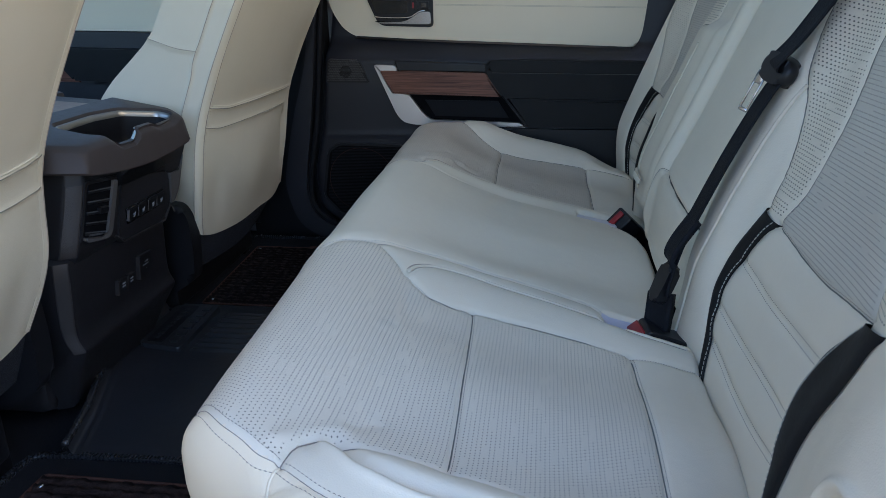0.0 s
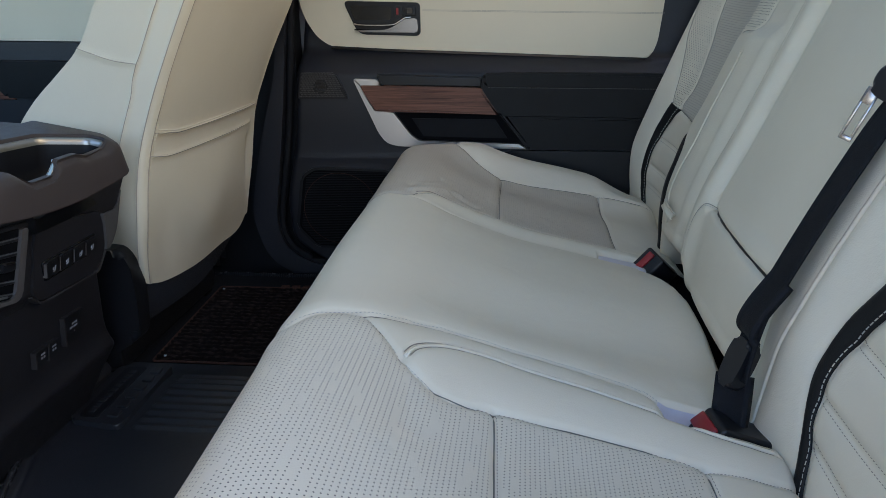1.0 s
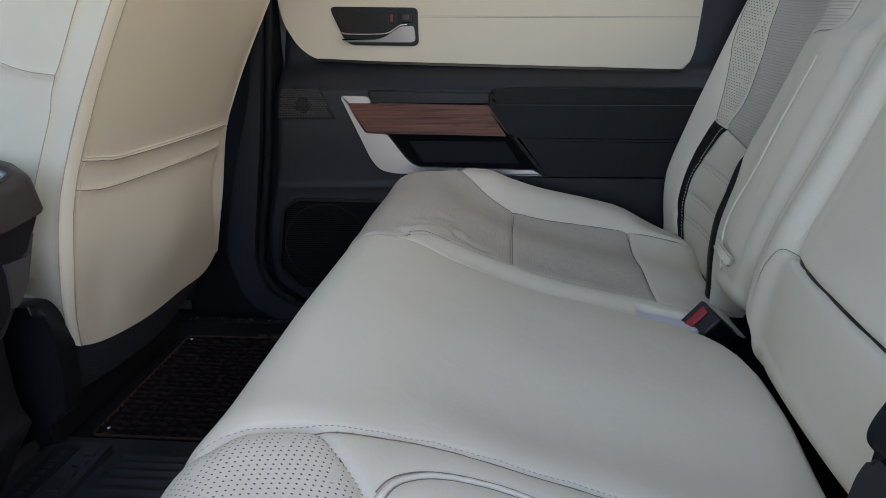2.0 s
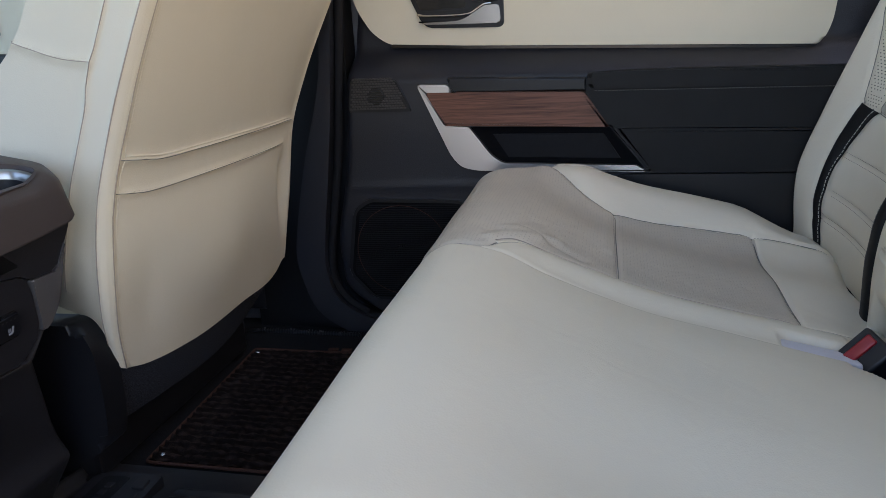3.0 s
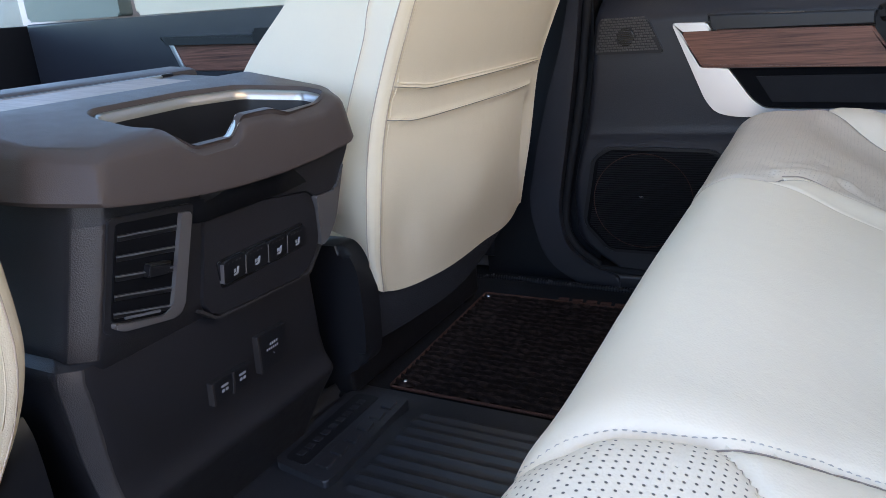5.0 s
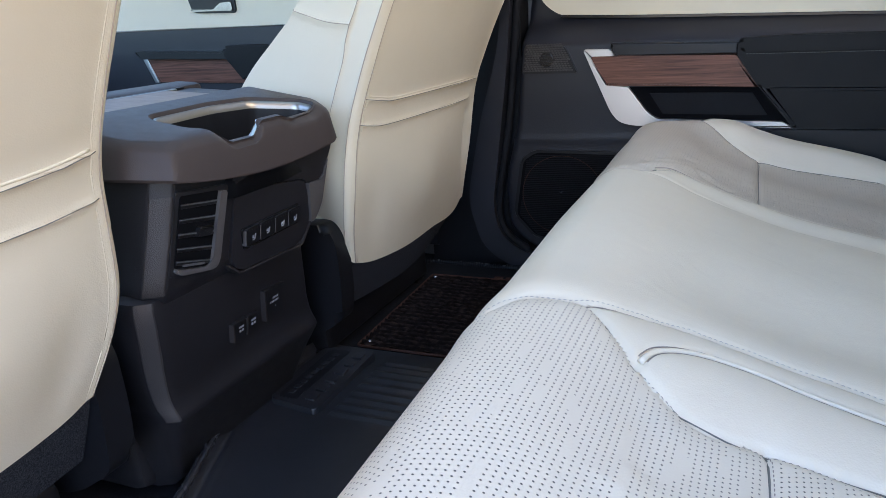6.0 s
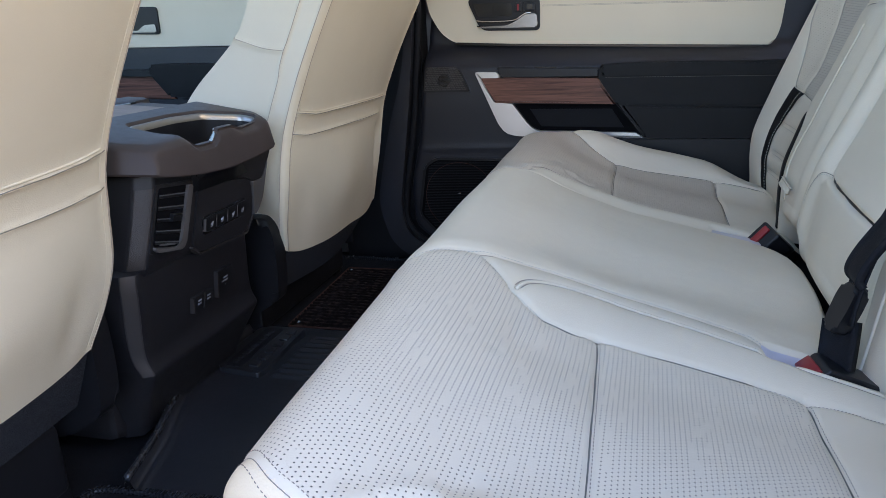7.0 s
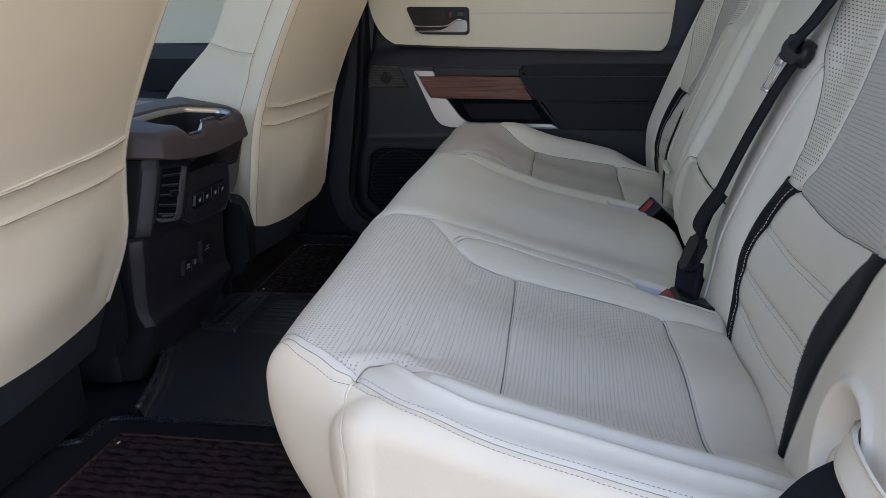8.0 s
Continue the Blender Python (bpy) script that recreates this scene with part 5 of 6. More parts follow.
def lower_x(z):
    return np.interp(z, [0.121, 0.192, 0.27], [-0.532, -0.521, -0.505])


def on_face(name, outline, depth, mat, parent, label="", bevel=0.0015, fx=face_x, lift=0.0, segs=2):
    """A panel that follows the sloping rear face of the console: outline in y and z."""
    ob = prism(name, outline, "x", -0.006, depth, mat, parent, label, bevel, segs)
    co = np.empty(len(ob.data.vertices) * 3)
    ob.data.vertices.foreach_get("co", co)
    co = co.reshape(-1, 3)
    co[:, 0] += fx(co[:, 2]) + lift
    ob.data.vertices.foreach_set("co", co.ravel())
    ob.data.update()
    return ob


vent_surround = on_face("vent_surround", rounded([(-0.1374, 0.3955), (-0.054, 0.3862), (-0.0705, 0.2870), (-0.1530, 0.3050)], [0.004, 0.004, 0.020, 0.008]), 0.002, black_plastic, console, "black vent surround", 0.001)
VTL, VTR, VBR, VBL = (np.array(q) for q in ((-0.1322, 0.3903), (-0.0713, 0.3826), (-0.0883, 0.2975), (-0.1457, 0.3140)))


def in_vent(a, b):
    """The place across (a) and down (b) the vent, each from 0 to 1."""
    return tuple((VTL * (1 - a) + VTR * a) * (1 - b) + (VBL * (1 - a) + VBR * a) * b)


# flat plate, its near-black colour painting the shade inside the vent
on_face("vent_depth_plate", rounded([tuple(VTL), tuple(VTR), tuple(VBR), tuple(VBL)], [0.004, 0.003, 0.012, 0.004]), 0.003, void_black, vent_surround, "near-black plate standing in for the shaded vent depth", 0.0005)
on_face("vent_trim", rounded([(-0.0725, 0.3822), (-0.0609, 0.3808), (-0.0768, 0.2912), (-0.1385, 0.3034), (-0.1462, 0.3095), (-0.1450, 0.3130), (-0.1335, 0.3085), (-0.0895, 0.2985)], [0.001, 0.003, 0.012, 0.004, 0.002, 0.001, 0.003, 0.010]), 0.0075, bronze, vent_surround, "bronze metallic vent trim", 0.002, segs=3)
for b in (0.127, 0.33, 0.53, 0.73, 0.915):
    q0, q1 = in_vent(0.02, b), in_vent(0.97, b)
    blade = on_face("vent_slat", [(q0[0], q0[1] + 0.0012), (q1[0], q1[1] + 0.0012), (q1[0], q1[1] - 0.0040), (q0[0], q0[1] - 0.0040)], 0.0036, satin_black, vent_surround, "", 0.0004)
    # light caught by the slat edge is painted on as a paler grey
    on_face("slat_edge", [(q0[0], q0[1] + 0.0006), (q1[0], q1[1] + 0.0006), (q1[0], q1[1] - 0.0006), (q0[0], q0[1] - 0.0006)], 0.0052, slat_grey, blade, "slat edge in paler grey for the light it catches", 0.0003)
knob = on_face("vent_knob", rounded([in_vent(0.48, 0.45), in_vent(0.84, 0.45), in_vent(0.82, 0.57), in_vent(0.46, 0.58)], 0.002), 0.009, satin_black, vent_surround, "black vent slider", 0.002)
on_face("knob_edge", rounded([in_vent(0.49, 0.445), in_vent(0.83, 0.445), in_vent(0.83, 0.466), in_vent(0.49, 0.466)], 0.0006), 0.0096, rim_silver, knob, "bright slider edge", 0.0006)
on_face("vent_wheel", rounded([in_vent(0.20, 0.955), in_vent(0.80, 0.935), in_vent(0.80, 0.965), in_vent(0.20, 0.985)], 0.001), 0.0045, slat_grey, vent_surround, "", 0.0006)

sw_panel = on_face("switch_panel", rounded([(-0.044, 0.3757), (0.100, 0.356), (0.109, 0.3384), (0.1184, 0.2944), (0.0994, 0.2665), (-0.0331, 0.2723), (-0.0521, 0.2870)], [0.006, 0.006, 0.006, 0.012, 0.022, 0.012, 0.012]), 0.004, black_plastic, console, "black switch panel", 0.002, segs=3)
# strip added along the rim, its paler colour standing in for a soft highlight
on_face("panel_edge", rounded([(-0.0545, 0.2868), (-0.0345, 0.2712), (0.1005, 0.2655), (0.1215, 0.2940), (0.1235, 0.2925), (0.1022, 0.2632), (-0.0348, 0.2685), (-0.0570, 0.2850)], 0.003), 0.0050, trim_grain, console, "panel edge strip, paler to draw the edge highlight", 0.0012)
on_face("upper_trim", rounded([(-0.050, 0.406), (0.172, 0.406), (0.160, 0.380), (0.1427, 0.3482), (0.1076, 0.3500), (0.094, 0.3590), (-0.048, 0.3845)], [0.002, 0.004, 0.01, 0.006, 0.006, 0.01, 0.004]), 0.0052, black_plastic, console, "black trim block under the console top", 0.003, segs=3)
on_face("side_trim", rounded([(0.1085, 0.3490), (0.1427, 0.3475), (0.1560, 0.3760), (0.1445, 0.3129), (0.1310, 0.2940), (0.1200, 0.2890), (0.1175, 0.3050)], [0.002, 0.003, 0.004, 0.01, 0.010, 0.006, 0.004]), 0.007, bronze, console, "bronze grained metallic side trim", 0.0025, segs=3)
on_face("switch_bezel", rounded([(-0.0345, 0.3255), (0.0878, 0.3273), (0.0905, 0.2997), (-0.0282, 0.2966)], 0.004), 0.0052, gloss_black, sw_panel, "", 0.001)
for k, (y, heat) in enumerate(((-0.0295, True), (-0.0005, False), (0.0312, False), (0.0598, True))):
    w = 0.0278 if k != 1 else 0.0300
    sw = on_face("heater_switch", rounded([(y, 0.3232), (y + w, 0.3240), (y + w + 0.001, 0.3022), (y + 0.001, 0.3012)], 0.002), 0.0085, satin_black, sw_panel, "black seat heater switch with small white symbol", 0.0015)
    c = y + 0.0165
    on_face("symbol", rounded([(c + 0.0008, 0.3140), (c + 0.0030, 0.3140), (c + 0.0024, 0.3080), (c + 0.0006, 0.3062), (c - 0.0036, 0.3062), (c - 0.0036, 0.3080), (c - 0.0004, 0.3084)], 0.0006, 2), 0.0089, white_print, sw, "white seat symbol", 0)
    for q in range(2 if heat else 3):
        on_face("symbol", rounded([(c - 0.0038 + 0.0016 * q, 0.3128 - 0.0002 * q), (c - 0.0030 + 0.0016 * q, 0.3128), (c - 0.0032 + 0.0016 * q, 0.3092), (c - 0.0040 + 0.0016 * q, 0.3092)], 0.0002, 2), 0.0089, white_print, sw, "", 0)
    for q in range(4):
        on_face("indicator", [(y + 0.0055 + 0.0050 * q, 0.3212), (y + 0.0072 + 0.0050 * q, 0.3212), (y + 0.0072 + 0.0050 * q, 0.3200), (y + 0.0055 + 0.0050 * q, 0.3200)], 0.0088, trim_grain, sw, "", 0)
    on_face("divider", [(y - 0.0014, 0.3215), (y - 0.0002, 0.3215), (y + 0.0006, 0.3030), (y - 0.0006, 0.3030)], 0.0092, bronze, sw_panel, "thin bronze divider", 0.0003)


def socket(name, tl, tr, br, bl, label, depth=0.006):
    s = on_face(name, rounded([tl, tr, br, bl], 0.002), depth, satin_black, console, label, 0.0015, fx=lower_x)
    on_face("hinge_edge", rounded([(tl[0] - 0.001, tl[1] + 0.0012), (tl[0] + 0.0016, tl[1] + 0.0008), (bl[0] + 0.0016, bl[1]), (bl[0] - 0.001, bl[1] - 0.0008)], 0.0008), depth + 0.0012, trim_grain, s, "dark grained hinge edge", 0.0008, fx=lower_x)
    on_face("cover_lip", rounded([(tl[0], tl[1] + 0.0016), (tr[0], tr[1] + 0.0016), (tr[0], tr[1] - 0.0006), (tl[0], tl[1] - 0.0006)], 0.0006), depth + 0.0008, black_plastic, s, "", 0.0006, fx=lower_x)
    return s


usb = socket("charging_port", (-0.0387, 0.1983), (-0.0110, 0.1977), (-0.0110, 0.1746), (-0.0363, 0.1740), "black charging port cover with white symbol")
usb2 = socket("charging_port", (-0.0098, 0.1976), (0.0124, 0.1967), (0.0122, 0.1749), (-0.0098, 0.1745), "black charging port cover with white symbol")
ac = socket("power_socket", (0.0249, 0.2195), (0.0706, 0.2175), (0.0668, 0.1765), (0.0316, 0.1752), "black mains power socket cover with white lettering")
for s, y, z in ((usb, -0.0215, 0.1865), (usb2, 0.0035, 0.1865)):
    on_face("symbol", rounded([(y - 0.0050, z + 0.0050), (y + 0.0045, z + 0.0050), (y + 0.0045, z + 0.0022), (y - 0.0050, z + 0.0022)], 0.0012, 2), 0.0064, white_print, s, "", 0, fx=lower_x)
    for q in (-0.0045, 0.0005):
        on_face("symbol", rounded([(y + q, z), (y + q + 0.0038, z), (y + q + 0.0038, z - 0.0034), (y + q, z - 0.0034)], 0.0012, 2), 0.0064, white_print, s, "", 0, fx=lower_x)
for y, z, w in ((0.0450, 0.2040, 0.013), (0.0400, 0.1985, 0.022)):
    for q in range(int(w / 0.0032)):
        on_face("print_bar", [(y + 0.0032 * q, z + 0.0014), (y + 0.0032 * q + 0.0023, z + 0.0014), (y + 0.0032 * q + 0.0023, z - 0.0014), (y + 0.0032 * q, z - 0.0014)], 0.0064, white_print, ac, "white print", 0, fx=lower_x)
on_face("symbol", rounded([(0.0480, 0.1950), (0.0560, 0.1950), (0.0560, 0.1915), (0.0520, 0.1895), (0.0480, 0.1915)], 0.0012, 2), 0.0064, white_print, ac, "", 0, fx=lower_x)

# front half of the console, with its wooden lid strip
front_console = thing("front_console_box", "dark console box with pale wood lid between the front seats", "console box")
box("body", (-0.80, CY, 0.22), (0.40, 0.30, 0.44), black_plastic, front_console, "", bevel=0.02)
tilt = Matrix.Rotation(radians(4.0), 4, "Y")
box("lid_pad", (-0.690, CY + 0.010, 0.4560), (0.170, 0.38, 0.026), brown_plastic, front_console, "brown padded lid frame", m=tilt, bevel=0.009)
box("lid_veneer", (-0.668, CY - 0.005, 0.4672), (0.110, 0.28, 0.006), pale_wood, front_console, "pale wood veneer lid", m=tilt, bevel=0.002)
box("lid_rail", (-0.6085, CY - 0.005, 0.4625), (0.009, 0.28, 0.010), walnut, front_console, "dark wood edge strip", m=tilt, bevel=0.002)
box("lid_rail", (-0.722, CY, 0.4712), (0.005, 0.31, 0.007), rim_silver, front_console, "satin metal edge strip", m=tilt, bevel=0.002)
box("lid_rail", (-0.7265, CY + 0.005, 0.4712), (0.004, 0.34, 0.008), satin_black, front_console, "black edge strip", m=tilt, bevel=0.001)
box("lid_pad", (-0.752, CY + 0.020, 0.4705), (0.050, 0.40, 0.018), brown_plastic, front_console, "brown padded lid edge", m=tilt, bevel=0.008)

# ---- far rear door ----
door = thing("door_1", "closed far rear door with charcoal panel, cream upper and walnut trim", "door", kind="structure")


def door_surface(U, V):
    """U along the door, V up it; the panel steps out towards the window line, and its front edge rolls away."""
    xmin = smooth_interp(V, (0.03, 0.045, 0.075, 0.14, 0.33, 0.45, 0.52, 0.64, 0.75), (-0.36, -0.385, -0.425, -0.442, -0.412, -0.400, -0.396, -0.386, -0.38))
    V1 = V + 0.030 * np.clip(xmin + U + 0.18, 0, 0.8) * step(V, 0.40, 0.47)
    y = smooth_interp(V1, (0.03, 0.10, 0.30, 0.46, 0.480, 0.493, 0.522, 0.56, 0.75), (0.815, 0.815, 0.812, 0.810, 0.812, 0.825, 0.862, 0.872, 0.888))
    d = np.maximum(0, 0.02 - U)
    out, down = roll_over(d, 0.014)
    x = xmin + np.maximum(U, 0.02) - out
    return np.stack([x, y + down, V], -1)


ds = Sheet(-0.05, 1.02, 0.032, 0.75, 0.006, door_surface)
ds.D += 0.0015 * np.exp(-((ds.V - 0.285 - 0.01 * ds.U) / 0.006) ** 2)
ds.settle()
ds.emit(door, np.zeros((len(ds.us) - 1, len(ds.vs) - 1), int), [("lower_panel", door_plastic, "charcoal moulded plastic door panel")])


def panel(name, outline, face, thick, mat, parent=door, label="", bevel=0.002, segs=2):
    return prism(name, outline, "y", face + thick, face, mat, parent, label, bevel, segs)


upper = panel("upper_panel", rounded([(-0.384, 0.76), (-0.388, 0.65), (-0.378, 0.602), (-0.350, 0.557), (-0.318, 0.535), (-0.18, 0.5255), (0.396, 0.4995), (0.412, 0.535), (0.421, 0.62), (0.43, 0.76)], [0.01, 0.05, 0.03, 0.03, 0.05, 0.2, 0.020, 0.05, 0.1, 0.01], 6), 0.858, 0.02, door_beige, label="cream leatherette upper door panel", bevel=0.006, segs=4)
panel("lower_lip", rounded([(-0.312, 0.5365), (-0.18, 0.5285), (0.392, 0.5040), (0.386, 0.4990), (-0.18, 0.5230), (-0.318, 0.5305)], 0.001), 0.8565, 0.02, gloss_black, label="thin dark reveal under the cream panel", bevel=0.001)
# sewn line across the cream panel
for k in (0.0, -0.0022):
    v, f = [], []
    for i in range(96):
        x = -0.105 + i * 0.0055
        z = 0.6125 - (x + 0.109) * 0.0266 + k
        o = len(v)
        v += [(x, 0.8578, z), (x + 0.005, 0.8578, z - 0.0001), (x + 0.005, 0.8574, z - 0.0003), (x + 0.005, 0.8578, z - 0.0006), (x, 0.8578, z - 0.0005), (x, 0.8574, z - 0.0003)]
        f += [(o, o + 1, o + 2, o + 5), (o + 5, o + 2, o + 3, o + 4)]
    tagged(mesh_object("stitching", v, f, thread, door), kind="stuff")

handle = panel("handle_recess", rounded([(-0.285, 0.634), (-0.110, 0.6275), (-0.110, 0.556), (-0.252, 0.561)], [0.014, 0.010, 0.012, 0.018], 6), 0.8555, 0.012, satin_black, label="black door handle recess with chrome pull", bevel=0.002)
panel("recess_liner", rounded([(-0.2835, 0.6325), (-0.1115, 0.6262), (-0.1115, 0.5573), (-0.2515, 0.5623)], [0.012, 0.008, 0.010, 0.016], 6), 0.8546, 0.012, satin_black, handle, "black recess", bevel=0.0)
panel("recess_floor", rounded([(-0.270, 0.624), (-0.176, 0.620), (-0.176, 0.592), (-0.258, 0.592)], 0.006, 4), 0.8540, 0.012, gloss_black, handle, "", bevel=0.0)
pull = [(-0.262, 0.8515, 0.585), (-0.245, 0.8500, 0.5815), (-0.20, 0.8485, 0.580), (-0.170, 0.8480, 0.5815), (-0.155, 0.8480, 0.589), (-0.143, 0.8480, 0.5955), (-0.130, 0.8490, 0.597)]
tube("pull_edge", spline(pull), 0.0022, chrome, handle, "chrome pull edge", sides=8)
panel("pull_lever", rounded([(-0.262, 0.5725), (-0.190, 0.5700), (-0.168, 0.5780), (-0.150, 0.5930), (-0.117, 0.5950), (-0.114, 0.5635), (-0.246, 0.5665)], [0.003, 0.01, 0.02, 0.008, 0.005, 0.008, 0.006], 5), 0.8485, 0.006, dark_chrome, handle, "dark satin chrome pull lever", bevel=0.002, segs=3)
panel("lock_tab", rounded([(-0.166, 0.6215), (-0.150, 0.621), (-0.150, 0.600), (-0.166, 0.600)], 0.003, 3), 0.8500, 0.006, satin_black, handle, "black lock tab", bevel=0.001)
panel("lock_mark", [(-0.163, 0.617), (-0.158, 0.617), (-0.158, 0.603), (-0.163, 0.603)], 0.8495, 0.004, red_plastic, handle, "red lock mark", bevel=0.0)
panel("lock_button", rounded([(-0.146, 0.6205), (-0.120, 0.6195), (-0.120, 0.600), (-0.146, 0.600)], 0.003, 3), 0.8490, 0.006, satin_black, handle, "black lock rocker", bevel=0.002)
panel("lock_button", rounded([(-0.140, 0.6165), (-0.126, 0.6158), (-0.126, 0.604), (-0.140, 0.604)], 0.002, 3), 0.8480, 0.006, gloss_black, handle, "", bevel=0.001)

panel("silver_trim", rounded([(-0.2585, 0.4685), (-0.2030, 0.4665), (-0.196, 0.4535), (-0.2435, 0.4540), (-0.2120, 0.3965), (-0.1685, 0.3930), (-0.131, 0.343), (-0.112, 0.3295), (0.114, 0.3225), (0.1315, 0.3115), (-0.158, 0.3165), (-0.186, 0.3235), (-0.203, 0.344)], [0.006, 0.003, 0.001, 0.002, 0.001, 0.001, 0.02, 0.012, 0.002, 0.002, 0.02, 0.02, 0.03], 5), 0.797, 0.016, satin_silver, label="satin silver frame of the door pull", bevel=0.003, segs=3)
panel("wood_inlay", rounded([(-0.2440, 0.4545), (0.0285, 0.4465), (0.0690, 0.3880), (-0.2110, 0.3962)], 0.001), 0.7985, 0.014, walnut, label="glossy walnut wood inlay", bevel=0.005, segs=3)
panel("inlay_rim", rounded([(-0.190, 0.4545), (0.0285, 0.4470), (0.0320, 0.4410), (-0.183, 0.4475)], 0.002), 0.7978, 0.012, walnut, label="", bevel=0.0025, segs=3)
panel("ledge", rounded([(-0.2035, 0.4785), (0.0315, 0.4700), (0.0315, 0.4480), (-0.188, 0.4552), (-0.2, 0.462)], 0.003, 3), 0.7935, 0.03, satin_black, label="black plastic ledge over the wood", bevel=0.004, segs=3)
panel("ledge_slot", rounded([(-0.115, 0.4757), (-0.065, 0.4740), (-0.065, 0.4725), (-0.115, 0.4742)], 0.0005), 0.7932, 0.0005, gloss_black, bevel=0.0)
# no depth here: the bin's shade is given by a near-black plate
panel("bin_back", [(-0.172, 0.3925), (0.068, 0.388), (0.130, 0.316), (-0.118, 0.326)], 0.8075, 0.01, void_black, label="near-black plate standing in for the shaded door bin recess", bevel=0.0)
panel("bin_front", [(-0.128, 0.379), (0.060, 0.3765), (0.088, 0.334), (-0.102, 0.3385)], 0.8050, 0.008, matte_rubber, label="black inner bin flap", bevel=0.0)
panel("bin_side", rounded([(0.0705, 0.3875), (0.098, 0.3845), (0.152, 0.3125), (0.1325, 0.3115)], 0.003), 0.799, 0.014, satin_black, bevel=0.003)
panel("armrest", rounded([(0.0325, 0.4770), (0.095, 0.4790), (0.20, 0.4785), (0.55, 0.471), (0.55, 0.378), (0.0705, 0.3866), (0.0350, 0.4385), (0.0295, 0.452)], [0.008, 0.05, 0.05, 0.01, 0.004, 0.006, 0.01, 0.01], 5), 0.7935, 0.028, black_leather, label="black leather door armrest", bevel=0.005, segs=5)
panel("armrest_roll", rounded([(0.0330, 0.4765), (0.095, 0.4785), (0.55, 0.4705), (0.55, 0.4445), (0.036, 0.4520)], [0.008, 0.05, 0.005, 0.005, 0.008], 5), 0.7880, 0.02, black_leather, label="padded armrest top", bevel=0.007, segs=5)
v, f = [], []
for i in range(84):
    x = 0.045 + i * 0.0056
    z = 0.4490 - (x - 0.033) * 0.0145
    o = len(v)
    v += [(x, 0.7932, z), (x + 0.0040, 0.7932, z), (x + 0.0040, 0.7925, z - 0.0006), (x + 0.0040, 0.7932, z - 0.0012), (x, 0.7932, z - 0.0012), (x, 0.7925, z - 0.0006)]
    f += [(o, o + 1, o + 2, o + 5), (o + 5, o + 2, o + 3, o + 4)]
tagged(mesh_object("stitching", v, f, seam_shade_thread, door, "grey armrest stitching"), kind="stuff")
panel("lower_trim", rounded([(0.0800, 0.3850), (0.55, 0.3765), (0.55, 0.3090), (0.1345, 0.3110)], 0.004), 0.7955, 0.03, black_leather, label="black padded lower door trim", bevel=0.006, segs=4)
panel("lower_trim", rounded([(0.10, 0.3070), (0.55, 0.3050), (0.55, 0.16), (0.04, 0.16), (0.06, 0.30)], 0.006), 0.797, 0.03, satin_black, label="", bevel=0.006, segs=4)

# tweeter grille
tw_out = [(-0.379, 0.4835), (-0.297, 0.4770), (-0.2715, 0.4225), (-0.389, 0.4235)]
tweeter = panel("tweeter_grille", rounded(tw_out, [0.008, 0.008, 0.005, 0.006], 4), 0.8035, 0.012, satin_black, label="perforated metallic tweeter grille", bevel=0.002)
bm = bmesh.new()
for r in range(13):
    z = 0.4275 + r * 0.0043
    t01 = (z - 0.4235) / 0.056
    x0, x1 = -0.386 + 0.009 * t01, -0.276 - 0.024 * t01
    x = x0 + (0.0031 if r % 2 else 0.0)
    while x + 0.005 < x1:
        if math.hypot(x + 0.003 + 0.3345, z + 0.0015 - 0.4505) > 0.0155:
            box_mesh(bm, (x + 0.0032, 0.8028, z + 0.0016), (0.0046, 0.003, 0.0027))
        x += 0.0062
part("grille_mesh", bm, grille_metal, tweeter, "fine metal mesh", smooth=False)
a = np.linspace(0, 2 * np.pi, 28, endpoint=False)
prism("tweeter_cone", [(-0.3345 + 0.0145 * math.cos(t), 0.4505 + 0.0145 * math.sin(t)) for t in a], "y", 0.808, 0.8022, gloss_black, tweeter, "dark tweeter disc", 0.001)
bm = bmesh.new()
for r in range(-4, 5):
    h = math.sqrt(max(0, 0.0135 ** 2 - (r * 0.003) ** 2))
    box_mesh(bm, (-0.3345, 0.8018, 0.4505 + r * 0.003), (2 * h, 0.001, 0.0011))
part("disc_bars", bm, satin_black, tweeter, smooth=False)

# lower loudspeaker
spk_out = rounded([(-0.398, 0.243), (-0.367, 0.264), (-0.19, 0.260), (-0.165, 0.24), (-0.165, 0.09), (-0.20, 0.066), (-0.370, 0.066), (-0.418, 0.118)], 0.012, 4)
speaker = panel("speaker_surround", spk_out, 0.806, 0.012, satin_black, label="black door loudspeaker grille", bevel=0.004, segs=3)
panel("speaker_cover", rounded([(-0.391, 0.240), (-0.363, 0.258), (-0.192, 0.2545), (-0.172, 0.238), (-0.172, 0.093), (-0.203, 0.072), (-0.366, 0.072), (-0.410, 0.119)], 0.010, 4), 0.8045, 0.01, void_black, speaker, "", bevel=0.001)
bm = bmesh.new()
for r in range(44):
    z = 0.076 + r * 0.0041
    xl = float(np.interp(z, (0.072, 0.119, 0.240, 0.258), (-0.366, -0.408, -0.389, -0.362)))
    box_mesh(bm, ((xl - 0.176) / 2 + 0.002, 0.8035, z), (-0.176 - xl - 0.006, 0.002, 0.0018))
part("grille_slats", bm, matte_rubber, speaker, "fine horizontal grille slats", smooth=False)
a = np.linspace(0, 2 * np.pi, 60, endpoint=False)
tube("cone_ring", np.column_stack([-0.306 + 0.088 * np.cos(a), np.full(60, 0.8028), 0.166 + 0.086 * np.sin(a)]), 0.0007, brown_binding, speaker, "copper coloured cone ring", closed=True, up=(0, 1, 0))
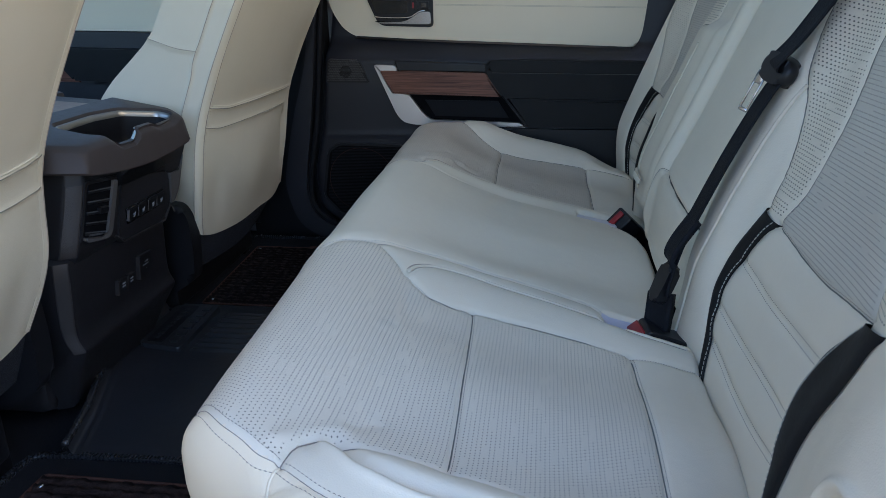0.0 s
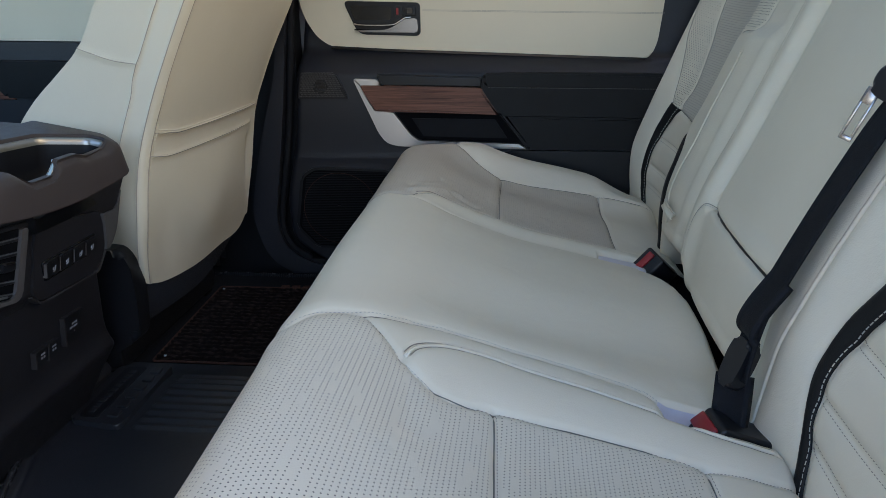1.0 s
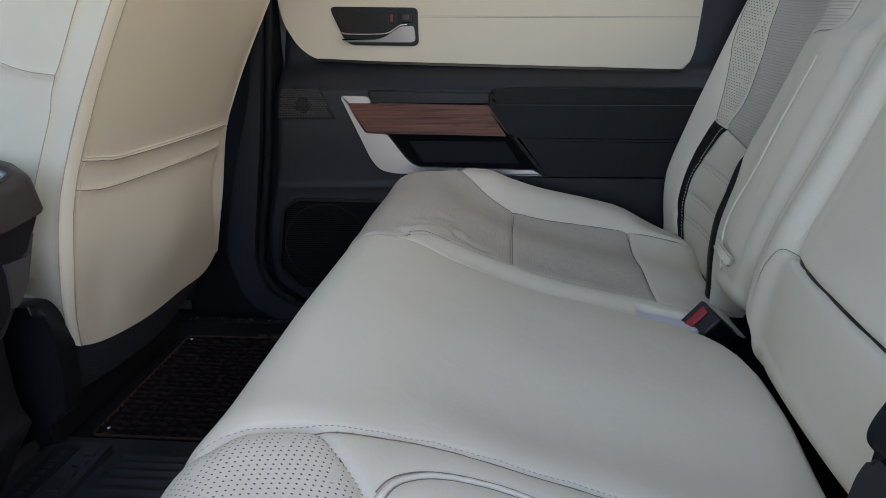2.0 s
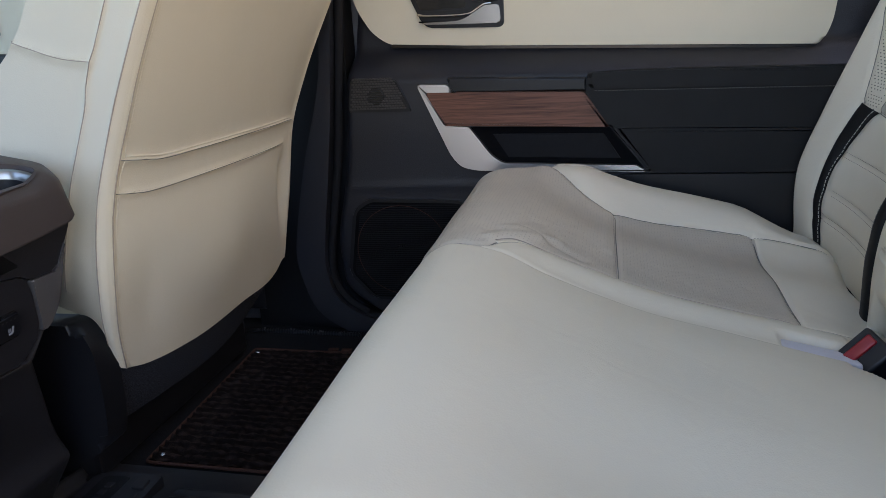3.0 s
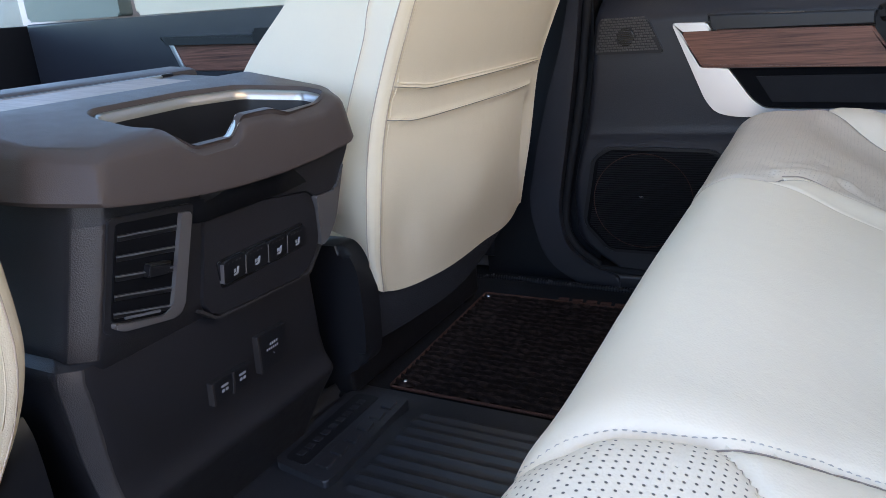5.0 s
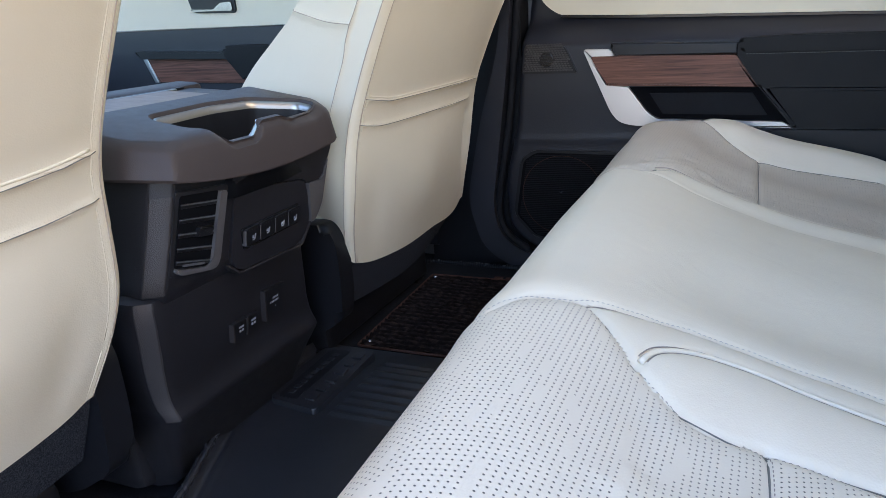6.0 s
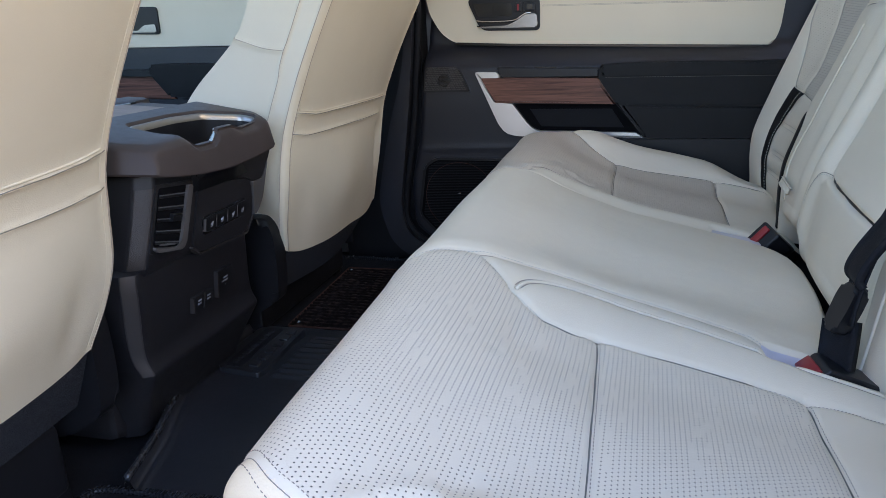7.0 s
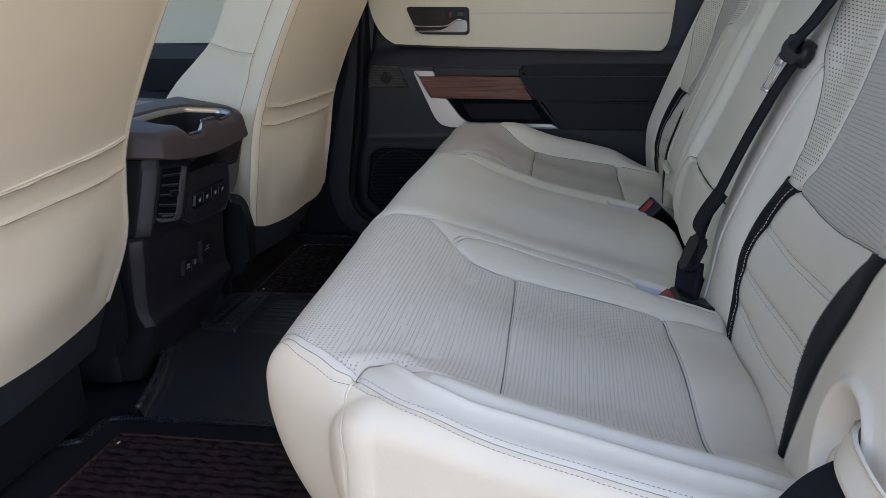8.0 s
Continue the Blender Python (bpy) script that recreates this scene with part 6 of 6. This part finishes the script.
panel("speaker_badge", rounded([(-0.312, 0.1755), (-0.304, 0.1755), (-0.304, 0.1725), (-0.312, 0.1725)], 0.0008, 2), 0.802, 0.002, steel, speaker, bevel=0.0)

# weather seal and pillar trim in front of the door
seal = [(-0.392, 0.825, 0.74), (-0.398, 0.822, 0.60), (-0.410, 0.818, 0.45), (-0.424, 0.818, 0.33), (-0.455, 0.818, 0.14), (-0.440, 0.816, 0.075), (-0.395, 0.814, 0.040), (-0.34, 0.812, 0.026), (0.1, 0.812, 0.02)]
tube("door_seal", spline(seal), 0.008, matte_rubber, door, "black rubber weather seal", sides=10)
tagged(prism("pillar_trim", rounded([(-0.398, 0.74), (-0.404, 0.60), (-0.418, 0.45), (-0.434, 0.33), (-0.463, 0.14), (-0.449, 0.072), (-0.402, 0.036), (-0.345, 0.020), (-0.345, -0.02), (-0.405, -0.012), (-0.492, 0.037), (-0.522, 0.148), (-0.507, 0.225), (-0.484, 0.328), (-0.436, 0.480), (-0.425, 0.60), (-0.420, 0.74)], [0.004, 0.1, 0.1, 0.1, 0.08, 0.05, 0.05, 0.01, 0.004, 0.03, 0.06, 0.08, 0.1, 0.1, 0.1, 0.1, 0.004], 6), "y", 0.86, 0.796, door_plastic, None, "", 0.006, 4), "dark moulded pillar trim beside the far front seat", "trim", kind="structure")
tagged(prism("trim", [(-0.64, 0.74), (-0.40, 0.74), (-0.40, 0.0), (-0.35, -0.02), (-0.64, -0.02)], "y", 0.90, 0.845, satin_black, None, "", 0.004), "black inner sill trim behind the far front seat", "trim", kind="structure")
tagged(prism("trim", rounded([(-0.36, 0.024), (0.5, 0.016), (0.5, -0.03), (-0.36, -0.03)], 0.006, 3), "y", 0.87, 0.800, door_plastic, None, "", 0.008, 4), "dark plastic sill trim under the far door", "trim", kind="structure")

# ---- far front door, seen past the seats ----
fdoor = thing("door_2", "closed far front door with cream upper panel and wood trim", "door", kind="structure")
FD = 0.84
panel("lower_panel", [(-1.98, 0.02), (-0.62, 0.02), (-0.62, 0.545), (-1.0, 0.553), (-1.52, 0.563), (-1.98, 0.572)], FD, 0.05, door_plastic, fdoor, "charcoal lower door panel", 0.01, 3)
panel("upper_panel", rounded([(-1.552, 0.567), (-0.66, 0.548), (-0.64, 0.76), (-1.565, 0.76)], 0.01), FD + 0.012, 0.04, door_beige, fdoor, "cream leatherette upper panel", 0.008, 3)
panel("mirror_panel", rounded([(-1.98, 0.577), (-1.612, 0.569), (-1.612, 0.76), (-1.98, 0.76)], 0.01), FD + 0.012, 0.04, quarter_grey, fdoor, "dark greenish grey corner panel", 0.008, 3)
panel("silver_trim", [(-1.448, 0.507), (-1.432, 0.507), (-1.398, 0.430), (-1.412, 0.430)], FD - 0.010, 0.02, satin_silver, fdoor, "satin silver strip", 0.002)
panel("wood_inlay", [(-1.430, 0.492), (-1.135, 0.482), (-1.10, 0.42), (-1.396, 0.430)], FD - 0.008, 0.02, walnut, fdoor, "walnut wood inlay", 0.003)
panel("ledge", rounded([(-1.445, 0.512), (-1.13, 0.500), (-1.13, 0.482), (-1.43, 0.492)], 0.003), FD - 0.03, 0.04, satin_black, fdoor, "black ledge", 0.004)
panel("armrest", rounded([(-1.14, 0.515), (-0.70, 0.505), (-0.70, 0.42), (-1.09, 0.43), (-1.14, 0.49)], 0.008), FD - 0.05, 0.06, black_leather, fdoor, "black leather armrest", 0.01, 4)
fh = panel("handle_recess", rounded([(-1.285, 0.668), (-1.13, 0.661), (-1.13, 0.590), (-1.262, 0.597)], 0.01), FD + 0.006, 0.012, satin_black, fdoor, "black handle recess", 0.002)
panel("pull_lever", rounded([(-1.268, 0.606), (-1.195, 0.602), (-1.172, 0.616), (-1.138, 0.617), (-1.136, 0.596), (-1.262, 0.600)], 0.004), FD + 0.002, 0.006, dark_chrome, fh, "dark satin chrome lever", 0.002)

# ---- seat belts and buckles ----
def on_back(u, y, c):
    p = BO + u * BE + c * BN
    return (p[0], y, p[2])


def strap(name, pts, width, mat, parent, label="", thick=0.0011, across=(0, 1, 0)):
    p = spline(pts, 10)
    tan = np.gradient(p, axis=0)
    tan /= np.linalg.norm(tan, axis=1)[:, None]
    ac_ = np.array(across, float) - tan * (tan @ np.array(across, float))[:, None]
    ac_ /= np.linalg.norm(ac_, axis=1)[:, None]
    nn = np.cross(ac_, tan)
    v, f = [], []
    cols = 7
    for side in (1, -1):
        for q, aa, n0 in zip(p, ac_, nn):
            for k in range(cols):
                s = (k / (cols - 1) - 0.5)
                v.append(q + aa * width * s + n0 * side * thick * (0.55 + 0.45 * (abs(s) > 0.4)))
    m = len(p)
    for i in range(m - 1):
        for k in range(cols - 1):
            a0 = i * cols + k
            f.append((a0, a0 + 1, a0 + cols + 1, a0 + cols))
            b0 = m * cols + a0
            f.append((b0, b0 + cols, b0 + cols + 1, b0 + 1))
        for k in (0, cols - 1):
            a0, b0 = i * cols + k, m * cols + i * cols + k
            f.append((a0, a0 + cols, b0 + cols, b0))
    return mesh_object(name, v, f, mat, parent, label)


def back_frame(u, y, c):
    """Axes of the bench back at a place on it: first up along it, then across, then out of it."""
    x, yy, z = on_back(u, y, c)
    return Matrix(((BE[0], 0, BN[0], x), (0, 1, 0, yy), (BE[2], 0, BN[2], z), (0, 0, 0, 1)))


def back_prism(name, outline, c0, c1, at, mat, parent, label="", bevel=0.002, segs=3, turn=0.0, tip=0.0):
    """A plate lying on the bench back: outline in lengths up and across, thick from c0 to c1."""
    bm = bmesh.new()
    top = [bm.verts.new((a, b, c1)) for a, b in outline]
    bot = [bm.verts.new((a, b, c0)) for a, b in outline]
    ft, fb = bm.faces.new(top), bm.faces.new(bot[::-1])
    for i in range(len(outline)):
        j = (i + 1) % len(outline)
        bm.faces.new((top[i], bot[i], bot[j], top[j]))
    if bevel:
        bmesh.ops.bevel(bm, geom=list(ft.edges) + list(fb.edges), offset=bevel, segments=segs, profile=0.5, affect="EDGES")
    bm.transform(at @ Matrix.Rotation(radians(turn), 4, "Z") @ Matrix.Rotation(radians(tip), 4, "X"))
    return sharpen(part(name, bm, mat, parent, label), 40)


belt = thing("seat_belt", "black webbing centre seat belt with tongue hanging along the backrest", "seat belt", "seat belts")
LEANING = tuple(np.array((0, 0.98, 0)) + 0.02 * BN)
strap("webbing", [on_back(0.73, -0.272, 0.062), on_back(0.60, -0.240, 0.061), on_back(0.47, -0.200, 0.062), on_back(0.40, -0.176, 0.067), on_back(0.362, -0.162, 0.074), on_back(0.352, -0.159, 0.068)], 0.045, webbing, belt, "black woven webbing", across=LEANING)
strap("webbing", [on_back(0.366, -0.166, 0.056), on_back(0.33, -0.161, 0.064), on_back(0.25, -0.158, 0.069), on_back(0.17, -0.150, 0.068), on_back(0.115, -0.146, 0.066), on_back(0.07, -0.156, 0.062), on_back(0.045, -0.164, 0.057)], 0.042, webbing, belt, "black woven webbing", across=LEANING)
strap("webbing_fold", [on_back(0.155, -0.150, 0.065), on_back(0.118, -0.149, 0.071), on_back(0.095, -0.150, 0.071), on_back(0.086, -0.152, 0.062)], 0.044, webbing, belt, "", 0.004, across=LEANING)
grip_shape = [(0.0175 * math.copysign(abs(math.cos(a)) ** 0.8, math.cos(a)), 0.033 * math.copysign(abs(math.sin(a)) ** 0.8, math.sin(a))) for a in np.linspace(0, 2 * math.pi, 36, endpoint=False)]
grip = back_prism("tongue_grip", grip_shape, -0.009, 0.009, back_frame(0.356, -0.158, 0.064), satin_black, belt, "black plastic tongue grip", 0.007, 4, -6.0, 12.0)
tongue_at = back_frame(0.318, -0.124, 0.070) @ Matrix.Rotation(radians(-4), 4, "Z") @ Matrix.Rotation(radians(52), 4, "X")
bm = bmesh.new()
for c, size in (((0.004, 0.0048, 0), (0.046, 0.0030, 0.002)), ((0.004, -0.0048, 0), (0.046, 0.0030, 0.002)), ((-0.020, 0, 0), (0.005, 0.0126, 0.002)), ((0.022, 0, 0), (0.016, 0.0126, 0.002))):
    box_mesh(bm, (0, 0, 0), size, tongue_at @ Matrix.Translation(c), 0.0008)
part("tongue", bm, steel, belt, "polished steel tongue")
back_prism("anchor_cover", rounded([(0.024, -0.013), (0.027, 0.012), (0.010, 0.016), (-0.028, 0.013), (-0.028, -0.011), (0.0, -0.014)], 0.007, 5), -0.008, 0.008, back_frame(0.060, -0.156, 0.062), satin_black, belt, "black plastic anchor cover", 0.005, 4, 10.0, 15.0)
strap("anchor_strap", [on_back(0.045, -0.152, 0.058), on_back(0.015, -0.164, 0.050), on_back(-0.02, -0.172, 0.040), on_back(-0.06, -0.17, 0.02)], 0.036, webbing, belt, "", 0.006, across=tuple(np.array((0, 0.7, 0)) + 0.6 * BN))


def buckle(x, y, z, yaw, pitch, label, high=0.027, deep=0.078, red=0.018, up=0.001, axes=None):
    t = thing("belt_buckle", label, "buckle", "belt buckles")
    m = Matrix.Rotation(radians(yaw), 4, "Z") @ Matrix.Rotation(radians(pitch), 4, "Y")
    if axes:
        m = Matrix(axes).transposed().to_4x4()
    base = Matrix.Translation((x, y, z)) @ m
    wide_ = 0.046
    bm = bmesh.new()
    # a block whose front slopes back, narrowing to the stalk
    prof = [(0.0, -high / 2), (0.018, high / 2), (deep - 0.016, high / 2 - 0.002), (deep, 0.0), (deep, -high / 2)]
    sides = []
    for s in (-1, 1):
        sides.append([bm.verts.new((a, s * wide_ / 2 * (1.0 if a < deep - 0.02 else 0.8), b)) for a, b in prof])
    bm.faces.new(sides[0])
    bm.faces.new(sides[1][::-1])
    for i in range(5):
        j = (i + 1) % 5
        bm.faces.new((sides[0][i], sides[1][i], sides[1][j], sides[0][j]))
    bmesh.ops.bevel(bm, geom=list(bm.edges), offset=0.0035, segments=3, profile=0.5, affect="EDGES")
    bm.transform(base)
    sharpen(part("housing", bm, satin_black, t, "black plastic housing"), 40)
    slope = math.atan2(0.018, high)
    bm = bmesh.new()
    box_mesh(bm, (0, 0, 0), (0.006, wide_ - 0.009, red), base @ Matrix.Translation((0.0082 + up * 0.66, 0, up)) @ Matrix.Rotation(slope, 4, "Y"), 0.002)
    part("release_button", bm, red_plastic, t, "red release button")
    strap("stalk", [tuple(base @ Vector((deep - 0.008, 0, -0.004))), tuple(base @ Vector((deep + 0.022, 0, -0.014))), tuple(base @ Vector((deep + 0.05, 0, -0.035)))], 0.032, webbing, t, "", 0.003, across=tuple((m @ Vector((0, 1, 0)))))
    return t


buckle(0.300, -0.186, 0.2235, 8, 21, "black belt buckle with red button beside the near cushion", 0.029, 0.10)
buckle(0.316, 0.284, 0.232, 0, 0, "black belt buckle with red button beside the far cushion", 0.032, 0.070, 0.012, -0.003, ((0.72, 0.27, -0.634), (0.66, 0.0, 0.75), (0.2025, -0.958, -0.178)))
felt = tagged(box("felt_strip", (0.283, 0.288, 0.2185), (0.080, 0.030, 0.016), lilac_felt, None, "", m=Matrix.Rotation(radians(12), 4, "Y"), bevel=0.005), "pale lilac felt strip beside the far buckle", "felt strip")
far_strap = thing("seat_belt", "short black belt strap between the far backrest and middle backrest", "seat belt", "seat belts")
strap("webbing", [(0.455, 0.372, 0.345), (0.425, 0.358, 0.318), (0.398, 0.342, 0.290), (0.385, 0.335, 0.268), (0.380, 0.330, 0.240)], 0.026, webbing, far_strap, "", 0.0015, across=(0.25, 0.95, 0.1))

strap("leather_tab", [on_back(0.086, 0.405, 0.046), on_back(0.088, 0.375, 0.056), on_back(0.087, 0.345, 0.058), on_back(0.082, 0.318, 0.050)], 0.011, leather, far_back, "off-white leather tab", 0.0028, across=tuple(BE))

# recliner cover and belt end on the outboard side of the near backrest
rec = thing("recliner_cover", "cream moulded recliner cover with leather pull strap on near backrest", "recliner cover")
UP_BACK = tuple(BE)
strap("pull_strap", [on_back(0.106, -0.672, 0.030), on_back(0.105, -0.686, 0.044), on_back(0.103, -0.704, 0.055), on_back(0.100, -0.730, 0.060), on_back(0.095, -0.765, 0.055), on_back(0.088, -0.80, 0.04)], 0.024, leather, rec, "cream leather pull strap", 0.0022, across=UP_BACK)
strap("cover_pad", [on_back(0.092, -0.650, 0.024), on_back(0.080, -0.666, 0.030), on_back(0.074, -0.690, 0.034), on_back(0.066, -0.715, 0.034)], 0.034, door_beige, rec, "cream inner pad", 0.005, across=UP_BACK)
belt_end = thing("seat_belt", "black lap belt end lying across the near outboard cushion corner", "seat belt", "seat belts")
strap("webbing", [on_back(0.088, -0.702, 0.030), on_back(0.074, -0.704, 0.044), on_back(0.052, -0.702, 0.054), on_back(0.022, -0.700, 0.060), on_back(-0.01, -0.705, 0.070), (0.29, -0.735, 0.16), (0.28, -0.745, 0.10)], 0.046, webbing, belt_end)

# ---- floor mats ----
def carpet_mat(side, label):
    t = thing("floor_mat", label, "floor mat", "carpet floor mats")
    S = lambda pts: [(x, side * y) for x, y in pts]
    wavy = [(-0.72, 0.47), (-0.647, 0.386), (-0.643, 0.338), (-0.628, 0.322), (-0.595, 0.329), (-0.566, 0.316), (-0.563, 0.275), (-0.553, 0.250), (-0.500, 0.243), (-0.297, 0.237), (-0.05, 0.235)]
    plain = [(-0.64, 0.72), (-0.632, 0.775), (-0.45, 0.777), (-0.05, 0.775)]
    base = spline(wavy, 6).tolist() + [(-0.05, 0.785), (-0.70, 0.785)] if side < 0 else rounded([(-0.66, 0.40), (-0.652, 0.325), (-0.600, 0.310), (-0.572, 0.300), (-0.05, 0.300), (-0.05, 0.775), (-0.632, 0.779)], 0.02, 4)
    prism("mat_base", S(base) if side > 0 else S(base)[::-1], "z", -0.012, -0.001, carpet, t, "black carpet border", 0.003)
    x0, y0, y1 = (-0.570, 0.320, 0.690) if side > 0 else (-0.511, 0.293, 0.70)
    skew = lambda y: 0.014 * (y1 - y) / (y1 - y0) if side > 0 else 0.0 * y
    def ribs(U, V):
        wave = 0.0034 * np.sin(2 * np.pi * (V + 0.0030 * np.sin(U * 190 + np.floor(V / 0.05)) + 0.0016 * np.sin(U * 95 + V * 300)) / 0.0165) + 0.0004 * np.sin(U * 1200 + np.floor(V / 0.0145) * 2.4)
        return np.stack([U + skew(V), side * V, 0.004 + wave + 0.0005 * noise_grid(U, V)], -1)
    s = Sheet(x0, -0.08, y0, y1, 0.0035, ribs, flip=(side < 0))
    s.settle()
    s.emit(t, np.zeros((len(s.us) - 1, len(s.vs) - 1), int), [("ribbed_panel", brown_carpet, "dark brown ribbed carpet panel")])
    ring = rounded([(x0 - 0.002, y0 - 0.002), (-0.075, y0 - 0.002), (-0.075, y1 + 0.002), (x0 - 0.004, y1 + 0.002)], 0.008, 4)
    tube("binding", [(x + skew(y), side * y, 0.003) for x, y in ring], 0.0026, brown_binding, t, "thin brown binding", closed=True)
    edge = spline(wavy if side < 0 else plain, 10)
    e3 = np.column_stack([edge[:, 0], side * edge[:, 1], np.full(len(edge), 0.002)])
    tube("edge_roll", e3, 0.0042, satin_black, t, "black overlocked edge", sides=8)
    ln = np.concatenate([[0], np.cumsum(np.linalg.norm(np.diff(e3, axis=0), axis=1))])
    bm = bmesh.new()
    for d in np.arange(0.003, ln[-1], 0.0056):
        q = [float(np.interp(d, ln, e3[:, k])) for k in range(3)]
        box_mesh(bm, (q[0], q[1], q[2] + 0.0012), (0.0026, 0.0088, 0.0076) if abs(np.interp(d, ln, np.gradient(e3[:, 0]))) > abs(np.interp(d, ln, np.gradient(e3[:, 1]))) else (0.0088, 0.0026, 0.0076))
    tagged(part("overlock", bm, lip_rubber, t, "black overlock stitches", smooth=False), kind="stuff")
    for x, y in ([(-0.541, 0.334), (-0.560, 0.672)] if side > 0 else [(-0.500, 0.318)]):
        bm = bmesh.new()
        bmesh.ops.create_uvsphere(bm, u_segments=12, v_segments=8, radius=1)
        bm.transform(Matrix.Translation((x, side * y, 0.006)) @ Matrix.Diagonal((0.005, 0.005, 0.003, 1)))
        part("snap", bm, steel, t, "small steel snap")
    if side > 0:
        for k in range(6):
            bm = bmesh.new()
            box_mesh(bm, (0, 0, 0), (0.019, 0.010, 0.003), Matrix.Translation((-0.425 + 0.026 * k, 0.7075, 0.0018)) @ Matrix.Rotation(radians(8), 4, "Z"), 0.001)
            part("emblem_bar", bm, brown_binding, t, "embroidered brown bar")
    return t


def noise_grid(U, V):
    return np.sin(U * 830 + 3 * np.sin(V * 410)) * np.sin(V * 760 + 2 * np.sin(U * 370))


carpet_mat(1, "dark brown ribbed carpet mat in the far footwell")
carpet_mat(-1, "dark brown ribbed carpet mat in the near footwell")

rub = thing("rubber_mat", "black moulded rubber mat over the floor tunnel", "floor mat")


def hump(x, y):
    return 0.006 + 0.010 * step(y, -0.22, 0.0) * (1 - step(y, 0.20, 0.30))


def rubber_surface(U, V):
    """A moulded mat: a lip along the front edge and ribs under the feet."""
    xl = smooth_interp(V, (-0.245, -0.20, -0.14, -0.09, -0.04, 0.01, 0.15, 0.31), (-0.515, -0.528, -0.544, -0.562, -0.579, -0.598, -0.612, -0.618))
    x = xl + U * (-0.04 - xl)
    s = x - xl
    z = hump(x, V) + 0.019 * np.exp(-((s - 0.006) / 0.006) ** 2) + 0.002 * np.exp(-((s - 0.024) / 0.005) ** 2)
    rib = 0.0045 * step(np.cos((V - 0.078) / 0.0218 * 2 * np.pi), 0.25, 0.75) * step(x, -0.468, -0.462) * step(V, 0.06, 0.068) * (1 - step(V, 0.258, 0.266))
    return np.stack([x, V, z + rib], -1)


rs = Sheet(0, 1, -0.245, 0.305, 0.0035, rubber_surface)
rs.us = np.linspace(0, 1, 190)
rs.U, rs.V = np.meshgrid(rs.us, rs.vs, indexing="ij")
rs.P, rs.D, rs.near = rubber_surface(rs.U, rs.V), np.zeros_like(rs.U), np.full_like(rs.U, 9.0)
rs.settle()
rs.emit(rub, np.zeros((len(rs.us) - 1, len(rs.vs) - 1), int), [("mat_body", rubber, "black ribbed rubber")])
lip_v = np.linspace(-0.245, 0.10, 60)
lip_x = smooth_interp(lip_v, (-0.245, -0.20, -0.14, -0.09, -0.04, 0.01, 0.15, 0.31), (-0.515, -0.528, -0.544, -0.562, -0.579, -0.598, -0.612, -0.618)) + 0.006
tube("mat_lip", np.column_stack([lip_x, lip_v, hump(lip_x, lip_v) + 0.0170]), 0.0056, lip_rubber, rub, "smooth raised rubber lip", sides=10)
plate = prism("emblem_plate", rounded([(-0.565, 0.078), (-0.486, 0.066), (-0.482, 0.083), (-0.490, 0.264), (-0.574, 0.259), (-0.583, 0.245), (-0.576, 0.09)], 0.006, 4), "z", 0.010, 0.0255, rubber, rub, "raised rubber emblem plate", 0.003)
prism("plate_recess", rounded([(-0.562, 0.088), (-0.528, 0.084), (-0.530, 0.252), (-0.567, 0.250)], 0.006, 4), "z", 0.018, 0.0262, satin_black, plate, "", 0.0006)
for k in range(6):
    prism("emblem_bar", rounded([(-0.515, 0.088 + 0.028 * k), (-0.497, 0.087 + 0.028 * k), (-0.499, 0.107 + 0.028 * k), (-0.516, 0.108 + 0.028 * k)], 0.002, 3), "z", 0.018, 0.0290, rubber, plate, "", 0.001)
for k in range(9):
    prism("small_bar", rounded([(-0.552, 0.098 + 0.016 * k), (-0.542, 0.098 + 0.016 * k), (-0.542, 0.108 + 0.016 * k), (-0.552, 0.108 + 0.016 * k)], 0.001, 2), "z", 0.018, 0.0275, rubber, plate, "", 0.0)

# seat bolts under the passenger seat
for x, y in ((-0.734, -0.174), (-0.655, -0.227)):
    bm = bmesh.new()
    bmesh.ops.create_cone(bm, cap_ends=True, segments=6, radius1=0.006, radius2=0.006, depth=0.008)
    bm.transform(Matrix.Translation((x, y, 0.003)))
    tagged(part("bolt", bm, steel), "small steel bolt in the carpet under the seat", "bolt", "seat bolts")
